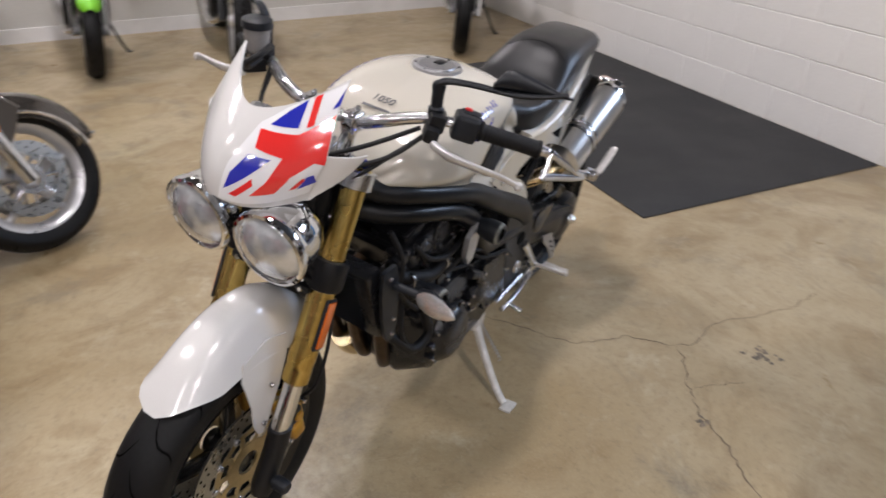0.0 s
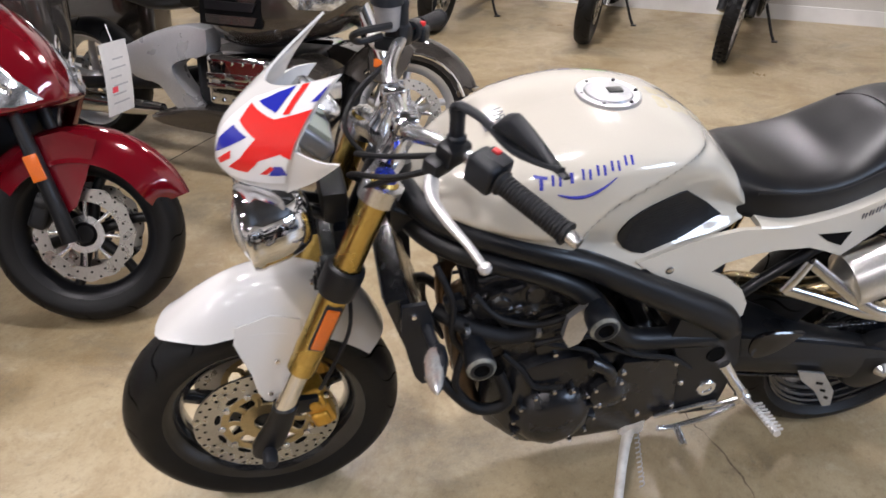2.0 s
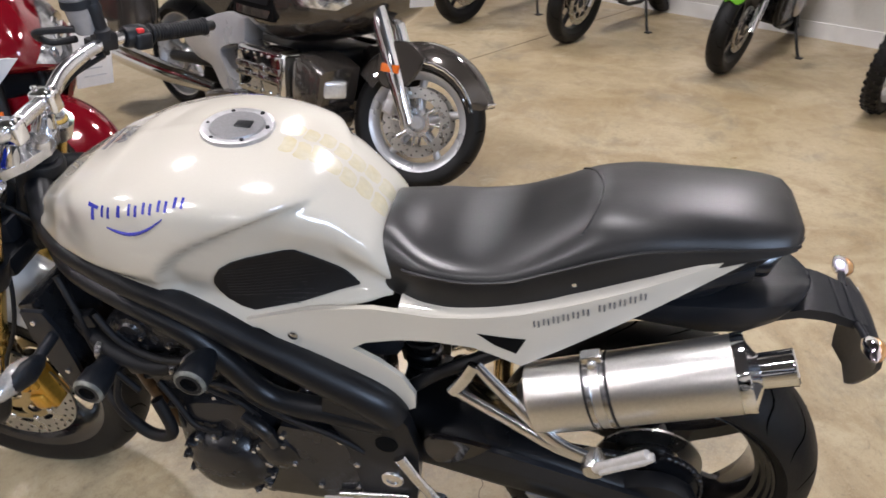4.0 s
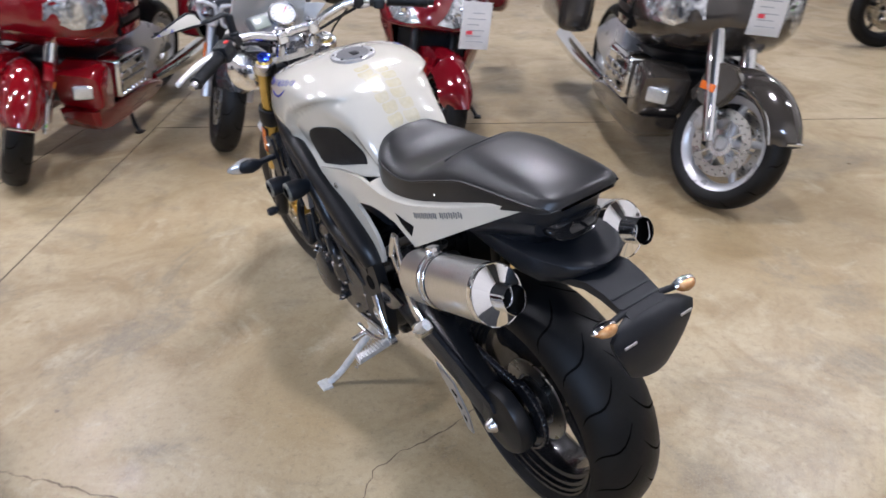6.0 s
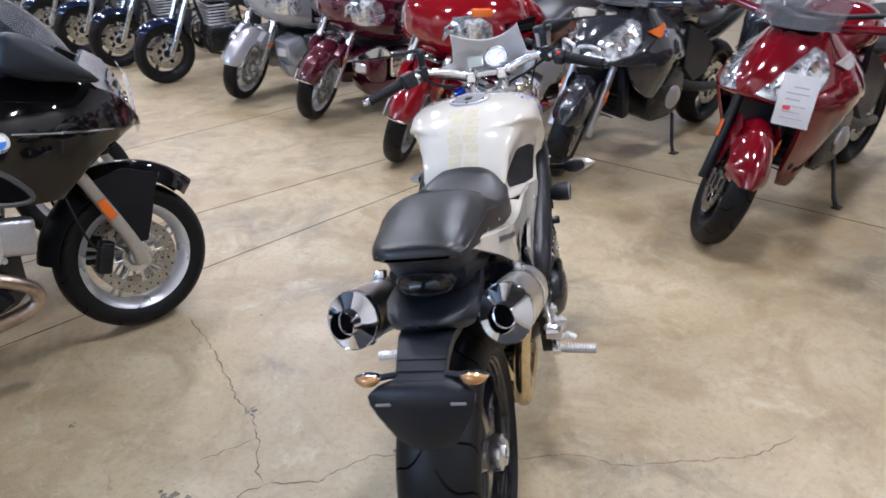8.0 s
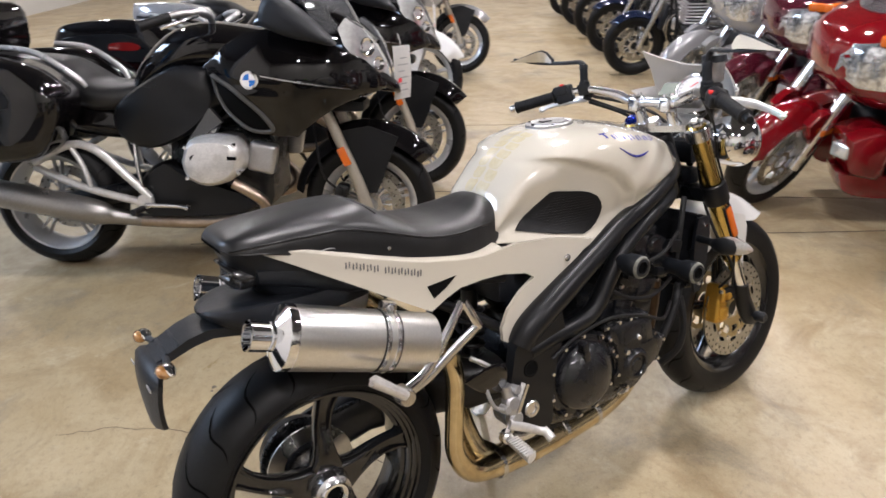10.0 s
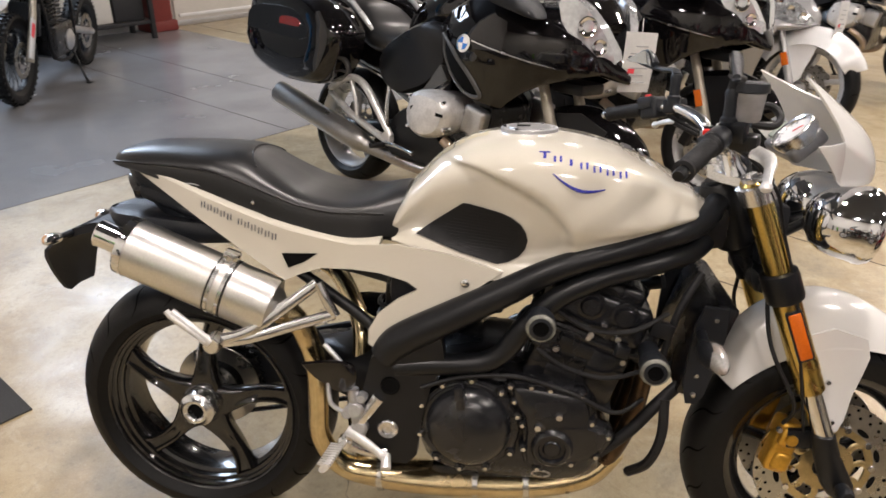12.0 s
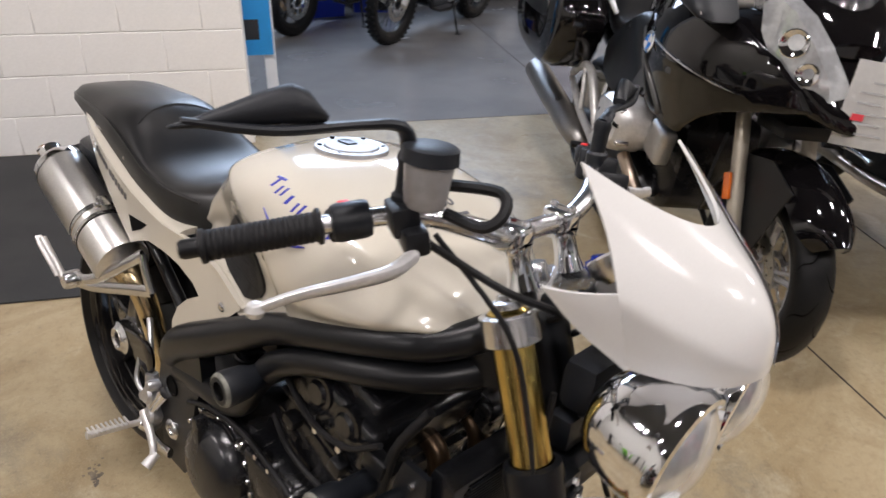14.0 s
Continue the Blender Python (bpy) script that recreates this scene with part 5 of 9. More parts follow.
bm = bmesh.new()
loft(bm, [seat_ring(-0.850 + 0.650 * k / 46) for k in range(47)])
seat = part("seat", bm, VINYL, bike, "black stitched vinyl seat", 60)
for s in (1, -1):
    bm = bmesh.new()
    pts = []
    for k in range(30):
        x = -0.840 + 0.60 * k / 29
        edge, w = curve([(r[0], r[2]) for r in SEAT], x), curve([(r[0], r[3]) for r in SEAT], x)
        pts.append((x, s * w * 0.972, edge - 0.012))
    tube(bm, pts, 0.0030, 6)
    part("seam_piping", bm, VINYL, seat)
    bm = bmesh.new()
    lathe(bm, [(0, 0.003), (0.004, 0.002), (0.005, 0)], (-0.517, s * 0.1315, 0.872), (0, s, 0), 10)
    part("rivet", bm, CHROME, seat)
bm = bmesh.new()
tube(bm, [(-0.655 + 0.024 * math.cos(a), -0.1222, 0.895 + 0.010 * math.sin(a)) for a in [2 * math.pi * k / 20 for k in range(21)]], 0.0014, 5)
box(bm, (-0.655, -0.1220, 0.895), (0.030, 0.002, 0.005), 0.0)
part("maker_tag", bm, DULLALLOY, seat, "small oval maker's tag as plain shapes")
bm = bmesh.new()
bend_pts = []
for k in range(21):
    y = -0.096 + 0.192 * k / 20
    bend_pts.append((-0.505 - 0.045 * (1 - (y / 0.118) ** 2), y, curve([(r[0], r[1]) for r in SEAT], -0.505 - 0.045 * (1 - (y / 0.118) ** 2)) - 0.012 * (abs(y) / 0.118) ** 2 * 1.6 - 0.0005))
tube(bm, bend_pts, 0.0022, 6)
part("cross_seam", bm, VINYL, seat)


# Side panels under the seat.
def tail_y(x, z):
    """Half-width of the tail panels, which roll in under the seat along their upper edge."""
    return curve(((-0.82, 0.086), (-0.77, 0.103), (-0.70, 0.122), (-0.63, 0.139), (-0.54, 0.152), (-0.445, 0.159), (-0.35, 0.160), (-0.25, 0.160), (-0.10, 0.166), (0.02, 0.182)), x) + max(0, 0.78 - z) * 0.05


def panel_top(x):
    return curve(((-0.805, 0.942), (-0.735, 0.921), (-0.63, 0.886), (-0.50, 0.843), (-0.44, 0.825), (-0.36, 0.808), (-0.30, 0.800), (-0.20, 0.806)), x)


for s in (1, -1):
    bm = bmesh.new()
    poly = [(-0.806, 0.942), (-0.735, 0.921), (-0.63, 0.886), (-0.50, 0.843), (-0.44, 0.825), (-0.36, 0.808), (-0.30, 0.800), (-0.196, 0.806), (-0.09, 0.794), (0.020, 0.770),
            (-0.076, 0.692), (-0.160, 0.640), (-0.222, 0.598), (-0.250, 0.572), (-0.262, 0.580), (-0.262, 0.612), (-0.240, 0.652), (-0.200, 0.686), (-0.155, 0.712), (-0.180, 0.728), (-0.24, 0.742), (-0.30, 0.746), (-0.365, 0.744), (-0.405, 0.730), (-0.445, 0.712), (-0.53, 0.766), (-0.628, 0.829), (-0.72, 0.886), (-0.800, 0.934)]
    panel(bm, poly, lambda x, z: s * tail_y(x, z), 0.010, 0.03)
    loft(bm, [[(x, s * (tail_y(x, 0.9) - dy), panel_top(x) + dz) for dy, dz in ((0.0, -0.006), (0.001, 0.0), (0.006, 0.004), (0.016, 0.007), (0.060, 0.010), (0.060, -0.004), (0.012, -0.006))] for x in np.linspace(-0.802, -0.24, 24)])
    sp = part("side_panel", bm, CREAM, bike, "cream-white tail side panel", 50)
    bm = bmesh.new()
    panel(bm, [(-0.450, 0.772), (-0.372, 0.776), (-0.400, 0.756), (-0.436, 0.740)], lambda x, z: s * (tail_y(x, z) + 0.0012), 0.002, 0.010)
    part("vent", bm, HOLE, sp, "small dark vent opening")
    bm = bmesh.new()
    lathe(bm, [(0, 0.003), (0.006, 0.003), (0.009, 0.001), (0.009, -0.002)], (-0.056, s * (tail_y(-0.056, 0.735) + 0.002), 0.737), (0, s, 0), 14)
    part("panel_screw", bm, ALLOY, sp)
    bm = bmesh.new()
    for k in range(11):
        x = -0.622 + k * 0.0148 + (0.009 if k > 4 else 0)
        z = 0.866 - (x + 0.622) * 0.37
        for d in (-0.0036, 0.0036):
            panel(bm, [(x + d - 0.0020, z - 0.0068), (x + d + 0.0006, z - 0.0076), (x + d + 0.0022, z + 0.0060), (x + d - 0.0004, z + 0.0066)], lambda a, b: s * (tail_y(a, b) + 0.0014), 0.001, 0.006)
    part("model_bar", bm, LETTERGREY, sp, "grey model lettering as plain bars")

# Black undertail, tail lamp, hanging number holder.
bm = bmesh.new()
loft(bm, [oval(x, 0, z, w, h, 20, 3) for x, z, w, h in ((-0.42, 0.772, 0.100, 0.026), (-0.60, 0.812, 0.104, 0.036), (-0.72, 0.858, 0.096, 0.036), (-0.79, 0.872, 0.084, 0.024))])
part("undertail", bm, PLASTIC, bike)
def prow(z, half, rear, front=-0.58):
    """A flat slice of the tail bowl: straight sides and a rounded rear."""
    out = [(front, -half, z), (front, half, z)]
    for k in range(13):
        a = math.pi * (0.5 - k / 12)
        out.append((rear + 0.16 - 0.16 * math.cos(a) ** 0.8 if math.cos(a) > 1e-6 else rear + 0.16, half * math.copysign(abs(math.sin(a)) ** 0.75, math.sin(a)), z))
    return out


COWL = ((0.946, 0.092, -0.840), (0.926, 0.099, -0.843), (0.900, 0.100, -0.836), (0.872, 0.098, -0.818), (0.846, 0.095, -0.798), (0.815, 0.090, -0.775))
bm = bmesh.new()
loft(bm, [prow(*r) for r in COWL])
part("tail_cowl", bm, PLASTIC, bike, "black cowl under the seat's end", 60)


def cowl_x(y, z):
    """How far back the cowl's skin lies."""
    half, rear = (curve([(r[0], r[k]) for r in COWL[::-1]], z) for k in (1, 2))
    q = min(0.98, abs(y) / half) ** (1 / 0.75)
    return rear + 0.16 - 0.16 * (1 - q * q) ** 0.4


bm = bmesh.new()
SPOON = ((-0.55, 0.085, 0.800, 0.757), (-0.66, 0.097, 0.812, 0.752), (-0.74, 0.104, 0.819, 0.746), (-0.80, 0.103, 0.823, 0.752), (-0.845, 0.090, 0.823, 0.768), (-0.872, 0.071, 0.820, 0.782), (-0.890, 0.049, 0.817, 0.794), (-0.900, 0.028, 0.814, 0.802), (-0.904, 0.010, 0.812, 0.807))
loft(bm, [[(x, -w, (a + b) / 2 + 0.004), (x, -w * 0.95, a - 0.004), (x, -w * 0.80, a), (x, -w * 0.4, a - 0.003), (x, 0, a - 0.004), (x, w * 0.4, a - 0.003), (x, w * 0.80, a), (x, w * 0.95, a - 0.004), (x, w, (a + b) / 2 + 0.004), (x, w * 0.85, b + 0.006), (x, w * 0.4, b), (x, 0, b), (x, -w * 0.4, b), (x, -w * 0.85, b + 0.006)] for x, w, a, b in SPOON])
part("tail_tray", bm, PLASTIC, bike, "matt black spoon-shaped tail tray", 50)
bm = bmesh.new()
LAMPEDGE = [(float(y), float(z)) for y, z in spline([(-0.058, 0.852), (-0.064, 0.872), (-0.040, 0.896), (0.0, 0.901), (0.040, 0.896), (0.064, 0.872), (0.058, 0.852)], 4) + spline([(0.050, 0.846), (0.0, 0.842), (-0.050, 0.846)], 4)]
loft(bm, [[(cowl_x(y * k, 0.872 + (z - 0.872) * k) - d - max(0, 0.900 - z) * 0.45 * (d > 0), y * k, 0.872 + (z - 0.872) * k) for y, z in LAMPEDGE] for k, d in ((1.0, -0.010), (1.0, 0.006), (0.94, 0.010), (0.88, 0.006), (0.5, 0.006), (0.08, 0.006))])
part("tail_lamp", bm, material("smoked_tail_lens", (0.010, 0.010, 0.011), 0.22, 0, 0.2, 120, bump=0.2, bscale=160, coat=0.3, spec=0.4), bike, "smoked tail lamp")
bm = bmesh.new()
loft(bm, [[(px, -w, pz), (px, w, pz), (px + 0.008, w, pz - t), (px + 0.008, -w, pz - t)] for px, pz, w, t in
          ((-0.80, 0.772, 0.064, 0.024), (-0.87, 0.784, 0.060, 0.020), (-0.90, 0.788, 0.057, 0.020), (-0.94, 0.778, 0.053, 0.018), (-0.985, 0.757, 0.050, 0.014), (-1.004, 0.748, 0.049, 0.012))])
hanger = part("number_hanger", bm, PLASTIC, bike)
bm = bmesh.new()
for z0, x0 in ((0.757, -0.983), (0.768, -0.958)):
    box(bm, (x0, 0, z0 + 0.002), (0.006, 0.098, 0.003), 0.001, Matrix.Rotation(radians(-24), 3, 'Y'))
part("hanger_rib", bm, PLASTIC, hanger)
bm = bmesh.new()
loft(bm, [[(x - 0.016 * (w / 0.1) ** 2 * 0, -w, z), (x - 0.010, -w * 0.55, z - 0.002), (x - 0.013, 0, z - 0.003), (x - 0.010, w * 0.55, z - 0.002), (x, w, z), (x + 0.009, w, z), (x + 0.002, 0, z), (x + 0.009, -w, z)] for x, z, w in
          ((-1.000, 0.748, 0.050), (-1.010, 0.738, 0.085), (-1.018, 0.724, 0.106), (-1.022, 0.706, 0.104), (-1.024, 0.684, 0.094), (-1.024, 0.655, 0.080), (-1.022, 0.630, 0.067), (-1.020, 0.614, 0.057), (-1.018, 0.605, 0.046))])
num = part("number_holder", bm, PLASTIC, bike, "bare black number plate holder")
bm = bmesh.new()
for s in (1, -1):
    box(bm, (-1.0305, s * 0.074, 0.712), (0.003, 0.030, 0.006), 0.001)
part("holder_slot", bm, DULLALLOY, num)
for s in (1, -1):
    bm = bmesh.new()
    tube(bm, [(-0.985, s * 0.045, 0.752), (-0.992, s * 0.085, 0.750)], 0.007, 10)
    sg = part("rear_signal", bm, PLASTIC, bike, "small clear rear turn signal")
    bm = bmesh.new()
    loft(bm, [oval(s * y, x, 0.751, rx, rz, 14, 2.0, axis="y") for y, x, rx, rz in ((0.078, -0.993, 0.004, 0.004), (0.084, -0.994, 0.011, 0.009), (0.098, -0.995, 0.016, 0.0125), (0.112, -0.995, 0.015, 0.012), (0.126, -0.994, 0.009, 0.008), (0.134, -0.993, 0.002, 0.002))])
    part("signal_body", bm, CHROME, sg)
    bm = bmesh.new()
    loft(bm, [oval(s * y, x, 0.7505, rx, rz, 14, 2.0, axis="y") for y, x, rx, rz in ((0.081, -1.000, 0.003, 0.004), (0.087, -1.003, 0.009, 0.009), (0.099, -1.005, 0.012, 0.0125), (0.112, -1.005, 0.011, 0.012), (0.124, -1.002, 0.007, 0.008), (0.131, -0.999, 0.002, 0.002))])
    part("signal_lens", bm, AMBERLENS, sg, "brownish amber signal lens")

# The tail sits a little to the right of the wheel's plane.
for ob in [o for o in bike.children if o.name.split(".")[0] in ("seat", "side_panel", "undertail", "tail_cowl", "tail_tray", "tail_lamp", "number_hanger", "number_holder", "rear_signal")]:
    for q in [ob, *ob.children_recursive]:
        for v in q.data.vertices:
            v.co.y += 0.045 * min(0.0, v.co.x + 0.40)
            v.co.z += 0.05 * max(0.0, -0.86 - v.co.x)

# Exhaust cans high on both sides, with pipes.
for s in (1, -1):
    y = s * 0.172
    p0, p1 = Vector((-0.478, y, 0.652)), Vector((-0.795, y, 0.772))
    ax = (p1 - p0).normalized()
    bm = bmesh.new()
    lathe(bm, [(0.0, -0.030), (0.030, -0.028), (0.050, -0.010), (0.0645, -0.006), (0.066, 0.0), (0.066, 0.320)], p0, ax, 40)
    can = part("exhaust_can", bm, CANSTEEL, bike, "brushed stainless exhaust can")
    bm = bmesh.new()
    lathe(bm, [(0.0672, 0.318), (0.0678, 0.334), (0.0670, 0.337), (0.0650, 0.336), (0.0300, 0.351), (0.0262, 0.353)], p0, ax, 40)
    part("end_cone", bm, CHROME, can, "mirror-polished end cone")
    bm = bmesh.new()
    lathe(bm, [(0.0280, 0.316), (0.0280, 0.346), (0.0300, 0.354), (0.0305, 0.396), (0.0316, 0.400), (0.0300, 0.402), (0.0290, 0.396), (0.0286, 0.352), (0.0265, 0.345)], p0, ax, 28)
    part("tail_pipe", bm, CHROME, can)
    bm = bmesh.new()
    lathe(bm, [(0.0, 0.352), (0.0284, 0.352)], p0, ax, 20)
    part("pipe_mouth", bm, HOLE, can)
    bm = bmesh.new()
    for h in (0.098, 0.122):
        lathe(bm, [(0.066, h - 0.005), (0.0680, h - 0.004), (0.0680, h + 0.004), (0.066, h + 0.005)], p0, ax, 40)
    nrm = Vector((ax.z, 0, -ax.x)) * (1 if -ax.x > 0 else -1)
    box(bm, p0 + ax * 0.1115 + nrm * 0.074, (0.034, 0.026, 0.026), 0.006, Matrix.Rotation(math.atan2(-ax.z, ax.x), 3, 'Y'))
    part("can_strap", bm, STEEL, can)
    bm = bmesh.new()
    for h in (0.0915, 0.1285):
        lathe(bm, [(0.066, h - 0.0022), (0.0672, h - 0.0018), (0.0672, h + 0.0018), (0.066, h + 0.0022)], p0, ax, 40)
    tagged(part("strap_rubber", bm, GRIP, can), kind="stuff")
    bm = bmesh.new()
    lathe(bm, [(0, 0.010), (0.006, 0.010), (0.008, 0.006), (0.008, 0)], p0 + ax * 0.1115 + nrm * 0.074 + Vector((0, s * 0.012, 0)), (0, s, 0), 10)
    part("strap_bolt", bm, ALLOY, can)
    bm = bmesh.new()
    tube(bm, [p0 + ax * 0.012, p0 - ax * 0.02, Vector((-0.420, s * 0.160, 0.612)), Vector((-0.392, s * 0.145, 0.52)), Vector((-0.392, s * 0.125, 0.40)), Vector((-0.392, s * 0.115, 0.30)), Vector((-0.345, s * 0.105, 0.222)), Vector((-0.26, s * 0.095, 0.200)), Vector((-0.10, s * 0.07, 0.196))] if s < 0 else
         [p0 + ax * 0.012, p0 - ax * 0.02, Vector((-0.420, s * 0.155, 0.622)), Vector((-0.372, s * 0.10, 0.585)), Vector((-0.325, s * 0.02, 0.54)), Vector((-0.315, -0.01, 0.47)), Vector((-0.320, -0.03, 0.36)), Vector((-0.30, -0.05, 0.25)), Vector((-0.26, -0.07, 0.21))],
         [0.042, 0.032, 0.026, 0.024, 0.023, 0.024, 0.028, 0.033, 0.034], 18, 6)
    part("exhaust_pipe", bm, BRONZE, bike, "heat-browned stainless exhaust pipe")
    # the can is a little taller than wide
    for q in [can, *can.children]:
        for v in q.data.vertices:
            v.co.y = y + (v.co.y - y) * 0.88
bm = bmesh.new()
tube(bm, [(-0.30, -0.085, 0.200), (-0.20, -0.080, 0.190), (-0.06, -0.075, 0.188), (0.12, -0.07, 0.202), (0.24, -0.06, 0.235), (0.305, -0.055, 0.300)], [0.034, 0.038, 0.038, 0.036, 0.033, 0.024], 18, 6, flat=1.25)
coll = part("exhaust_collector", bm, BRONZE, bike, "heat-browned collector pipe under the engine")
bm = bmesh.new()
for t in ((-0.25, -0.0825, 0.194), (-0.02, -0.074, 0.190), (0.10, -0.071, 0.200)):
    lathe(bm, [(0.044, -0.008), (0.0465, -0.006), (0.0465, 0.006), (0.044, 0.008)], t, (1, 0, 0.05), 20)
part("pipe_band", bm, STEEL, coll)
for y in (-0.10, 0.0, 0.10):
    bm = bmesh.new()
    tube(bm, [(0.300, y, 0.60), (0.332, y, 0.575), (0.336, y * 0.95, 0.49), (0.315, y * 0.85, 0.37), (0.275, y * 0.7, 0.27), (0.21, y * 0.5 - 0.03, 0.225)], 0.020, 14, 6)
    part("header_pipe", bm, BURNT, bike)

# Frame: twin black tubes a side, joined at the swinging-arm plate.
for s in (1, -1):
    bm = bmesh.new()
    tube(bm, [(0.455, s * 0.035, 0.900), (0.40, s * 0.105, 0.868), (0.33, s * 0.150, 0.852), (0.22, s * 0.178, 0.820), (0.12, s * 0.185, 0.782), (0.02, s * 0.185, 0.724), (-0.09, s * 0.184, 0.660), (-0.19, s * 0.182, 0.600), (-0.225, s * 0.180, 0.560)], [0.026, 0.025, 0.024, 0.024, 0.026, 0.030, 0.034, 0.036, 0.032], 18, 6)
    fr = part("frame_tube", bm, SATIN, bike, "satin black frame tube")
    bm = bmesh.new()
    tube(bm, [(0.445, s * 0.035, 0.830), (0.40, s * 0.100, 0.812), (0.33, s * 0.150, 0.800), (0.22, s * 0.180, 0.772), (0.13, s * 0.186, 0.722), (0.072, s * 0.186, 0.655), (0.030, s * 0.184, 0.592), (-0.02, s * 0.182, 0.562), (-0.12, s * 0.180, 0.548), (-0.20, s * 0.178, 0.535)], [0.025, 0.023, 0.022, 0.022, 0.023, 0.023, 0.023, 0.023, 0.024, 0.024], 18, 6)
    part("frame_tube", bm, SATIN, bike)
    bm = bmesh.new()
    panel(bm, [(-0.150, 0.640), (-0.215, 0.600), (-0.250, 0.560), (-0.268, 0.48), (-0.266, 0.40), (-0.258, 0.325), (-0.235, 0.305), (-0.17, 0.305), (-0.148, 0.33), (-0.138, 0.42), (-0.120, 0.50), (-0.09, 0.56), (-0.10, 0.62)], lambda x, z: s * (0.198 - 0.10 * (x + 0.2) ** 2), 0.030, 0.04)
    plate = part("pivot_plate", bm, SATIN, bike, "", 50)
    bm = bmesh.new()
    lathe(bm, [(0, 0.004), (0.011, 0.004), (0.012, 0.007), (0.020, 0.007), (0.023, 0.004), (0.023, -0.004)], (-0.213, s * 0.197, 0.390), (0, s, 0), 24)
    part("pivot_bolt", bm, ALLOY, plate, "silver pivot bolt")
    bm = bmesh.new()
    lathe(bm, [(0, 0.0015), (0.016, 0.0015), (0.018, 0.0035), (0.021, 0.0035), (0.022, 0)], (-0.208, s * 0.1975, 0.498), (0, s, 0), 20)
    part("plate_recess", bm, HOLE, plate)
bm = bmesh.new()
lathe(bm, [(0.0, 0.075), (0.036, 0.075), (0.042, 0.065), (0.042, -0.065), (0.036, -0.075), (0, -0.075)], (0.487, 0, 0.873), STEER_AXIS, 22)
box(bm, (0.43, 0, 0.855), (0.10, 0.15, 0.10), 0.03)
part("steering_head", bm, SATIN, bike)
bm = bmesh.new()
box(bm, (0.12, 0, 0.78), (0.42, 0.26, 0.07), 0.03)
box(bm, (-0.10, 0, 0.70), (0.26, 0.24, 0.12), 0.03)
part("air_box", bm, PLASTIC, bike)
for s in (1, -1):
    bm = bmesh.new()
    tube(bm, [(-0.20, s * 0.14, 0.56), (-0.30, s * 0.135, 0.64), (-0.42, s * 0.13, 0.72), (-0.55, s * 0.11, 0.79)], 0.013, 10)
    tube(bm, [(-0.22, s * 0.13, 0.72), (-0.40, s * 0.125, 0.76), (-0.60, s * 0.10, 0.83)], 0.012, 10)
    part("subframe_tube", bm, SATIN, bike)

# Engine.
bm = bmesh.new()
loft(bm, [oval(y, x, z, rx, rz, 24, 4, axis="y") for y, x, z, rx, rz in ((-0.172, 0.055, 0.40, 0.15, 0.09), (-0.160, 0.055, 0.40, 0.185, 0.125), (-0.10, 0.06, 0.385, 0.215, 0.155), (0.10, 0.06, 0.37, 0.225, 0.165), (0.170, 0.05, 0.375, 0.19, 0.14), (0.178, 0.05, 0.375, 0.17, 0.12))])
engine = part("crankcase", bm, BLACKMETAL, bike, "black engine crankcase")
bm = bmesh.new()
tilt = Matrix.Rotation(radians(18), 3, 'Y')
box(bm, (0.185, 0, 0.555), (0.20, 0.30, 0.17), 0.015, tilt)
cyl = part("cylinder_block", bm, BLACKMETAL, bike)
bm = bmesh.new()
for k, w in ((0, 0.312), (3.2, 0.306), (5, 0.314)):
    box(bm, (0.165 + k * 0.0085, 0, 0.49 + 0.026 * k), (0.218, w, 0.010), 0.004, tilt, 2)
part("cylinder_flange", bm, BLACKMETAL, cyl)
for s in (1, -1):
    bm = bmesh.new()
    for x, z, w, h in ((0.150, 0.530, 0.070, 0.050), (0.235, 0.560, 0.060, 0.070), (0.180, 0.600, 0.085, 0.034), (0.130, 0.575, 0.040, 0.030)):
        box(bm, (x, s * 0.150, z), (w, 0.016, h), 0.007, tilt, 2)
    part("cylinder_boss", bm, BLACKMETAL, cyl)
    bm = bmesh.new()
    for x, z, r in ((0.205, 0.700, 0.030), (0.275, 0.680, 0.030)):
        lathe(bm, [(0, 0.010), (r * 0.6, 0.010), (r * 0.75, 0.004), (r, 0.003), (r, -0.02)], (x, s * 0.156, z), (0, s, 0), 20)
    box(bm, (0.33, s * 0.120, 0.610), (0.05, 0.06, 0.09), 0.016, tilt, 3)
    part("cam_end_cover", bm, BLACKMETAL, cyl)
bm = bmesh.new()
box(bm, (0.222, 0, 0.675), (0.215, 0.31, 0.095), 0.02, tilt, 3)
head = part("cylinder_head", bm, BLACKMETAL, bike)
bm = bmesh.new()
box(bm, (0.235, 0, 0.728), (0.17, 0.27, 0.045), 0.018, tilt, 3)
part("cam_cover", bm, BLACKMETAL, head)
for y in (-0.09, 0, 0.09):
    bm = bmesh.new()
    lathe(bm, [(0, 0.012), (0.022, 0.012), (0.026, 0.004), (0.026, -0.02)], (0.245, y, 0.757), (0.3, 0, 0.95), 16)
    part("plug_cap", bm, BLACKMETAL, head)
bm = bmesh.new()
bolts(bm, [(0.205 + 0.03 * k, s * 0.156, 0.63 + 0.028 * (k % 2)) for k in range(3) for s in (1, -1)] + [(0.14, -0.158, 0.60), (0.28, -0.158, 0.58), (0.20, -0.162, 0.655)], 0.008, 0.008, (0, -1, 0))
part("head_bolt", bm, ALLOY, head)
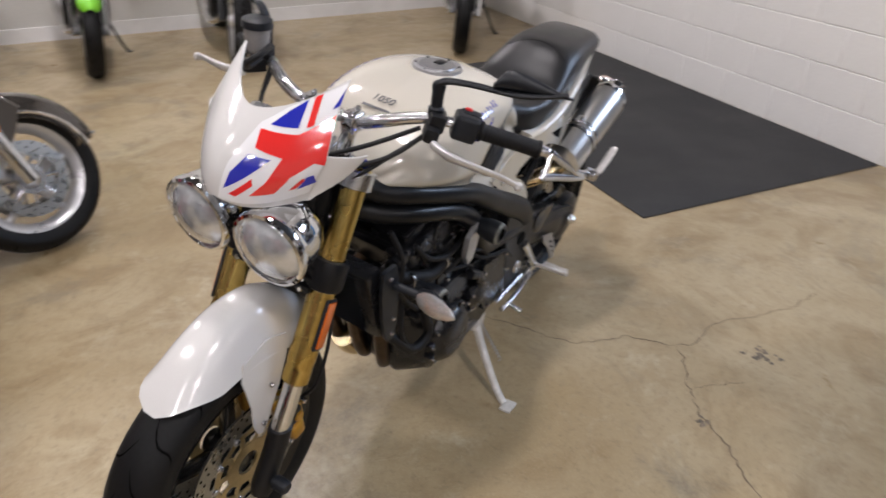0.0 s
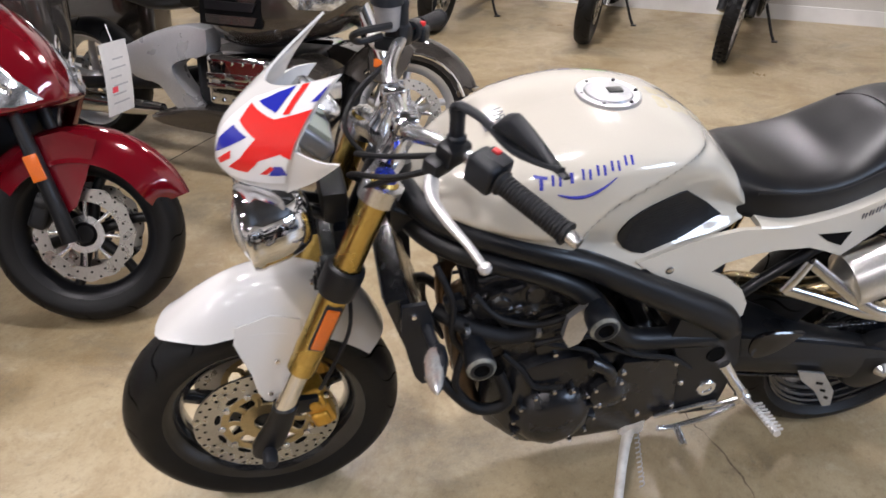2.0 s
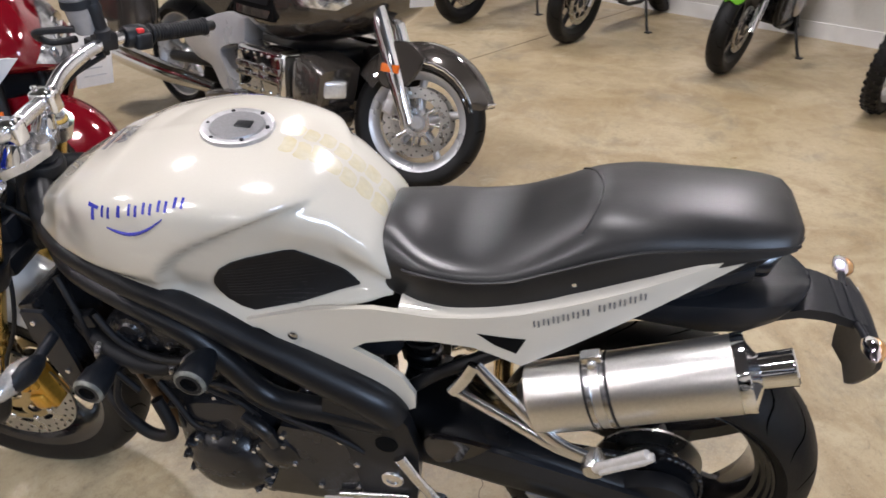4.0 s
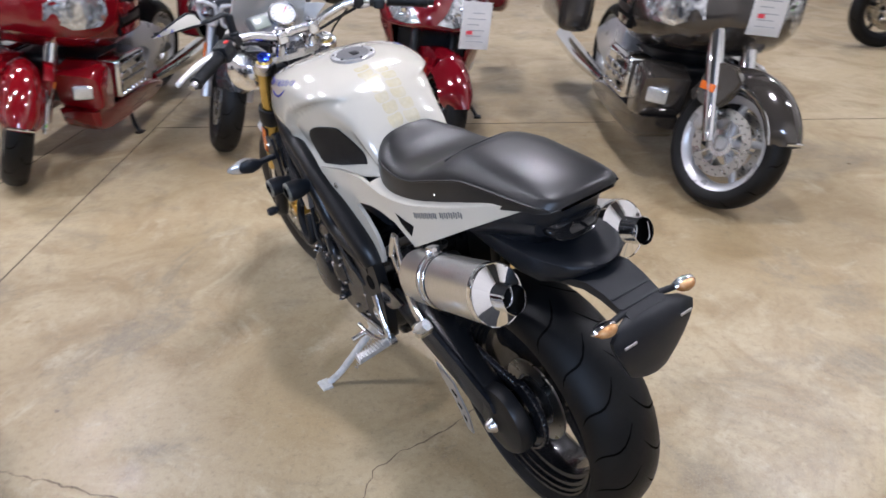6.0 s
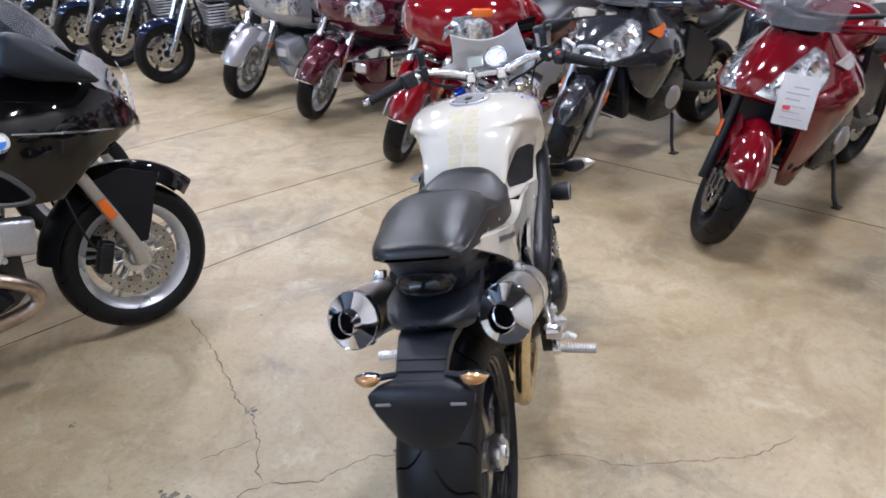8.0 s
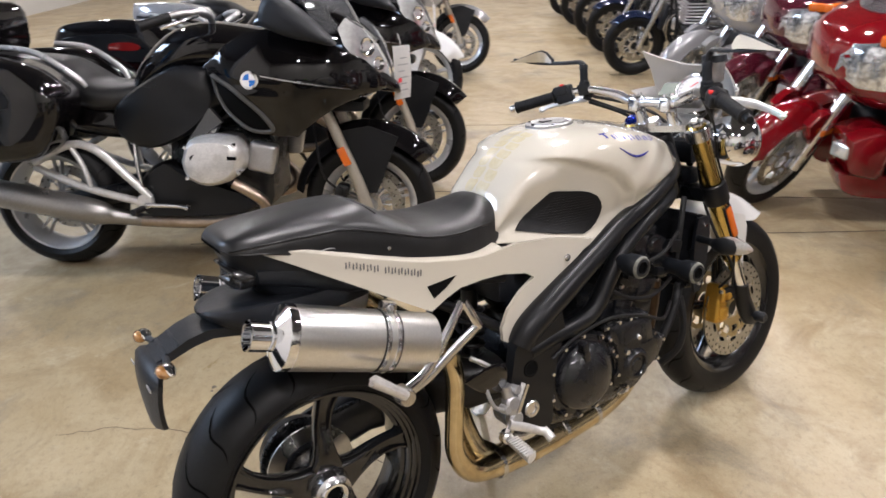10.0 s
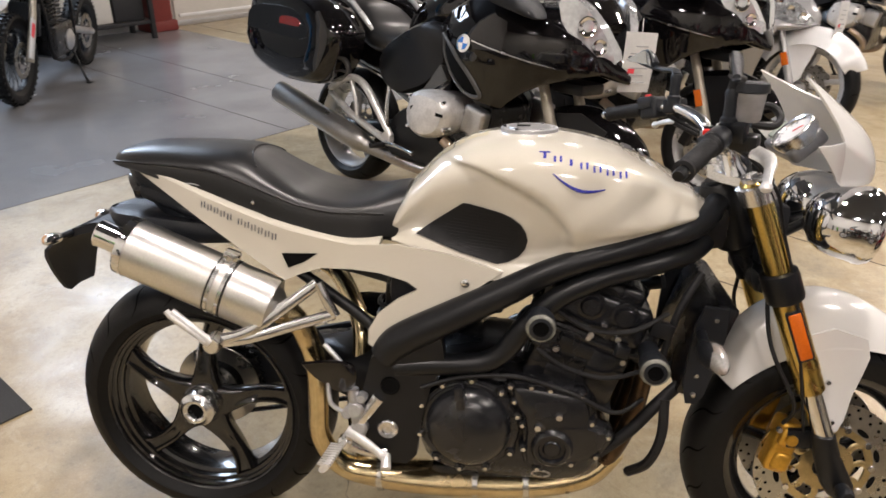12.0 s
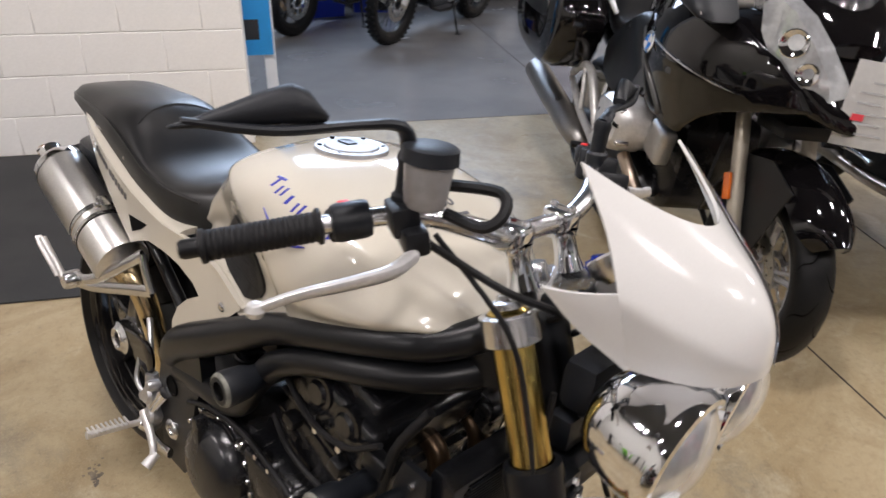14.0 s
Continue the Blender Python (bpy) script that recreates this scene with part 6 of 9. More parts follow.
# right side covers
bm = bmesh.new()
CC = Vector((-0.036, -0.175, 0.415))
lathe(bm, [(0, 0.066), (0.020, 0.0655), (0.040, 0.063), (0.058, 0.058), (0.073, 0.051), (0.084, 0.041), (0.091, 0.030), (0.093, 0.018), (0.108, 0.015), (0.112, 0.010), (0.113, -0.05)], CC, (0, -1, 0), 48)
clutch = part("clutch_cover", bm, BLACKMETAL, engine, "round black clutch cover")
for a in [radians(v) for v in (18, 52, 88, 122, 158, 196, 232, 262, 292, 328)]:
    bm = bmesh.new()
    o = CC + Vector((math.cos(a) * 0.110, -0.006, math.sin(a) * 0.110))
    lathe(bm, [(0, 0.014), (0.009, 0.014), (0.012, 0.010), (0.013, -0.03)], o, (0, -1, 0), 12)
    part("cover_lug", bm, BLACKMETAL, clutch)
    bm = bmesh.new()
    bolts(bm, [o + Vector((0, -0.013, 0))], 0.0058, 0.007, (0, -1, 0))
    part("cover_bolt", bm, ALLOY, clutch)
bm = bmesh.new()
tube(bm, [CC + Vector((math.cos(radians(a)) * 0.102, -0.016, math.sin(radians(a)) * 0.102)) for a in range(60, 160, 10)], 0.004, 8)
box(bm, CC + Vector((-0.018, -0.046, 0.082)), (0.020, 0.024, 0.056), 0.005, Matrix.Rotation(-0.15, 3, 'Y'), 2)
part("cover_rib", bm, BLACKMETAL, clutch)
bm = bmesh.new()
puffed(bm, [(0.044, 0.530), (0.070, 0.532), (0.131, 0.526), (0.205, 0.515), (0.226, 0.480), (0.232, 0.440), (0.268, 0.428), (0.274, 0.405), (0.250, 0.365), (0.197, 0.336), (0.112, 0.318), (0.086, 0.338), (0.082, 0.400), (0.074, 0.450), (0.050, 0.490)], ((0.150, 1.0), (0.182, 1.0), (0.187, 0.97), (0.188, 0.91), (0.199, 0.86), (0.203, 0.78)), -1)
lathe(bm, [(0, 0.012), (0.016, 0.012), (0.020, 0.008), (0.027, 0.008), (0.030, 0.015), (0.037, 0.015), (0.044, 0.008), (0.049, -0.01)], (0.146, -0.200, 0.384), (0, -1, 0), 32)
ign = part("side_cover", bm, BLACKMETAL, engine)
for x, z in ((0.050, 0.520), (0.060, 0.484), (0.080, 0.430), (0.086, 0.372), (0.094, 0.522), (0.134, 0.519), (0.199, 0.508), (0.226, 0.448), (0.263, 0.418), (0.240, 0.368), (0.190, 0.344), (0.118, 0.325)):
    bm = bmesh.new()
    lathe(bm, [(0, 0.010), (0.008, 0.010), (0.011, 0.006), (0.012, -0.03)], (x, -0.186, z), (0, -1, 0), 12)
    part("cover_lug", bm, BLACKMETAL, ign)
    bm = bmesh.new()
    bolts(bm, [(x, -0.195, z)], 0.0058, 0.007, (0, -1, 0))
    part("cover_bolt", bm, ALLOY, ign)
bm = bmesh.new()
bolts(bm, [(0.156, -0.204, 0.462), (0.113, -0.204, 0.432), (0.012, -0.165, 0.570), (0.209, -0.160, 0.638), (-0.118, -0.185, 0.534)], 0.0085, 0.007, (0, -1, 0))
part("cover_bolt", bm, ALLOY, engine)
bm = bmesh.new()
tube(bm, [(0.128 + 0.020 * math.cos(a), -0.176 , 0.298 + 0.0075 * math.sin(a)) for a in [2 * math.pi * k / 20 for k in range(21)]], 0.0022, 6)
part("oil_sight_rim", bm, ALLOY, engine, "bright oil sight rim")
# left side covers
bm = bmesh.new()
GC = Vector((0.138, 0.185, 0.348))
lathe(bm, [(0, 0.032), (0.050, 0.030), (0.070, 0.022), (0.084, 0.008), (0.092, -0.008), (0.094, -0.03)], GC, (0, 1, 0), 40)
alt = part("generator_cover", bm, BLACKMETAL, engine, "black generator cover with raised lugs")
for k in range(11):
    bm = bmesh.new()
    a = radians(-20 + k * 26)
    d = Vector((math.cos(a), 0, math.sin(a)))
    box(bm, GC + d * 0.088 + Vector((0, -0.002, 0)), (0.026, 0.026, 0.014), 0.006, Matrix.Rotation(-a, 3, 'Y'), 3)
    part("cover_lug", bm, BLACKMETAL, alt)
    bm = bmesh.new()
    bolts(bm, [GC + d * 0.095 + Vector((0, 0.011, 0))], 0.005, 0.005, (0, 1, 0))
    part("lug_bolt", bm, ALLOY, alt)
bm = bmesh.new()
panel(bm, [(-0.125, 0.495), (0.0, 0.505), (0.02, 0.46), (-0.02, 0.36), (-0.05, 0.315), (-0.145, 0.32), (-0.155, 0.42)], lambda x, z: 0.196, 0.040, 0.05)
part("sprocket_cover", bm, BLACKMETAL, engine)
bm = bmesh.new()
lathe(bm, [(0, 0.05), (0.022, 0.05), (0.026, 0.044), (0.026, 0.0)], (0.10, 0.095, 0.205), (0.1, 0.3, -1), 18)
box(bm, (0.02, 0, 0.215), (0.30, 0.20, 0.05), 0.02)
part("sump", bm, BLACKMETAL, engine)
# hoses, throttle bodies and wires
for k, (pts, r, mat) in enumerate((
        (((0.40, 0.13, 0.66), (0.33, 0.165, 0.63), (0.25, 0.175, 0.605), (0.19, 0.165, 0.61)), 0.017, GRIP),
        (((0.42, 0.12, 0.53), (0.37, 0.165, 0.46), (0.31, 0.18, 0.40), (0.25, 0.185, 0.42), (0.27, 0.17, 0.50)), 0.013, GRIP),
        (((0.42, -0.12, 0.53), (0.365, -0.155, 0.49), (0.31, -0.165, 0.42), (0.25, -0.165, 0.36)), 0.013, GRIP),
        (((0.33, 0.165, 0.72), (0.28, 0.18, 0.665), (0.19, 0.185, 0.64), (0.10, 0.175, 0.66)), 0.007, GRIP),
        (((0.33, -0.165, 0.50), (0.27, -0.19, 0.475), (0.17, -0.20, 0.52), (0.06, -0.198, 0.545), (-0.06, -0.196, 0.53), (-0.14, -0.20, 0.50)), 0.005, GRIP),
        (((0.42, -0.135, 0.78), (0.38, -0.155, 0.70), (0.36, -0.155, 0.60)), 0.008, GRIP),
        (((0.40, 0.14, 0.78), (0.37, 0.16, 0.70), (0.365, 0.16, 0.60), (0.30, 0.17, 0.52)), 0.007, GRIP),
        (((-0.02, 0.19, 0.52), (0.04, 0.195, 0.58), (0.12, 0.19, 0.60), (0.20, 0.18, 0.58)), 0.006, GRIP))):
    bm = bmesh.new()
    tube(bm, pts, r, 10, 6)
    part("hose", bm, mat, bike)
bm = bmesh.new()
for s in (1, -1):
    for x, z in ((0.20, 0.61), (0.345, 0.63)):
        lathe(bm, [(0.018, -0.006), (0.0205, -0.005), (0.0205, 0.005), (0.018, 0.006)], (x, 0.168, z), (1, 0.1, 0.1), 14)
part("hose_clip", bm, ALLOY, bike)
# starter, water pump, breather, sensors and seam bolts
bm = bmesh.new()
lathe(bm, [(0, 0.070), (0.022, 0.070), (0.030, 0.062), (0.030, -0.06), (0, -0.06)], (-0.055, 0.09, 0.545), (0, 1, 0), 22)
part("starter_motor", bm, BLACKMETAL, engine)
bm = bmesh.new()
lathe(bm, [(0, 0.030), (0.018, 0.030), (0.030, 0.022), (0.044, 0.018), (0.046, 0.0)], (0.020, 0.182, 0.415), (0, 1, 0), 26)
tube(bm, [(0.020, 0.195, 0.45), (0.035, 0.198, 0.49), (0.075, 0.190, 0.515)], 0.015, 12, 4)
pump = part("water_pump", bm, BLACKMETAL, engine)
bm = bmesh.new()
bolts(bm, [(0.020 + math.cos(a) * 0.040, 0.199, 0.415 + math.sin(a) * 0.040) for a in [0.5 + 2 * math.pi * k / 4 for k in range(4)]], 0.0055, 0.006, (0, 1, 0))
part("cover_bolt", bm, ALLOY, pump)
bm = bmesh.new()
bolts(bm, [(-0.118 + 0.013 * k, 0.197, 0.487 - 0.001 * k) for k in (0, 9)] + [(-0.14, 0.197, 0.345), (-0.06, 0.197, 0.33), (-0.145, 0.197, 0.42)], 0.0065, 0.006, (0, 1, 0))
part("cover_bolt", bm, ALLOY, engine)
for y in (0.095, 0.0, -0.095):
    bm = bmesh.new()
    tube(bm, [(0.16, y, 0.735), (0.10, y, 0.750), (0.05, y, 0.765)], [0.030, 0.026, 0.030], 16, 3)
    part("throttle_body", bm, DULLALLOY, bike)
for pts, r in ((((0.26, 0.158, 0.54), (0.22, 0.176, 0.50), (0.19, 0.186, 0.455), (0.13, 0.192, 0.450)), 0.006),
               (((0.05, 0.178, 0.50), (0.08, 0.185, 0.545), (0.16, 0.172, 0.565), (0.24, 0.166, 0.60), (0.30, 0.165, 0.68)), 0.005),
               (((-0.16, 0.196, 0.46), (-0.10, 0.203, 0.51), (-0.03, 0.196, 0.525), (0.05, 0.186, 0.56), (0.10, 0.178, 0.62)), 0.006),
               (((0.34, 0.15, 0.56), (0.36, 0.17, 0.48), (0.33, 0.175, 0.42)), 0.008),
               (((0.10, -0.168, 0.60), (0.16, -0.176, 0.565), (0.25, -0.172, 0.545), (0.33, -0.165, 0.57)), 0.005),
               (((0.12, -0.165, 0.70), (0.20, -0.172, 0.655), (0.29, -0.170, 0.655), (0.36, -0.165, 0.70)), 0.005),
               (((0.375, -0.160, 0.50), (0.375, -0.175, 0.42), (0.355, -0.172, 0.35), (0.32, -0.14, 0.30)), 0.011)):
    bm = bmesh.new()
    tube(bm, pts, r, 8, 6)
    part("engine_lead", bm, GRIP, bike)
for x, y, z, w, h in ((0.105, 0.172, 0.585, 0.030, 0.022), (0.285, 0.164, 0.590, 0.034, 0.026), (0.365, 0.150, 0.690, 0.040, 0.032), (0.16, -0.172, 0.628, 0.030, 0.020), (0.275, -0.168, 0.608, 0.028, 0.026), (0.350, -0.158, 0.660, 0.045, 0.035)):
    bm = bmesh.new()
    box(bm, (x, y, z), (w, 0.024, h), 0.006, Matrix.Rotation(0.25, 3, 'Y'), 2)
    part("sensor_plug", bm, SATIN, bike)
bm = bmesh.new()
bolts(bm, [(0.10 + 0.052 * k, 0.158, 0.655 + 0.012 * (k % 2)) for k in range(4)] + [(0.145, 0.158, 0.52), (0.255, 0.158, 0.585)], 0.0065, 0.008, (0, 1, 0))
part("head_bolt", bm, ALLOY, head)
# small brackets, silver, at the head
for s in (1,):
    bm = bmesh.new()
    panel(bm, [(0.108, 0.640), (0.102, 0.690), (0.118, 0.706), (0.152, 0.672), (0.158, 0.622), (0.142, 0.592), (0.120, 0.602)], lambda x, z: s * 0.212, 0.014, 0.05)
    part("engine_bracket", bm, DULLALLOY, bike, "cast alloy engine bracket")
# crash bobbins
for s in (1, -1):
    for x, z, y0, y1 in ((0.102, 0.690, 0.19, 0.272), (0.330, 0.608, 0.165, 0.258)):
        bm = bmesh.new()
        lathe(bm, [(0, y1 - 0.008), (0.014, y1 - 0.008), (0.016, y1), (0.026, y1 - 0.002), (0.030, y1 - 0.012), (0.028, y1 - 0.045), (0.022, y1 - 0.060), (0.020, y0 - 0.05)], (x, 0, z), (0, s, 0), 24)
        bob = part("crash_bobbin", bm, PLASTIC, bike, "black nylon crash bobbin")
        bm = bmesh.new()
        lathe(bm, [(0.0232, y1 - 0.0002), (0.0250, y1 - 0.0006), (0.0268, y1 - 0.0016), (0.0292, y1 - 0.006)], (x, 0, z), (0, s, 0), 24)
        part("worn_ring", bm, WORNNYLON, bob)
        bm = bmesh.new()
        lathe(bm, [(0, y1 - 0.0075), (0.0138, y1 - 0.0075), (0.0158, y1 - 0.0005)], (x, 0, z), (0, s, 0), 20)
        part("bobbin_bore", bm, HOLE, bob)
# radiator with side shrouds
bm = bmesh.new()
box(bm, (0.447, 0, 0.615), (0.045, 0.32, 0.215), 0.008, Matrix.Rotation(radians(17), 3, 'Y'))
rad = part("radiator", bm, BLACKMETAL, bike, "black finned radiator")
bm = bmesh.new()
for k in range(19):
    z = -0.090 + k * 0.010
    box(bm, (0.447 + 0.0245 + z * 0.305, 0, 0.608 + z), (0.004, 0.25, 0.003), 0.0)
part("radiator_fin", bm, PLASTIC, rad)
for s in (1, -1):
    bm = bmesh.new()
    panel(bm, [(0.425, 0.725), (0.470, 0.722), (0.472, 0.66), (0.460, 0.590), (0.446, 0.530), (0.432, 0.508), (0.412, 0.508), (0.402, 0.550), (0.405, 0.61), (0.410, 0.68)], lambda x, z: s * (0.183 + 0.02 * (0.6 - z) ** 2), 0.010, 0.05)
    part("radiator_shroud", bm, PLASTIC, rad)
    bm = bmesh.new()
    bolts(bm, [(0.448, s * 0.185, 0.700), (0.425, s * 0.185, 0.575), (0.424, s * 0.185, 0.530)], 0.006, 0.005, (0, s, 0))
    part("shroud_bolt", bm, ALLOY, rad)
    bm = bmesh.new()
    tube(bm, [(0.425, s * 0.17, 0.667), (0.416, s * 0.246, 0.667)], 0.011, 10)
    sgn = part("front_signal", bm, PLASTIC, bike, "clear front turn signal on a black stalk")
    bm = bmesh.new()
    loft(bm, [oval(s * y, x, 0.667, rx, rz, 16, 2.2, axis="y") for y, x, rx, rz in ((0.232, 0.412, 0.006, 0.006), (0.246, 0.412, 0.013, 0.018), (0.275, 0.414, 0.015, 0.025), (0.300, 0.419, 0.012, 0.020), (0.318, 0.424, 0.007, 0.010), (0.326, 0.427, 0.003, 0.003))])
    part("signal_body", bm, PLASTIC, sgn)
    bm = bmesh.new()
    loft(bm, [oval(s * y, x, 0.667, rx, rz, 16, 2.2, axis="y") for y, x, rx, rz in ((0.244, 0.424, 0.006, 0.010), (0.256, 0.424, 0.016, 0.020), (0.280, 0.427, 0.019, 0.026), (0.305, 0.429, 0.018, 0.023), (0.332, 0.431, 0.011, 0.014), (0.346, 0.432, 0.003, 0.004))])
    part("signal_lens", bm, SMOKELENS, sgn, "clear lens with an orange bulb")

# Rear wheel on a single-sided arm.
rw = part("rear_wheel", lathe(bmesh.new(), [(0, 0.07), (0.05, 0.07), (0.06, 0.05), (0.064, -0.02), (0.063, -0.046), (0.058, -0.060), (0.050, -0.069), (0.040, -0.074), (0.030, -0.075)], RAX, (0, 1, 0), 40), WHEELBLACK, bike)
part("tyre", tyre(bmesh.new(), RAX, 0.327, 0.190, 0.236, 72), RUBBER, rw)
part("tread_groove", grooves(bmesh.new(), RAX, 0.327, 0.190, 19, 1), GROOVE, rw)
bm = bmesh.new()
half_rim = ((0.243, 0.076), (0.239, 0.080), (0.235, 0.077), (0.233, 0.070), (0.227, 0.068), (0.225, 0.058), (0.218, 0.056), (0.2165, 0.040), (0.208, 0.036), (0.205, 0.018))
back_rim = ((0.216, 0.018), (0.220, 0.036), (0.229, 0.042), (0.236, 0.066))
lathe(bm, [(r, -y) for r, y in half_rim] + [(r, y) for r, y in half_rim[::-1]] + [(r, y) for r, y in back_rim[::-1]] + [(r, -y) for r, y in back_rim], RAX, (0, 1, 0), 72, closed=True)
part("rim", bm, WHEELBLACK, rw, "", 25)
for k in range(5):
    bm = bmesh.new()
    rings = []
    for r, w, c, yo, yi in ((0.030, 0.044, 0.0, -0.066, -0.015), (0.055, 0.040, 0.0, -0.067, -0.015), (0.075, 0.031, 0.0005, -0.066, -0.018), (0.100, 0.0250, 0.002, -0.063, -0.020), (0.120, 0.0230, 0.006, -0.060, -0.020), (0.150, 0.0220, 0.010, -0.057, -0.020), (0.180, 0.0225, 0.010, -0.055, -0.018), (0.200, 0.0250, 0.008, -0.054, -0.016), (0.215, 0.0300, 0.006, -0.054, -0.016)):
        a = 2 * math.pi * k / 5 + 0.12 + 0.10 * math.sin(math.pi * (r - 0.03) / 0.185)
        d, e = Vector((math.cos(a), 0, math.sin(a))), Vector((-math.sin(a), 0, math.cos(a)))
        rings.append([RAX + d * r + e * (u * w) + Vector((0, y, 0)) for u, y in ((-0.7, yi), (-0.97, (yi + yo) / 2), (-0.93, yo + 0.006), (-0.75, yo), (-0.55, yo), (-0.38, yo + c), (0.38, yo + c), (0.55, yo), (0.75, yo), (0.93, yo + 0.006), (0.97, (yi + yo) / 2), (0.7, yi))])
    loft(bm, rings)
    part("spoke", bm, WHEELBLACK, rw, "", 50)
bm = bmesh.new()
lathe(bm, [(0.020, -0.010), (0.020, 0.026), (0.024, 0.030), (0.030, 0.030), (0.034, 0.024), (0.044, 0.018), (0.046, 0.004), (0.046, -0.012)], RAX + Vector((0, -0.078, 0)), (0, -1, 0), 30)
nut = part("axle_nut", bm, ALLOY, rw, "large silver rear axle nut")
bm = bmesh.new()
lathe(bm, [(0, 0.012), (0.020, 0.012)], RAX + Vector((0, -0.078, 0)), (0, -1, 0), 20)
part("axle_bore", bm, HOLE, nut)
bm = bmesh.new()
disc(bm, RAX + Vector((0, 0.035, 0)), 0.070, 0.110, 0.005, 48)
part("rear_disc", bm, DISC, rw, "steel rear brake disc")
bm = bmesh.new()
loft(bm, [oval(x, y, z, w, h, 20, 3.5) for x, y, z, w, h in ((-0.20, 0.02, 0.420, 0.125, 0.060), (-0.30, 0.04, 0.418, 0.115, 0.070), (-0.40, 0.085, 0.405, 0.075, 0.070), (-0.52, 0.118, 0.380, 0.040, 0.065), (-0.62, 0.125, 0.350, 0.036, 0.062), (-0.70, 0.122, 0.322, 0.034, 0.060), (-0.76, 0.118, 0.306, 0.030, 0.045), (-0.785, 0.116, 0.30, 0.018, 0.02))])
arm = part("swinging_arm", bm, SATIN, bike, "black single-sided swinging arm", 50)
bm = bmesh.new()
lathe(bm, [(0, 0.034), (0.016, 0.034), (0.018, 0.028), (0.030, 0.022), (0.060, 0.020), (0.086, 0.012), (0.092, 0.0), (0.092, -0.02)], RAX + Vector((0, 0.138, 0)), (0, 1, 0), 36)
part("hub_cover", bm, SATIN, arm)
bm = bmesh.new()
lathe(bm, [(0, 0.048), (0.010, 0.048), (0.013, 0.044), (0.018, 0.036), (0.020, 0.030)], RAX + Vector((0, 0.138, 0)), (0, 1, 0), 18)
part("hub_nut", bm, ALLOY, arm)
bm = bmesh.new()
panel(bm, [(-0.285, 0.50), (-0.42, 0.468), (-0.56, 0.430), (-0.70, 0.388), (-0.715, 0.365), (-0.62, 0.375), (-0.50, 0.405), (-0.30, 0.44)], lambda x, z: 0.166, 0.012, 0.06)
part("chain_guard", bm, PLASTIC, bike)
bm = bmesh.new()
panel(bm, [(-0.47, 0.365), (-0.545, 0.345), (-0.600, 0.270), (-0.612, 0.215), (-0.59, 0.215), (-0.545, 0.28), (-0.49, 0.33)], lambda x, z: 0.172, 0.005, 0.06)
tg = part("toe_guard", bm, DULLALLOY, bike, "slotted alloy chain toe guard")
bm = bmesh.new()
for k in range(3):
    panel(bm, [(-0.535 - k * 0.022, 0.318 - k * 0.030), (-0.556 - k * 0.018, 0.310 - k * 0.030), (-0.556 - k * 0.018, 0.302 - k * 0.030), (-0.535 - k * 0.022, 0.310 - k * 0.030)], lambda x, z: 0.1735, 0.002, 0.06)
part("guard_slot", bm, HOLE, tg)
# chain: single links over the sprocket and along both runs
spr = RAX + Vector((0, 0.088, 0))
bm = bmesh.new()
disc(bm, spr, 0.055, 0.098, 0.007, 84, petal=0.0)
for k in range(42):
    a = 2 * math.pi * k / 42
    box(bm, spr + Vector((math.cos(a) * 0.1, 0, math.sin(a) * 0.1)), (0.010, 0.006, 0.006), 0.0, Matrix.Rotation(-a, 3, 'Y'))
part("sprocket", bm, BLACKMETAL, bike)
path = [Vector((-0.20 - 0.515 * k / 33, 0.088, 0.437 - 0.028 * k / 33)) for k in range(34)] + [spr + Vector((math.sin(-a), 0, math.cos(a))) * 0.102 for a in [math.pi * k / 20 for k in range(1, 20)]] + [Vector((-0.715 + 0.515 * k / 33, 0.088, 0.208 + 0.12 * k / 33)) for k in range(34)]
bm = bmesh.new()
box(bm, (0, 0, 0), (0.019, 0.016, 0.010), 0.003, None, 1)
link = part("chain_link", bm, BLACKMETAL, bike)
for k in range(len(path) - 1):
    p, q = path[k], path[k + 1]
    ob = link if k == 0 else new("chain_link", link.data)
    ob.parent = bike
    d = (q - p).normalized()
    ob.matrix_basis = Matrix.Translation((p + q) / 2) @ Matrix.Rotation(-math.atan2(d.z, d.x), 4, 'Y')
# shock and linkage
bm = bmesh.new()
tube(bm, [(-0.235, 0.0, 0.66), (-0.25, 0.0, 0.36)], 0.022, 14)
shock = part("shock_absorber", bm, SATIN, bike)
bm = bmesh.new()
tube(bm, [(-0.237 - 0.013 * t + 0.033 * math.cos(t * 44), 0.033 * math.sin(t * 44), 0.63 - 0.22 * t) for t in [k / 110 for k in range(111)]], 0.0065, 8)
part("spring", bm, SATIN, shock)
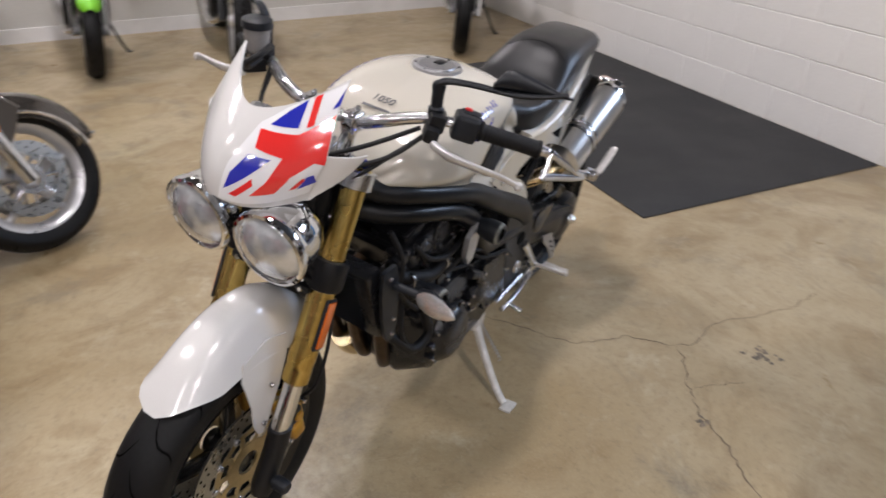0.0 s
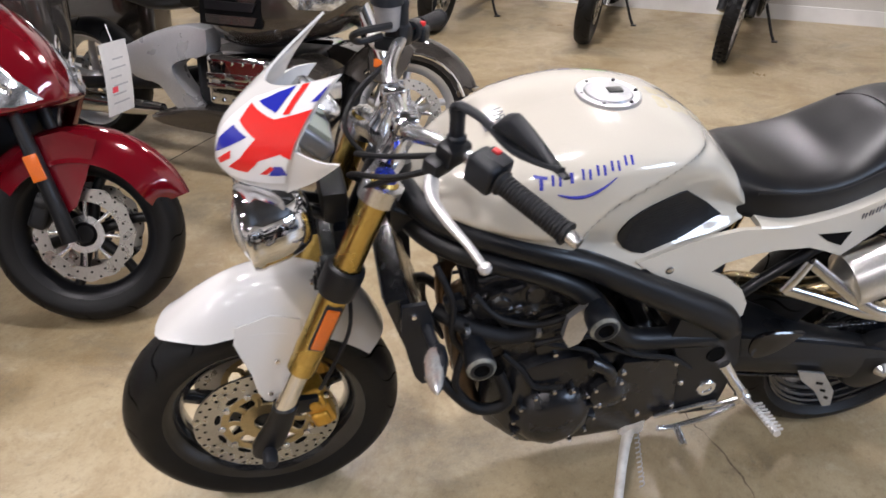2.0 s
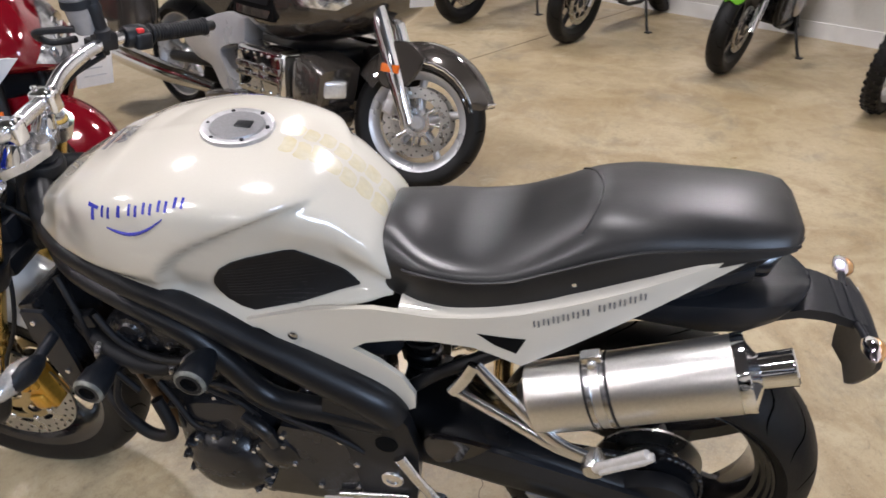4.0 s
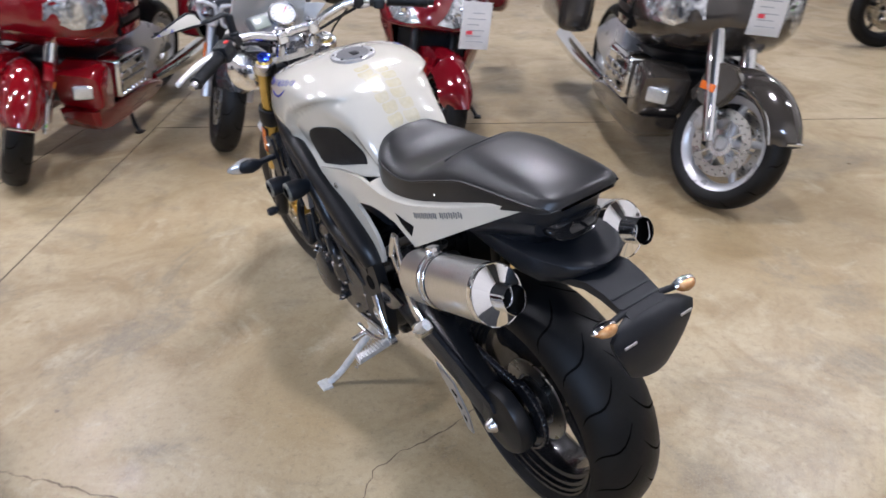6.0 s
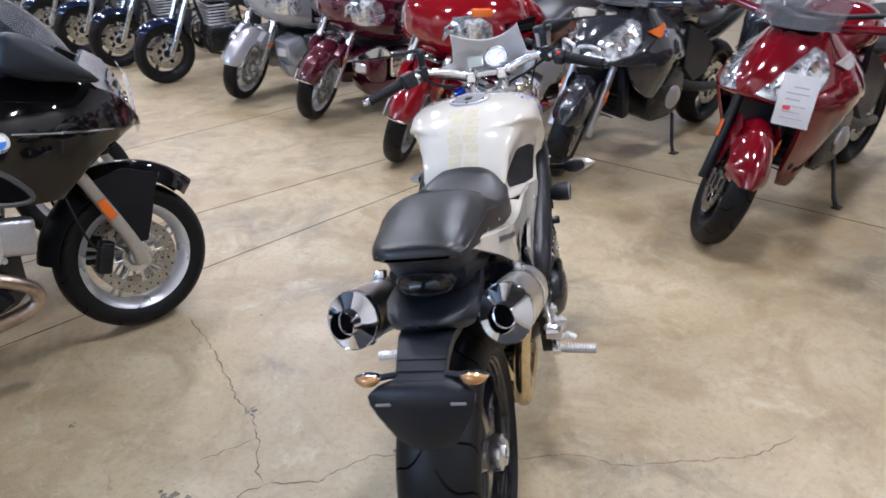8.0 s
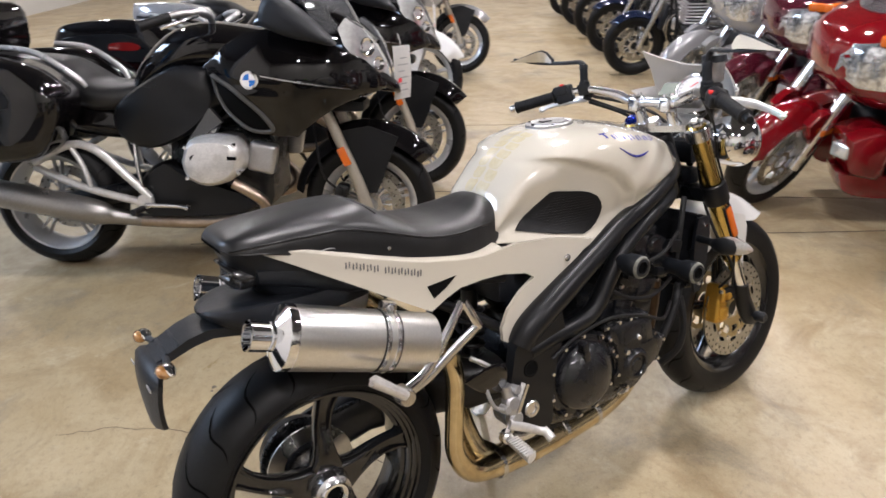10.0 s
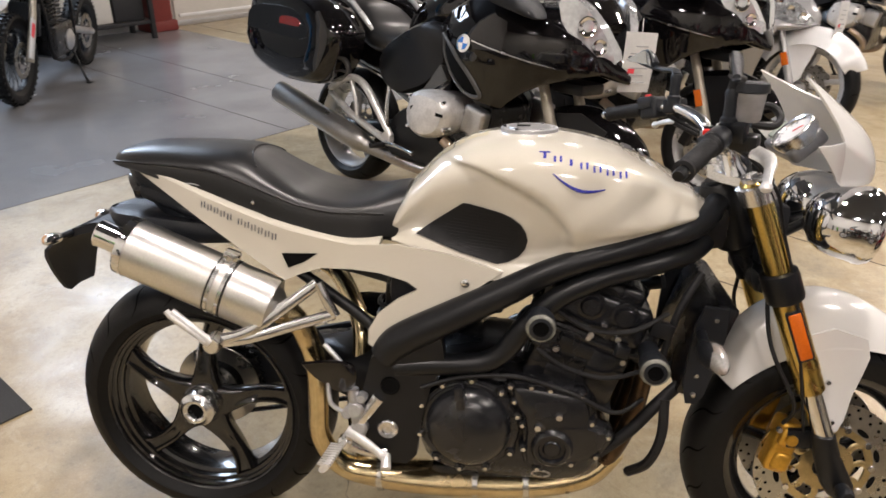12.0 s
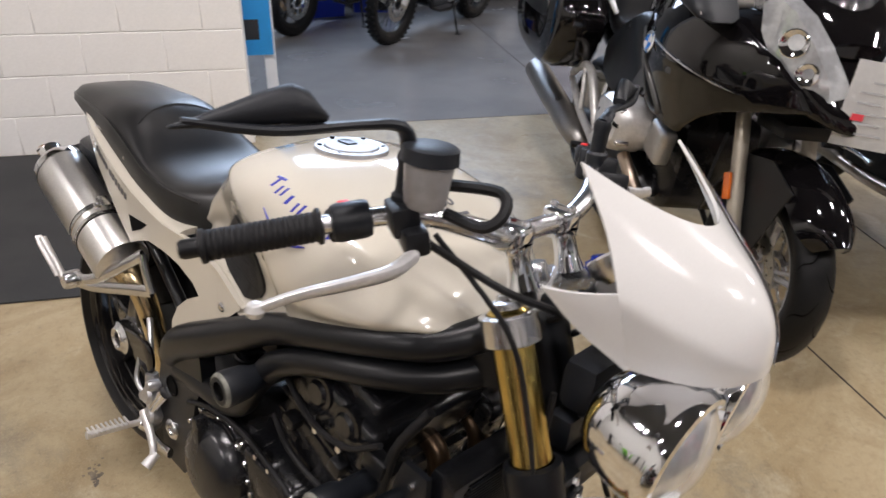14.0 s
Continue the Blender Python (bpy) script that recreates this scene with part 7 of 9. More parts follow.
# Foot pegs on polished hangers, both pairs; pedals.
for s in (1, -1):
    bm = bmesh.new()
    tube(bm, [(-0.232, s * 0.205, 0.470), (-0.262, s * 0.212, 0.425), (-0.290, s * 0.216, 0.385), (-0.305, s * 0.218, 0.358)], [0.014, 0.012, 0.012, 0.015], 10, 5, flat=0.6)
    tube(bm, [(-0.215, s * 0.205, 0.330), (-0.255, s * 0.212, 0.335), (-0.305, s * 0.218, 0.358)], [0.013, 0.011, 0.014], 10, 5, flat=0.6)
    lathe(bm, [(0, 0.012), (0.012, 0.012), (0.017, 0.006), (0.017, -0.012), (0, -0.014)], (-0.305, s * 0.216, 0.358), (0, s, 0), 16)
    if s > 0:
        tube(bm, [(-0.245, s * 0.205, 0.345), (-0.10, s * 0.205, 0.322)], 0.007, 10)
    hang = part("peg_hanger", bm, ALLOY, bike, "polished foot peg hanger")
    bm = bmesh.new()
    tube(bm, [(-0.305, s * 0.215, 0.362), (-0.312, s * 0.245, 0.362), (-0.322, s * 0.328, 0.366)], [0.012, 0.011, 0.014], 12, flat=0.6)
    part("rider_peg", bm, PALEALLOY, hang, "worn ridged foot peg")
    bm = bmesh.new()
    for k in range(9):
        y = 0.25 + k * 0.009
        box(bm, (-0.314 - (y - 0.25) * 0.1, s * y, 0.373), (0.030, 0.004, 0.006), 0.001)
    part("peg_ridge", bm, PALEALLOY, hang)
    bm = bmesh.new()
    tube(bm, [(-0.372, s * 0.172, 0.712), (-0.430, s * 0.196, 0.668), (-0.510, s * 0.225, 0.612), (-0.575, s * 0.237, 0.592)], [0.012, 0.013, 0.013, 0.014], 12, 5, flat=0.55)
    tube(bm, [(-0.335, s * 0.174, 0.645), (-0.420, s * 0.198, 0.622), (-0.510, s * 0.226, 0.597), (-0.575, s * 0.237, 0.588)], [0.013, 0.013, 0.012, 0.014], 12, 5, flat=0.55)
    tube(bm, [(-0.368, s * 0.174, 0.715), (-0.352, s * 0.176, 0.680), (-0.332, s * 0.175, 0.642)], [0.011, 0.012, 0.012], 10, 4, flat=0.7)
    lathe(bm, [(0, 0.030), (0.017, 0.030), (0.020, 0.024), (0.020, -0.006), (0.014, -0.012), (0, -0.012)], (-0.578, s * 0.232, 0.590), (0, s, 0), 16)
    ph = part("passenger_hanger", bm, STEEL, bike, "polished passenger peg hanger")
    bm = bmesh.new()
    q0, q1 = Vector((-0.580, s * 0.258, 0.596)), Vector((-0.655, s * 0.270, 0.664))
    tube(bm, [q0, q1], [0.011, 0.013], 12, flat=0.7)
    part("passenger_peg", bm, PALEALLOY, ph, "folded ridged passenger peg")
    bm = bmesh.new()
    for k in range(10):
        q = q0 + (q1 - q0) * (0.15 + 0.085 * k)
        box(bm, q + Vector((-0.004, s * 0.007, 0.004)), (0.006, 0.014, 0.024), 0.001, Matrix.Rotation(radians(-42), 3, 'Y'))
    part("peg_ridge", bm, PALEALLOY, ph)
for s in (1, -1):
    bm = bmesh.new()
    puffed(bm, [(-0.405, 0.537), (-0.345, 0.548), (-0.29, 0.543), (-0.282, 0.505), (-0.300, 0.476), (-0.335, 0.480), (-0.375, 0.506)], ((0.198, 1.0), (0.203, 1.0), (0.206, 0.92)), s)
    part("heel_guard", bm, GLOSSBLACK, bike, "glossy black heel guard")
bm = bmesh.new()
tube(bm, [(-0.285, 0.222, 0.345), (-0.22, 0.225, 0.315), (-0.14, 0.225, 0.298), (-0.105, 0.225, 0.300)], 0.007, 10, 4)
tube(bm, [(-0.150, 0.225, 0.298), (-0.150, 0.272, 0.290)], 0.009, 10)
part("gear_pedal", bm, ALLOY, bike)
bm = bmesh.new()
tube(bm, [(-0.300, -0.220, 0.392), (-0.262, -0.226, 0.372), (-0.225, -0.236, 0.352), (-0.207, -0.246, 0.345)], [0.012, 0.012, 0.010, 0.011], 12, 4, flat=0.7)
tube(bm, [(-0.209, -0.236, 0.350), (-0.205, -0.262, 0.332)], [0.010, 0.012], 10)
part("brake_pedal", bm, PALEALLOY, bike)
bm = bmesh.new()
tube(bm, [(-0.272, -0.208, 0.375), (-0.280, -0.206, 0.43), (-0.290, -0.202, 0.485)], [0.012, 0.015, 0.013], 12, 3)
for x, z, r in ((-0.274, 0.395, 0.019), (-0.282, 0.440, 0.020), (-0.268, 0.470, 0.012), (-0.300, 0.430, 0.012)):
    lathe(bm, [(0, 0.014), (r * 0.7, 0.014), (r, 0.008), (r, -0.012), (0, -0.014)], (x, -0.210, z), (0, -1, 0.2), 14)
tube(bm, [(-0.292, -0.20, 0.49), (-0.315, -0.19, 0.535), (-0.36, -0.17, 0.57)], 0.006, 10, 4)
tube(bm, [(-0.300, -0.215, 0.43), (-0.335, -0.215, 0.452), (-0.345, -0.20, 0.500)], 0.005, 8, 4)
part("rear_brake_cylinder", bm, DULLALLOY, bike)

# Side stand on the left.
bm = bmesh.new()
tube(bm, [(-0.075, 0.165, 0.235), (-0.055, 0.20, 0.19), (-0.020, 0.292, 0.085), (-0.006, 0.335, 0.055)], [0.015, 0.012, 0.011, 0.011], 12, 4)
box(bm, (-0.005, 0.350, 0.0515), (0.050, 0.036, 0.010), 0.004, Matrix.Rotation(math.radians(LEAN), 3, 'X'))
box(bm, (-0.075, 0.16, 0.245), (0.06, 0.035, 0.05), 0.01)
stand = part("side_stand", bm, STANDWHITE, bike, "worn white side stand, folded out")
bm = bmesh.new()
tube(bm, [(-0.088 + 0.006 * math.cos(t * 70), 0.178 + 0.085 * t, 0.225 - 0.095 * t + 0.006 * math.sin(t * 70)) for t in [k / 90 for k in range(91)]], 0.0016, 5)
part("stand_spring", bm, DULLALLOY, stand)


# ---- the other motorcycles, parked in rows ----
def cast_wheel(own, axle, radius, width, wheel_mat, spokes=5, rotor=DISC, both_sides=True, petal=0.0, name="front_wheel", twin=False, r_disc=0.155, knobs=False, rim_r=None, wire=False):
    """A wheel with tyre, rim, spokes and brake discs, as a part of own."""
    c = Vector(axle)
    rr = rim_r or radius - 0.083
    w = part(name, lathe(bmesh.new(), [(0, 0.055), (0.028, 0.055), (0.042, 0.035), (0.046, 0.02), (0.046, -0.02), (0.042, -0.035), (0.028, -0.055), (0, -0.055)], c, (0, 1, 0), 20), wheel_mat, own)
    part("tyre", tyre(bmesh.new(), c, radius, width, rr + 0.002, 48), RUBBER, w)
    if knobs:
        bm = bmesh.new()
        for k in range(40):
            a = 2 * math.pi * k / 40
            for j, y in enumerate((-0.35, 0.0, 0.35)):
                aa = a + (0.07 if j == 1 else 0)
                r = radius - (0.010 if j != 1 else 0.0)
                box(bm, c + Vector((math.cos(aa) * r, y * width, math.sin(aa) * r)), (0.018, 0.024, 0.020), 0.0, Matrix.Rotation(-aa, 3, 'Y'))
        tagged(part("tread_block", bm, RUBBER, w), kind="stuff")
    else:
        part("tread_groove", grooves(bmesh.new(), c, radius, width, 12, -1), GROOVE, w)
    part("rim", rim(bmesh.new(), c, rr, width * 0.8), wheel_mat, w)
    for k in range(spokes):
        a = 2 * math.pi * k / spokes + 0.3
        bm = bmesh.new()
        if wire:
            spoke(bm, c, a, 0.03, rr - 0.02, 0.005, 0.005, 0.005, 0.005, 0.025 * (1 if k % 2 else -1), 0)
        elif twin:
            for e in (-0.10, 0.10):
                spoke(bm, c, a + e, 0.035, rr - 0.016, 0.018, 0.016, 0.035, 0.024)
        else:
            spoke(bm, c, a, 0.035, rr - 0.016, 0.044, 0.036, 0.045, 0.03, bend=0.08)
        part("spoke", bm, wheel_mat, w)
    for s in ((1, -1) if both_sides else (1,)):
        dc = c + Vector((0, s * 0.055, 0))
        d = part("brake_disc", disc(bmesh.new(), dc, r_disc * 0.70, r_disc, 0.005, 60, petal), rotor, w)
        part("drill_hole", disc_holes(bmesh.new(), dc, r_disc * 0.70, r_disc, 0.005, 18), HOLE, d)
        bm = bmesh.new()
        disc(bm, dc, 0.040, 0.062, 0.005, 30)
        for k in range(8):
            spoke(bm, dc, 2 * math.pi * k / 8, 0.05, r_disc * 0.74, 0.016, 0.018, 0.005, 0.005)
        part("disc_carrier", bm, ALLOY if rotor is DISC else SATIN, d)
    return w


def arc_guard(bm, axle, r, half, a0, a1, drop=0.05, tip=0.5, rows_n=18):
    """A mudguard shell round a wheel, degrees from ahead."""
    rows = []
    for k in range(rows_n):
        a = a0 + (a1 - a0) * k / (rows_n - 1)
        pinch = 1 - tip * max(0, (a0 + 14 - a) / 14) ** 2
        rows.append([Vector(axle) + Vector((math.cos(radians(a)) * (r - drop * abs(u) ** 2.4), half * u * pinch, math.sin(radians(a)) * (r - drop * abs(u) ** 2.4))) for u in [-1 + 2 * i / 10 for i in range(11)]])
    loft(bm, rows, closed=False)
    bmesh.ops.recalc_face_normals(bm, faces=bm.faces[:])
    bmesh.ops.solidify(bm, geom=bm.faces[:], thickness=0.004)
    return bm


def body(bm, rows, e=2.6, n=24):
    """A rounded hull from rows of (x, centre z, half-width, half-height), smoothed along its length."""
    q = spline(rows, 5)
    return loft(bm, [oval(v[0], 0, v[1], max(v[2], 0.004), max(v[3], 0.004), n, e) for v in q])


def hull_side(rows, e=2.6):
    """The half-width of a hull made by body() at (x, z)."""
    q = sorted((tuple(float(t) for t in v) for v in spline(rows, 5)), key=lambda v: v[0])

    def at(x, z):
        cz, ry, rz = (float(np.interp(x, [v[0] for v in q], [v[k] for v in q])) for k in (1, 2, 3))
        t = min(0.985, abs(z - cz) / max(rz, 1e-3))
        return ry * (1 - t ** e) ** (1 / e)
    return at


def windscreen(bm, foot, top, half0, half1, curl=0.16):
    """A curved screen from its foot (x, z) to its top (x, z)."""
    rows = []
    for j in range(9):
        t = j / 8
        x, z, h = foot[0] + (top[0] - foot[0]) * t, foot[1] + (top[1] - foot[1]) * t, half0 + (half1 - half0) * t
        rows.append([(x + 0.04 * math.sin(math.pi * t) - curl * u * u, h * u, z + 0.02 * math.sin(math.pi * t)) for u in [-1 + 2 * i / 12 for i in range(13)]])
    loft(bm, rows, closed=False)
    bmesh.ops.recalc_face_normals(bm, faces=bm.faces[:])
    bmesh.ops.solidify(bm, geom=bm.faces[:], thickness=0.004)
    return bm


def hang_tag(own, p, yaw=0.0, w=0.15, h=0.23):
    """A white price tag with printed bars, tied to a motorcycle."""
    m = Matrix.Translation(p) @ Matrix.Rotation(radians(yaw), 4, 'Z')
    bm = bmesh.new()
    rows = [[m @ Vector((0.006 * math.sin(3 * t) + 0.004 * e, w / 2 * e, -h * t)) for e in (-1, -0.5, 0, 0.5, 1)] for t in [k / 6 for k in range(7)]]
    loft(bm, rows, closed=False)
    bmesh.ops.solidify(bm, geom=bm.faces[:], thickness=0.0012)
    tag = part("price_tag", bm, PAPER, own, "white paper price tag")
    bm = bmesh.new()
    for k, (u0, u1) in enumerate(((-0.3, 0.5), (-0.6, 0.6), (-0.6, 0.2), (-0.5, 0.6), (-0.6, 0.4), (-0.6, 0.6))):
        t = 0.22 + 0.12 * k
        loft(bm, [[m @ Vector((0.006 * math.sin(3 * t) + 0.004 * u + 0.0024, w / 2 * u, -h * tt)) for u in (u0, u1)] for tt in (t, t + 0.022)], closed=False)
    part("print_line", bm, TAGBAR, tag)
    bm = bmesh.new()
    t = 0.62
    loft(bm, [[m @ Vector((0.006 * math.sin(3 * t) + 0.004 * u + 0.003, w / 2 * u, -h * tt)) for u in (-0.62, -0.2)] for tt in (t - 0.02, t + 0.06)], closed=False)
    part("print_mark", bm, TAGRED, tag)
    bm = bmesh.new()
    tube(bm, [m @ Vector((0, 0, 0)), m @ Vector((-0.02, 0.01, 0.05))], 0.0015, 5)
    part("string", bm, PAPER, tag)


def roundel(own, p, s, r=0.034, lean=0.0):
    """A round badge in plain blue and white quarters."""
    bm = bmesh.new()
    lathe(bm, [(0, 0.003), (r * 0.72, 0.003), (r, 0.001), (r, -0.003)], p, (0, s, 0.15), 24)
    b = part("badge", bm, CHROME, own, "round badge in plain blue and white")
    ax = Vector((0, s, 0.15)).normalized()
    s1 = Vector((1, 0, 0))
    t1 = ax.cross(s1)
    for k in range(4):
        bm = bmesh.new()
        vs = [bm.verts.new(Vector(p) + ax * 0.0036)]
        for j in range(7):
            a = math.pi / 2 * (k + j / 6)
            vs.append(bm.verts.new(Vector(p) + ax * 0.0036 + (s1 * math.cos(a) + t1 * math.sin(a)) * r * 0.7))
        bm.faces.new(vs)
        part("badge_quarter", bm, ROUNDELBLUE if k % 2 else OFFWHITE, b)


def soft_box(own, name, c, size, mat, r=0.05, turn=None, label=""):
    bm = bmesh.new()
    box(bm, c, size, r, turn, 4)
    return part(name, bm, mat, own, label)


def boxer_tourer(m, label, paint, tag=None, top_case=False, group="motorcycles parked in rows"):
    """A fully faired boxer tourer with panniers; its origin is the front tyre's contact, x ahead."""
    own = thing("motorcycle", m, label, "motorcycle", group)
    fa, ra = Vector((0, 0, 0.305)), Vector((-1.485, 0, 0.310))
    cast_wheel(own, fa, 0.303, 0.125, SILVERPAINT, 5, twin=True)
    cast_wheel(own, ra, 0.312, 0.18, SILVERPAINT, 5, name="rear_wheel", both_sides=False, twin=True)

    def flank_y(x, z):
        """Half-width of the side fairing."""
        w = curve(((-0.62, 0.285), (-0.50, 0.345), (-0.35, 0.375), (-0.20, 0.362), (-0.08, 0.318), (0.02, 0.250), (0.10, 0.165), (0.17, 0.060)), x)
        fold = 0.012 * min(1, max(0, (0.905 - z - 0.12 * (x + 0.3)) / 0.02))
        return max(0.02, w - 2.6 * max(0, z - 0.93) ** 2 - 0.36 * max(0, 0.86 - z) - fold)

    for s in (1, -1):
        # fork, reflector, caliper
        y = s * 0.118
        bm = bmesh.new()
        tube(bm, [(0.0, y, 0.30), (-0.03, y, 0.42), (-0.14, y, 0.69), (-0.20, y, 0.83)], [0.032, 0.026, 0.023, 0.022], 16, 3)
        leg = part("fork_leg", bm, FORKGREY, own, "grey painted fork leg")
        bm = bmesh.new()
        box(bm, (-0.086, s * 0.149, 0.548), (0.036, 0.010, 0.085), 0.005, Matrix.Rotation(-0.4, 3, 'Y'))
        part("reflector", bm, SATIN if paint is CRIMSON else AMBER, leg, "" if paint is CRIMSON else "amber fork reflector")
        bm = bmesh.new()
        cc = fa + Vector((-0.125, s * 0.078, 0.045))
        box(bm, cc, (0.055, 0.055, 0.13), 0.014, Matrix.Rotation(0.35, 3, 'Y'), 3)
        box(bm, cc + Vector((0.0, s * 0.024, 0.03)), (0.044, 0.026, 0.045), 0.012, Matrix.Rotation(0.35, 3, 'Y'))
        part("brake_caliper", bm, SATIN, own)
        bm = bmesh.new()
        tube(bm, [cc + Vector((0, 0, 0.06)), (-0.17, s * 0.15, 0.50), (-0.20, s * 0.12, 0.70)], 0.005, 6, 4)
        part("brake_hose", bm, GRIP, own)
        # side fairing
        bm = bmesh.new()
        poly = [(-0.600, 0.968), (-0.500, 1.050), (-0.420, 1.098), (-0.327, 1.112), (-0.188, 1.085), (-0.060, 1.045), (0.050, 0.985), (0.105, 0.925), (0.128, 0.868),
                (0.090, 0.852), (0.036, 0.836), (-0.060, 0.800), (-0.130, 0.760), (-0.194, 0.712), (-0.228, 0.680), (-0.333, 0.688), (-0.440, 0.722), (-0.510, 0.785), (-0.552, 0.890)]
        panel(bm, poly, lambda x, z: s * flank_y(x, z), 0.018, 0.022)
        side = part("fairing_side", bm, paint, own, "", 70)
        bm = bmesh.new()
        vent = [(-0.556, 0.936), (-0.476, 0.888), (-0.420, 0.842), (-0.367, 0.788), (-0.326, 0.728), (-0.338, 0.706), (-0.400, 0.708), (-0.445, 0.728), (-0.509, 0.790), (-0.545, 0.870)]
        panel(bm, vent, lambda x, z: s * (flank_y(x, z) + 0.003), 0.004, 0.04)
        part("fairing_vent", bm, HOLE, side, "dark side vent")
        bm = bmesh.new()
        ring = spline([(x, z, 0) for x, z in vent] + [(*vent[0], 0)], 3)
        tube(bm, [(v[0], s * (flank_y(v[0], v[1]) + 0.003), v[1]) for v in ring], 0.010, 8, flat=0.8)
        part("vent_trim", bm, VENTGREY, side, "satin grey vent trim")
        bm = bmesh.new()
        tube(bm, [(x, s * (flank_y(x, 0.94 - (x + 0.34) * 0.19) + 0.001), 0.936 - (x + 0.34) * 0.185) for x in np.linspace(-0.34, 0.0, 12)], [0.006] + [0.0045] * 9 + [0.003, 0.001], 6)
        part("silver_strip", bm, ALLOY, side)
        roundel(side, (-0.385, s * (flank_y(-0.385, 0.92) + 0.006), 0.920), s, 0.036)
        # headlight
        bm = bmesh.new()
        lamp = [(0.140, 0.905), (0.128, 0.955), (0.090, 1.040), (0.040, 1.110), (-0.020, 1.150), (-0.050, 1.110), (-0.030, 1.045), (0.020, 0.980), (0.080, 0.925)]
        panel(bm, lamp, lambda x, z: s * curve(((-0.06, 0.235), (0.02, 0.205), (0.09, 0.140), (0.14, 0.075)), x), 0.06, 0.03)
        hl = part("headlight", bm, LAMPGLASS, own, "clear faceted headlight")
        for x, z, r in ((0.055, 1.035, 0.036), (0.095, 0.965, 0.028)):
            bm = bmesh.new()
            yy = curve(((-0.06, 0.235), (0.02, 0.205), (0.09, 0.140), (0.14, 0.075)), x)
            lathe(bm, [(0, -0.012), (r * 0.5, -0.008), (r, 0.004), (r * 1.08, 0.002)], (x + 0.004, s * (yy + 0.004), z), (0.75, s * 0.6, 0.1), 18)
            part("reflector_bowl", bm, CHROME, hl)
        # mirror housing, blade-shaped
        bm = bmesh.new()
        puffed(bm, [(-0.330, 1.130), (-0.322, 1.195), (-0.285, 1.238), (-0.220, 1.222), (-0.130, 1.150), (-0.035, 1.052), (-0.120, 1.062), (-0.230, 1.085)], ((0.285, 0.85), (0.31, 0.97), (0.37, 1.0), (0.41, 0.92), (0.425, 0.7)), s)
        mir = part("mirror_housing", bm, PLASTIC, own, "matt black mirror and hand guard", 50)
        bm = bmesh.new()
        panel(bm, [(-0.12, 1.128), (-0.07, 1.088), (-0.052, 1.066), (-0.09, 1.086), (-0.125, 1.112)], lambda x, z: s * (0.405 + 0.35 * (x + 0.06)), 0.012, 0.05)
        part("turn_signal", bm, SMOKELENS, mir, "clear turn signal strip")
        # boxer cylinder with silver cover
        bm = bmesh.new()
        puffed(bm, [(-0.715, 0.590), (-0.680, 0.672), (-0.600, 0.690), (-0.500, 0.680), (-0.455, 0.640), (-0.462, 0.560), (-0.520, 0.500), (-0.620, 0.480), (-0.700, 0.520)], ((0.255, 1.0), (0.32, 1.0), (0.355, 0.95), (0.375, 0.80), (0.380, 0.5)), s)
        cy = part("boxer_cylinder", bm, PALEALLOY, own, "silver boxer cylinder cover")
        bm = bmesh.new()
        panel(bm, [(-0.665, 0.612), (-0.630, 0.632), (-0.540, 0.618), (-0.472, 0.612), (-0.472, 0.598), (-0.545, 0.600), (-0.625, 0.580), (-0.665, 0.582)], lambda x, z: s * (0.3795 - 1.4 * max(0, abs(x + 0.58) - 0.05) ** 2), 0.012, 0.02)
        part("cover_groove", bm, HOLE, cy)
        bm = bmesh.new()
        tube(bm, [(-0.705, s * 0.345, 0.545), (-0.62, s * 0.366, 0.522), (-0.53, s * 0.362, 0.535), (-0.47, s * 0.345, 0.580)], 0.004, 6, 5)
        part("cover_lip", bm, ALLOY, cy)
        bm = bmesh.new()
        puffed(bm, [(-0.70, 0.55), (-0.67, 0.67), (-0.50, 0.68), (-0.47, 0.56), (-0.56, 0.49)], ((0.12, 0.9), (0.20, 0.97), (0.255, 0.97)), s)
        part("cylinder_barrel", bm, DULLALLOY, own)
        bm = bmesh.new()
        for x, z in ((-0.685, 0.648), (-0.485, 0.655), (-0.470, 0.545), (-0.69, 0.52)):
            lathe(bm, [(0, 0.368), (0.008, 0.368), (0.011, 0.360), (0.011, 0.32)], (x, 0, z), (0, s, 0), 10)
        part("cover_bolt", bm, ALLOY, cy)
        bm = bmesh.new()
        box(bm, (-0.40, s * 0.235, 0.585), (0.12, 0.06, 0.13), 0.02, Matrix.Rotation(0.2, 3, 'Y'), 3)
        tube(bm, [(-0.60, s * 0.22, 0.69), (-0.66, s * 0.22, 0.73), (-0.74, s * 0.18, 0.75)], 0.032, 12, 4)
        part("intake", bm, DULLALLOY, own)
        bm = bmesh.new()
        tube(bm, [(-0.52, s * 0.30, 0.485), (-0.44, s * 0.29, 0.435), (-0.40, s * 0.275, 0.390), (-0.41, s * 0.265, 0.340), (-0.50, s * 0.25, 0.310), (-0.74, s * 0.23, 0.290), (-1.0, s * 0.20, 0.29)], [0.024, 0.024, 0.025, 0.026, 0.026, 0.027, 0.030], 16, 6)
        part("header_pipe", bm, HEADERSTEEL, own, "browned steel header pipe")
        bm = bmesh.new()
        puffed(bm, [(-0.50, 0.42), (-0.46, 0.35), (-0.62, 0.30), (-0.80, 0.27), (-0.98, 0.33), (-0.98, 0.46), (-0.86, 0.56), (-0.76, 0.50)], ((0.10, 0.95), (0.20, 1.0), (0.225, 0.93)), s)
        part("belly_cover", bm, SATIN, own)
        bm = bmesh.new()
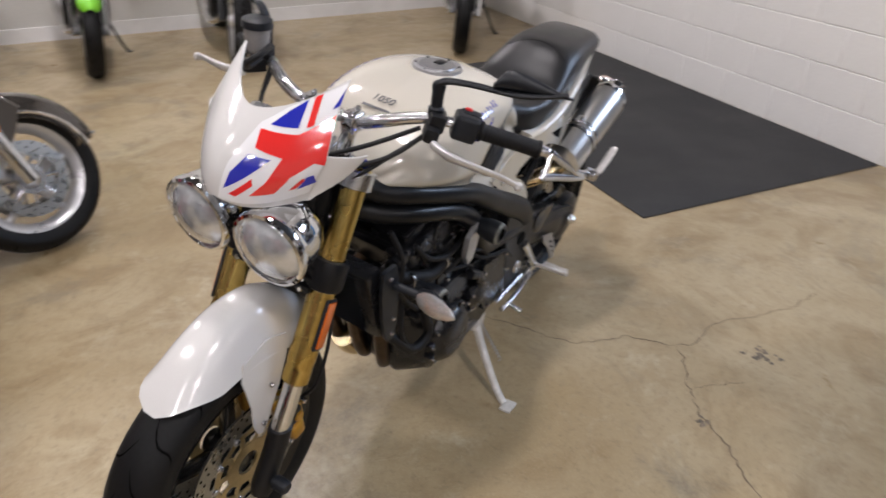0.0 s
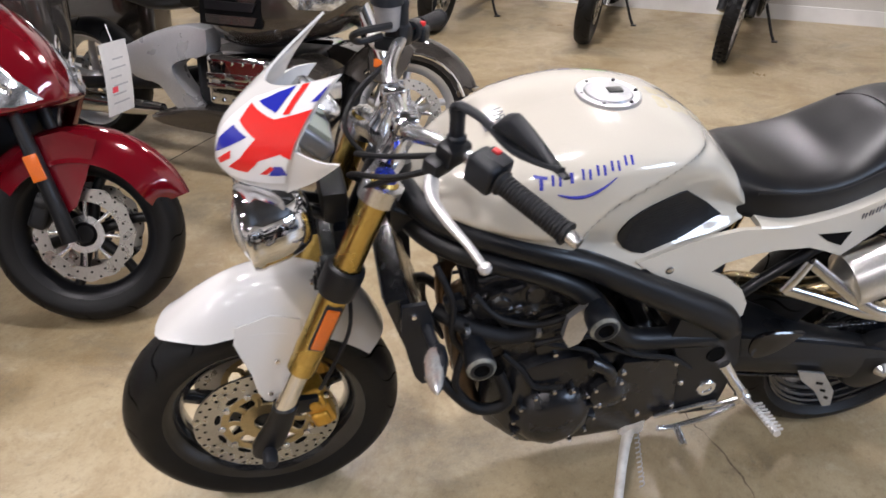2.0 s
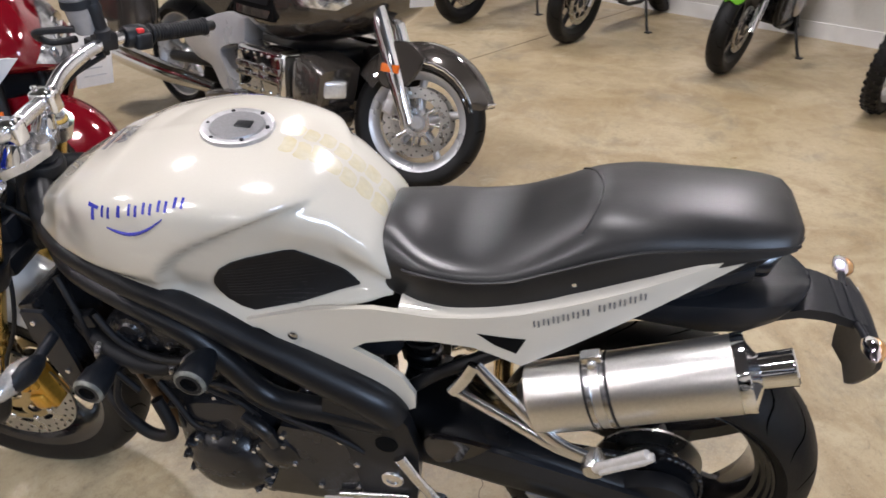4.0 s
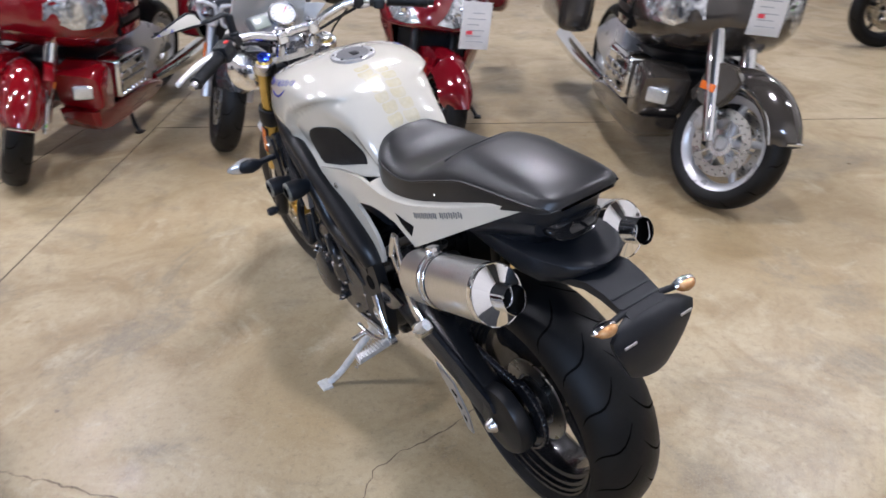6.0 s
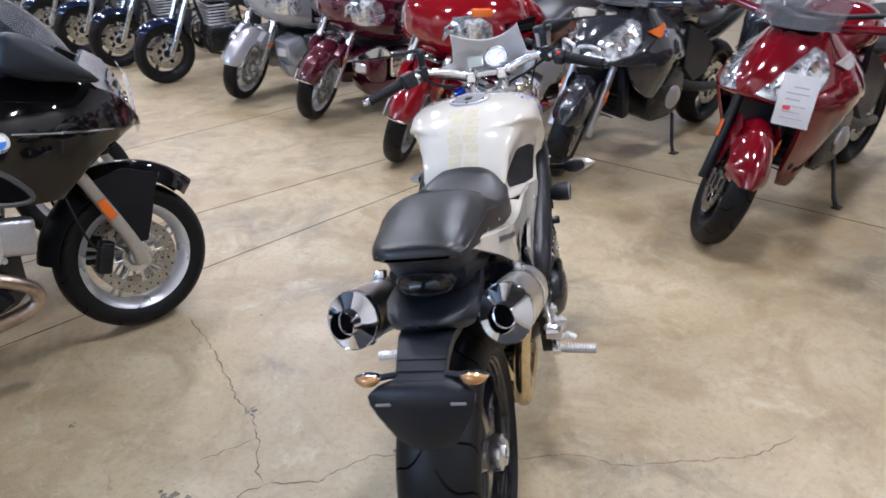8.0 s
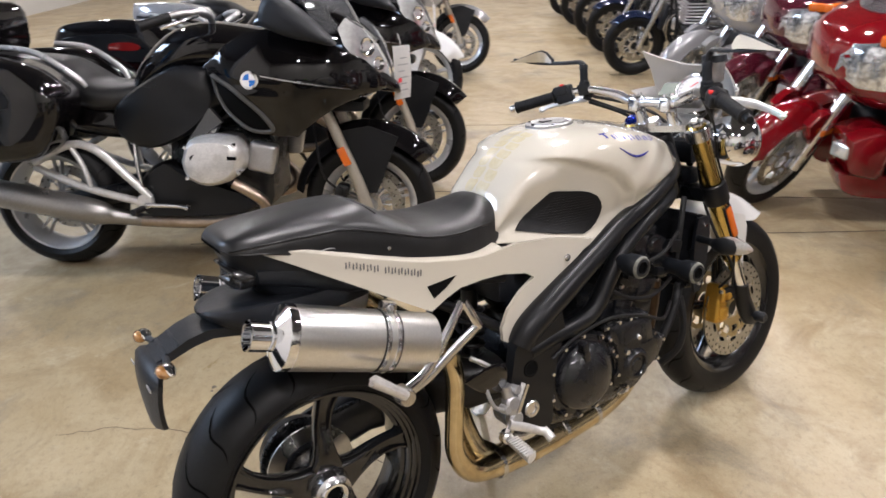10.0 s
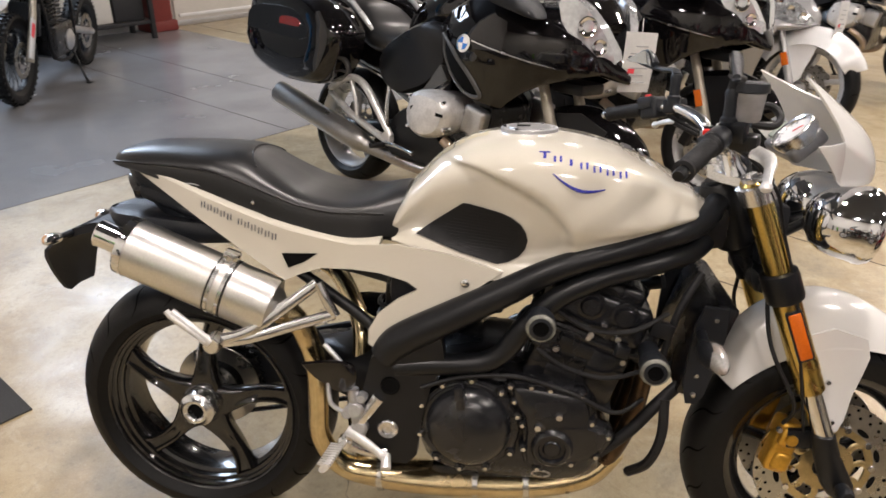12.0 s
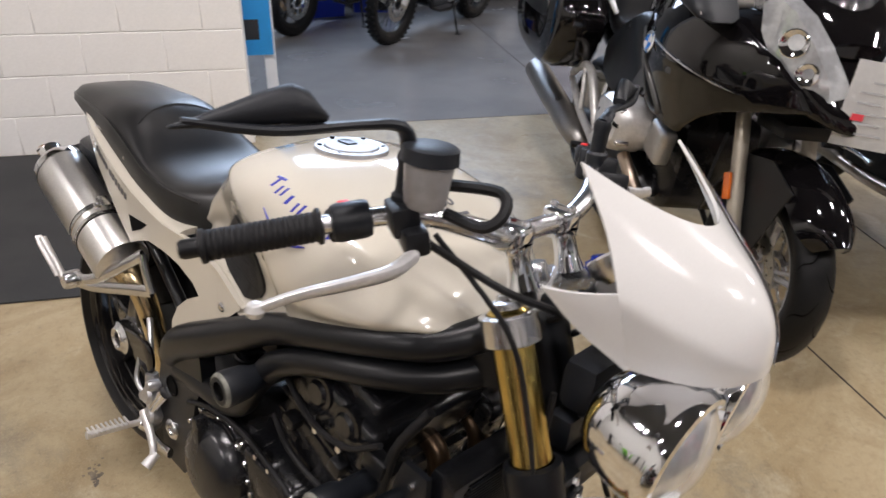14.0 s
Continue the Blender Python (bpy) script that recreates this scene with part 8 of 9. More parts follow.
        puffed(bm, [(-0.60, 0.945), (-0.717, 0.970), (-0.86, 0.915), (-1.02, 0.80), (-1.02, 0.68), (-0.90, 0.62), (-0.76, 0.66), (-0.66, 0.72), (-0.575, 0.82)], ((0.08, 0.97), (0.20, 1.0), (0.245, 0.98), (0.262, 0.90)), s)
        part("knee_cover", bm, SATIN, own, "matt dark knee panel", 50)
        bm = bmesh.new()
        panel(bm, [(-0.55, 0.74), (-0.60, 0.80), (-0.66, 0.72), (-0.71, 0.66), (-0.64, 0.68)], lambda x, z: s * 0.275, 0.03, 0.1)
        part("cover_step", bm, VENTGREY, own)
        # foot rest frame
        bm = bmesh.new()
        tube(bm, [(-1.43, s * 0.225, 0.555), (-1.25, s * 0.24, 0.638), (-1.13, s * 0.245, 0.615), (-1.02, s * 0.25, 0.515), (-0.915, s * 0.25, 0.405)], [0.017, 0.017, 0.020, 0.019, 0.017], 12, 4)
        tube(bm, [(-1.43, s * 0.225, 0.535), (-1.30, s * 0.235, 0.48), (-1.18, s * 0.245, 0.440), (-0.94, s * 0.25, 0.380)], [0.016, 0.017, 0.017, 0.018], 12, 4)
        tube(bm, [(-1.25, s * 0.24, 0.638), (-1.20, s * 0.245, 0.54), (-1.18, s * 0.245, 0.440)], 0.012, 10, 3)
        lathe(bm, [(0, 0.016), (0.03, 0.016), (0.036, 0.008), (0.036, -0.01), (0, -0.014)], (-0.94, s * 0.25, 0.392), (0, s, 0), 18)
        fr = part("foot_rest_frame", bm, PALEALLOY, own, "pale cast alloy foot rest frame")
        bm = bmesh.new()
        tube(bm, [(-0.935, s * 0.26, 0.375), (-0.80, s * 0.262, 0.372), (-0.74, s * 0.27, 0.365)], [0.012, 0.010, 0.012], 10, 3)
        tube(bm, [(-0.94, s * 0.25, 0.42), (-0.955, s * 0.25, 0.55), (-0.96, s * 0.235, 0.66)], 0.010, 8, 3)
        part("pedal", bm, ALLOY, fr)
        bm = bmesh.new()
        tube(bm, [(-0.95, s * 0.26, 0.360), (-0.96, s * 0.34, 0.362)], 0.014, 10)
        part("foot_peg", bm, GRIP, fr)
        # pannier
        bm = bmesh.new()
        puffed(bm, [(-1.965, 0.770), (-1.900, 0.955), (-1.830, 1.000), (-1.620, 1.020), (-1.463, 1.016), (-1.330, 0.985), (-1.236, 0.930), (-1.170, 0.840), (-1.240, 0.670), (-1.360, 0.592), (-1.640, 0.588), (-1.880, 0.655)], ((0.205, 0.93), (0.225, 1.0), (0.36, 1.0), (0.405, 0.96), (0.425, 0.86), (0.43, 0.5)), s)
        pn = part("pannier", bm, paint, own, "gloss hard side pannier", 50)
        bm = bmesh.new()
        puffed(bm, [(-1.90, 0.815), (-1.84, 0.925), (-1.50, 0.945), (-1.36, 0.87), (-1.42, 0.80)], ((0.42, 1.0), (0.434, 0.97)), s)
        part("pannier_panel", bm, SATIN, pn)
        # rounded dark red reflector area on the pannier's side
        bm = bmesh.new()
        puffed(bm, [(-1.60, 0.86), (-1.58, 0.90), (-1.44, 0.90), (-1.42, 0.86)], ((0.425, 1.0), (0.438, 0.9)), s)
        part("pannier_latch", bm, TAILRED, pn)
        bm = bmesh.new()
        tube(bm, [(-1.50, s * 0.20, 1.045), (-1.34, s * 0.215, 1.02), (-1.20, s * 0.21, 0.93), (-1.16, s * 0.19, 0.88)], [0.010, 0.013, 0.013, 0.010], 10, 4)
        part("grab_rail", bm, SILVERPAINT, own)
        bm = bmesh.new()
        tube(bm, [(-0.62, s * 0.08, 1.13), (-0.60, s * 0.20, 1.17), (-0.68, s * 0.30, 1.17), (-0.78, s * 0.40, 1.13)], 0.014, 10, 4)
        part("handlebar", bm, DULLALLOY, own)
        bm = bmesh.new()
        tube(bm, [(-0.70, s * 0.325, 1.16), (-0.79, s * 0.415, 1.125)], 0.020, 12)
        part("grip", bm, GRIP, own)
        bm = bmesh.new()
        tube(bm, [(-0.60, s * 0.29, 1.165), (-0.62, s * 0.36, 1.15), (-0.70, s * 0.42, 1.12)], 0.008, 8, 3)
        part("lever", bm, ALLOY, own)
        bm = bmesh.new()
        tube(bm, [(-0.95, s * 0.10, 0.42), (-1.2, s * 0.12, 0.36), (-1.485, s * 0.11, 0.31)], [0.04, 0.045, 0.05], 12, 3)
        part("swinging_arm", bm, SATIN, own)
        bm = bmesh.new()
        panel(bm, [(0.150, 0.625), (0.120, 0.560), (0.080, 0.450), (0.045, 0.372), (0.005, 0.372), (-0.030, 0.440), (-0.080, 0.560), (-0.110, 0.650), (0.02, 0.675)], lambda x, z: s * 0.098, 0.005, 0.05)
        part("guard_side", bm, SATIN, own, "", 50)
    bm = bmesh.new()
    arc_guard(bm, fa, 0.388, 0.098, 38, 118, 0.075, 0.5)
    part("front_mudguard", bm, paint, own, "gloss front mudguard", 50)
    bm = bmesh.new()
    arc_guard(bm, fa, 0.352, 0.090, 112, 168, 0.05, 0.1)
    part("mudguard_flap", bm, SATIN, own)
    bm = bmesh.new()
    nose = ((0.172, 0.842, 0.02, 0.012), (0.155, 0.862, 0.07, 0.030), (0.10, 0.905, 0.13, 0.065), (0.02, 0.960, 0.19, 0.105), (-0.10, 0.975, 0.25, 0.135), (-0.25, 0.965, 0.29, 0.140), (-0.42, 0.950, 0.29, 0.130), (-0.56, 0.92, 0.24, 0.10))
    body(bm, nose, 2.6, 28)
    part("fairing_nose", bm, paint, own, "", 60)
    bm = bmesh.new()
    body(bm, ((0.08, 1.035, 0.07, 0.02), (0.0, 1.10, 0.13, 0.03), (-0.12, 1.17, 0.16, 0.035), (-0.24, 1.20, 0.17, 0.03), (-0.34, 1.20, 0.15, 0.02)))
    part("screen_base", bm, GLOSSBLACK, own)
    bm = bmesh.new()
    windscreen(bm, (0.02, 1.09), (-0.28, 1.42), 0.21, 0.23, 0.15)
    part("windscreen", bm, SCREEN, own, "clear windscreen")
    bm = bmesh.new()
    box(bm, (-0.06, 0, 0.78), (0.16, 0.17, 0.05), 0.02)
    part("oil_cooler_grille", bm, PLASTIC, own)
    bm = bmesh.new()
    body(bm, ((-0.34, 1.03, 0.13, 0.06), (-0.48, 1.035, 0.20, 0.085), (-0.66, 1.035, 0.225, 0.105), (-0.80, 1.00, 0.205, 0.105), (-0.92, 0.93, 0.16, 0.08), (-0.98, 0.88, 0.12, 0.05)))
    part("fuel_tank", bm, paint, own)
    bm = bmesh.new()
    body(bm, ((-0.90, 0.85, 0.10, 0.05), (-1.00, 0.83, 0.17, 0.06), (-1.16, 0.83, 0.19, 0.07), (-1.27, 0.88, 0.18, 0.085), (-1.36, 0.93, 0.165, 0.07), (-1.60, 0.965, 0.155, 0.05), (-1.78, 0.975, 0.12, 0.04)))
    part("seat", bm, VINYL, own, "black stepped seat")
    bm = bmesh.new()
    body(bm, ((-1.00, 0.70, 0.13, 0.08), (-1.30, 0.76, 0.15, 0.10), (-1.60, 0.86, 0.15, 0.08), (-1.92, 0.90, 0.10, 0.05)))
    part("tail", bm, paint, own)
    bm = bmesh.new()
    loft(bm, [oval(y, -0.62, 0.50, rx, rz, 20, 4, axis="y") for y, rx, rz in ((-0.17, 0.18, 0.16), (-0.14, 0.23, 0.20), (0.14, 0.23, 0.20), (0.17, 0.18, 0.16))])
    part("engine", bm, BLACKMETAL, own)
    bm = bmesh.new()
    tube(bm, [(-0.98, -0.20, 0.29), (-1.10, -0.23, 0.315), (-1.22, -0.255, 0.35), (-1.78, -0.30, 0.475)], [0.03, 0.036, 0.058, 0.060], 20, 5)
    part("silencer", bm, CANGREY, own, "satin grey steel silencer")
    if top_case:
        soft_box(own, "top_case", (-1.86, 0, 1.115), (0.46, 0.56, 0.24), paint, 0.09)
    bm = bmesh.new()
    tube(bm, [(-0.82, 0.18, 0.26), (-0.74, 0.27, 0.08), (-0.72, 0.30, 0.045)], 0.012, 10)
    box(bm, (-0.72, 0.31, 0.038), (0.06, 0.045, 0.012), 0.004)
    part("side_stand", bm, SATIN, own)
    if tag:
        hang_tag(own, tag[0], tag[1])
    for ob in own.children:
        if ob.name.split(".")[0] not in ("front_wheel", "rear_wheel", "fork_leg", "brake_caliper", "front_mudguard", "mudguard_flap", "guard_side", "side_stand", "swinging_arm"):
            ob.location += Vector((-0.018, 0, -0.022))
    return own


def beak_hull(bm, rows):
    """A nose with a central ridge, widest near its lower edge; rows of (x, top, low, half-width). Gives its half-width at (x, z)."""
    shape = ((0.0, 1.0), (0.16, 0.985), (0.40, 0.84), (0.70, 0.52), (0.90, 0.22), (1.0, 0.04), (0.97, -0.04), (0.6, -0.12), (0.0, -0.14))
    rows = sorted(rows)

    def at(x):
        return [curve([(r[0], r[k]) for r in rows], x) for k in (1, 2, 3)]

    rings = []
    for x in np.linspace(rows[0][0], rows[-1][0], 30):
        top, low, w = at(x)
        half = spline([(u * w, low + v * (top - low)) for u, v in shape], 3)
        rings.append([(x, y, z) for y, z in half] + [(x, -y, z) for y, z in half[-2:0:-1]])
    loft(bm, rings)

    def flank(x, z):
        top, low, w = at(min(max(x, rows[0][0]), rows[-1][0]))
        v = min(1.0, max(0.04, (z - low) / (top - low)))
        return w * curve([(b, a) for a, b in shape[5::-1]], v)
    return flank


def touring_bike(m, label, paint, style, wheel_mat=SILVERPAINT, tag=None, group="motorcycles parked in rows", guard_mat=None, top_case=False, steer=0.0, front_r=0.303):
    """A faired touring motorcycle; its origin is the front tyre's contact, x ahead.
    style: wing (flat engine, wide fairing) or sport (pointed nose)."""
    own = thing("motorcycle", m, label, "motorcycle", group)
    wb = 1.69 if style == "wing" else 1.52
    fa, ra = Vector((0, 0, front_r + 0.002)), Vector((-wb, 0, 0.310))
    gm = guard_mat or paint
    cast_wheel(own, fa, front_r, 0.125, wheel_mat, 5 if style != "sport" else 6, petal=0.004 if style == "sport" else 0)
    cast_wheel(own, ra, 0.312, 0.18, wheel_mat, 5, name="rear_wheel", both_sides=False)
    k = 0.45 if style == "wing" else 0.42
    leg_mat = CHROME if style == "wing" else DULLALLOY
    for s in (1, -1):
        bm = bmesh.new()
        y = s * (0.115 if style != "wing" else 0.125)
        if style == "wing":
            tube(bm, [(-0.02, y, 0.30), (-0.02 - 0.12 * k, y, 0.42), (-0.02 - 0.35 * k, y, 0.65), (-0.02 - 0.62 * k, y, 0.92)], [0.030, 0.034, 0.040, 0.030], 16, 3, flat=0.85)
        else:
            tube(bm, [(-0.02, y, 0.29), (-0.02 - 0.10 * k, y, 0.40), (-0.02 - 0.30 * k, y, 0.60), (-0.02 - 0.56 * k, y, 0.86)], [0.028, 0.025, 0.023, 0.021], 14, 3)
        leg = part("fork_leg", bm, SATIN if paint is CRIMSON else leg_mat, own)
        bm = bmesh.new()
        if style == "wing":
            box(bm, (-0.125, s * 0.150, 0.520), (0.080, 0.012, 0.036), 0.005)
        else:
            box(bm, (-0.02 - 0.22 * k, s * (abs(y) + 0.026), 0.52), (0.042, 0.012, 0.085), 0.005, Matrix.Rotation(-0.4, 3, 'Y'))
        part("reflector", bm, AMBER, leg, "amber fork reflector")
        bm = bmesh.new()
        cc = fa + Vector((-0.115, s * 0.075, 0.075))
        box(bm, cc, (0.055, 0.06, 0.12), 0.014, Matrix.Rotation(0.3, 3, 'Y'), 3)
        box(bm, cc + Vector((0.004, s * 0.024, 0.028)), (0.044, 0.026, 0.04), 0.012, Matrix.Rotation(0.3, 3, 'Y'))
        part("brake_caliper", bm, SATIN if style != "wing" else DULLALLOY, own)
        bm = bmesh.new()
        tube(bm, [cc + Vector((0, 0, 0.06)), (-0.12, s * 0.14, 0.52), (-0.20, s * 0.12, 0.70)], 0.005, 6, 4)
        part("brake_hose", bm, GRIP, own)
    # mudguard
    bm = bmesh.new()
    if style == "wing":
        arc_guard(bm, fa, 0.350, 0.098, 20, 150, 0.11, 0.35)
    else:
        arc_guard(bm, fa, front_r + 0.047, 0.098, 26, 150, 0.115, 0.5)
    mg = part("front_mudguard", bm, gm, own, "", 50)
    if style == "wing":
        bm = bmesh.new()
        tip = [fa + Vector((math.cos(radians(22)) * (0.352 - 0.03 * abs(e) ** 2), e * 0.055, math.sin(radians(22)) * (0.352 - 0.03 * abs(e) ** 2))) for e in (-1, -0.5, 0, 0.5, 1)]
        tube(bm, tip, 0.008, 8, 3)
        part("guard_tip", bm, CHROME, mg, "chrome mudguard tip")
    for s in (1, -1):
        bm = bmesh.new()
        if style == "wing":
            tube(bm, [fa + Vector((math.cos(radians(a)) * 0.262, s * 0.104, math.sin(radians(a)) * 0.262)) for a in range(20, 152, 12)], 0.008, 8)
            part("guard_trim", bm, CHROME, mg, "chrome mudguard trim")
            bm = bmesh.new()
            puffed(bm, [(0.02, 0.585), (-0.05, 0.455), (-0.16, 0.44), (-0.19, 0.54), (-0.16, 0.62), (-0.06, 0.64)], ((0.09, 0.98), (0.128, 1.0), (0.138, 0.93)), s)
            part("fork_cover", bm, gm, mg)
        else:
            panel(bm, [(0.05, 0.615), (0.02, 0.50), (-0.01, 0.40), (-0.04, 0.375), (-0.075, 0.42), (-0.12, 0.54), (-0.15, 0.60), (-0.05, 0.635)], lambda x, z: s * 0.092, 0.005, 0.05)
            part("guard_side", bm, gm, mg, "", 50)
    front = set(own.children) - {ob for ob in own.children if ob.name.startswith("rear_wheel")}
    # bars turned to one side: wheel, fork and mudguard turn together
    if steer:
        ax = Vector((-k, 0, 1)).normalized()
        turned = Matrix.Translation((-0.06, 0, 0.30)) @ Matrix.Rotation(radians(steer), 4, ax) @ Matrix.Translation((0.06, 0, -0.30))
        for ob in own.children:
            if not ob.name.startswith("rear_wheel"):
                ob.matrix_basis = turned
    # engine
    if style == "wing":
        soft_box(own, "engine", (-0.66, 0, 0.42), (0.52, 0.44, 0.26), SATIN, 0.04)
        for s in (1, -1):
            bm = bmesh.new()
            box(bm, (-0.595, s * 0.30, 0.455), (0.32, 0.14, 0.22), 0.03, None, 3)
            head = part("cylinder_head", bm, CHROME, own, "chrome flat-engine cylinder head")
            for x in (-0.70, -0.595, -0.49):
                for z, h in ((0.475, 0.028), (0.435, 0.022)):
                    bm = bmesh.new()
                    box(bm, (x, s * 0.374, z), (0.095, 0.012, h), 0.005)
                    part("head_cover_rib", bm, ALLOY, head)
            bm = bmesh.new()
            bolts(bm, [(-0.725 + 0.052 * q, s * 0.37, 0.535) for q in range(6)] + [(-0.725 + 0.052 * q, s * 0.37, 0.375) for q in range(6)], 0.009, 0.008, (0, s, 0))
            part("head_bolt", bm, CHROME, head)
            bm = bmesh.new()
            puffed(bm, [(-0.20, 0.33), (-0.26, 0.215), (-0.45, 0.185), (-1.0, 0.195), (-1.14, 0.24), (-0.92, 0.30), (-0.45, 0.315)], ((0.12, 0.95), (0.24, 1.0), (0.30, 0.98), (0.315, 0.90)), s)
            part("belly_panel", bm, paint, own, "", 50)
            bm = bmesh.new()
            puffed(bm, [(-0.20, 0.525), (-0.24, 0.34), (-0.33, 0.30), (-0.42, 0.31), (-0.41, 0.55), (-0.30, 0.56)], ((0.12, 0.95), (0.26, 1.0), (0.315, 0.95), (0.335, 0.80)), s)
            part("engine_front_cover", bm, paint, own, "", 50)
            bm = bmesh.new()
            box(bm, (-0.215, s * 0.265, 0.44), (0.06, 0.10, 0.075), 0.014, Matrix.Rotation(s * 0.5, 3, 'Z'), 3)
            part("fog_lamp", bm, LAMPGLASS, own)
            bm = bmesh.new()
            puffed(bm, [(-0.79, 0.655), (-0.90, 0.668), (-1.06, 0.628), (-1.20, 0.57), (-1.32, 0.50), (-1.20, 0.41), (-1.08, 0.385), (-1.0, 0.29), (-0.92, 0.25), (-0.87, 0.29), (-0.96, 0.40), (-0.99, 0.48), (-0.88, 0.53), (-0.80, 0.55)], ((0.18, 0.98), (0.265, 1.0), (0.285, 0.97), (0.290, 0.88)), s)
            part("side_frame_cover", bm, SILVERPAINT, own, "pale silver frame cover")
    else:
        bm = bmesh.new()
        loft(bm, [oval(y, -0.66, 0.42, rx, rz, 20, 4, axis="y") for y, rx, rz in ((-0.21, 0.15, 0.12), (-0.19, 0.20, 0.16), (0.19, 0.20, 0.16), (0.21, 0.15, 0.12))])
        part("engine", bm, BLACKMETAL, own)
        for s in (1, -1):
            bm = bmesh.new()
            lathe(bm, [(0, 0.04), (0.05, 0.036), (0.075, 0.02), (0.08, 0)], (-0.72, s * 0.20, 0.40), (0, s, 0), 24)
            cov = part("engine_cover", bm, DULLALLOY, own)
            bm = bmesh.new()
            bolts(bm, [(-0.72 + math.cos(a) * 0.075, s * 0.21, 0.40 + math.sin(a) * 0.075) for a in [k2 * math.pi / 4 for k2 in range(8)]], 0.006, 0.006, (0, s, 0))
            part("cover_bolt", bm, ALLOY, cov)
    # fairing
    if style == "wing":
        bm = bmesh.new()
        hull = ((-0.10, 0.86, 0.10, 0.06), (-0.14, 0.86, 0.25, 0.13), (-0.24, 0.86, 0.34, 0.20), (-0.38, 0.86, 0.39, 0.25), (-0.55, 0.84, 0.40, 0.27), (-0.70, 0.82, 0.36, 0.25), (-0.80, 0.80, 0.28, 0.2))
        flank_of = hull_side(hull, 3.0)
        body(bm, hull, 3.0, 28)
        fairing = part("fairing", bm, paint, own, "", 50)
        for s in (1, -1):
            bm = bmesh.new()
            panel(bm, [(-0.115, 0.82), (-0.118, 0.90), (-0.15, 0.965), (-0.24, 0.99), (-0.33, 0.93), (-0.345, 0.83), (-0.30, 0.775), (-0.18, 0.77)], lambda x, z: s * (flank_of(x, z) + 0.006), 0.012, 0.025)
            part("headlight", bm, FACETLAMP, own, "clear faceted headlight")
            bm = bmesh.new()
            box(bm, (-0.28, s * 0.335, 1.00), (0.13, 0.06, 0.05), 0.02, Matrix.Rotation(s * -0.5, 3, 'Z'))
            part("turn_signal", bm, AMBER, own)
            for q in range(4):
                bm = bmesh.new()
                panel(bm, [(-0.48, 0.70 + q * 0.055), (-0.72, 0.70 + q * 0.055), (-0.72, 0.735 + q * 0.055), (-0.46, 0.735 + q * 0.055)], lambda x, z: s * (0.405 - 0.35 * max(0, -0.56 - x) ** 1.5 - 0.02 * abs(z - 0.85)), 0.02, 0.1)
                part("vent_slat", bm, SATIN if q % 2 else paint, fairing)
            bm = bmesh.new()
            panel(bm, [(-0.45, 0.69), (-0.76, 0.69), (-0.74, 0.93), (-0.43, 0.93)], lambda x, z: s * (0.398 - 0.35 * max(0, -0.56 - x) ** 1.5 - 0.02 * abs(z - 0.85)), 0.02, 0.1)
            part("vent_opening", bm, HOLE, fairing)
        bm = bmesh.new()
        windscreen(bm, (-0.26, 1.06), (-0.52, 1.42), 0.32, 0.26)
        part("windscreen", bm, SCREEN, own, "clear tall windscreen")
        bm = bmesh.new()
        body(bm, ((-0.76, 0.86, 0.12, 0.08), (-0.90, 0.88, 0.19, 0.12), (-1.05, 0.84, 0.17, 0.10), (-1.15, 0.80, 0.13, 0.07)))
        part("fuel_tank", bm, paint, own)
        bm = bmesh.new()
        body(bm, ((-1.02, 0.76, 0.14, 0.05), (-1.15, 0.76, 0.20, 0.07), (-1.30, 0.80, 0.20, 0.09), (-1.42, 0.84, 0.20, 0.08), (-1.65, 0.85, 0.19, 0.08), (-1.78, 0.86, 0.16, 0.06)))
        part("seat", bm, VINYL, own, "black touring seat")
        soft_box(own, "trunk", (-1.95, 0, 1.02), (0.42, 0.60, 0.36), paint, 0.09)
        for s in (1, -1):
            soft_box(own, "pannier", (-1.82, s * 0.36, 0.62), (0.60, 0.22, 0.38), paint, 0.08)
        bm = bmesh.new()
        tube(bm, [(-1.1, -0.25, 0.26), (-1.6, -0.27, 0.27), (-2.1, -0.28, 0.30)], [0.03, 0.055, 0.055], 16, 4)
        tube(bm, [(-1.1, 0.25, 0.26), (-1.6, 0.27, 0.27), (-2.1, 0.28, 0.30)], [0.03, 0.055, 0.055], 16, 4)
        part("silencer", bm, CHROME, own)
    else:
        bm = bmesh.new()
        flank = beak_hull(bm, ((0.10, 0.800, 0.752, 0.022), (0.06, 0.855, 0.735, 0.115), (-0.02, 0.925, 0.720, 0.190), (-0.12, 0.985, 0.712, 0.248), (-0.24, 1.030, 0.715, 0.290), (-0.40, 1.035, 0.720, 0.310), (-0.56, 0.990, 0.700, 0.290), (-0.70, 0.945, 0.690, 0.245), (-0.78, 0.91, 0.70, 0.20)))

        def side(x, z):
            return flank(x, max(z, 0.745)) + 0.012 - 0.36 * max(0, 0.70 - z)

        fairing = part("fairing", bm, paint, own, "", 60)
        for s in (1, -1):
            bm = bmesh.new()
            poly = [(-0.06, 0.745), (-0.11, 0.62), (-0.16, 0.48), (-0.20, 0.34), (-0.26, 0.24), (-0.36, 0.205), (-0.52, 0.215), (-0.70, 0.26), (-0.86, 0.37), (-0.93, 0.54), (-0.90, 0.78), (-0.74, 0.90), (-0.46, 0.90), (-0.24, 0.80)]
            if paint is TITAN:
                poly = [(-0.06, 0.745), (-0.13, 0.66), (-0.22, 0.56), (-0.34, 0.48), (-0.52, 0.43), (-0.72, 0.44), (-0.86, 0.52), (-0.90, 0.66), (-0.86, 0.80), (-0.74, 0.90), (-0.46, 0.90), (-0.24, 0.80)]
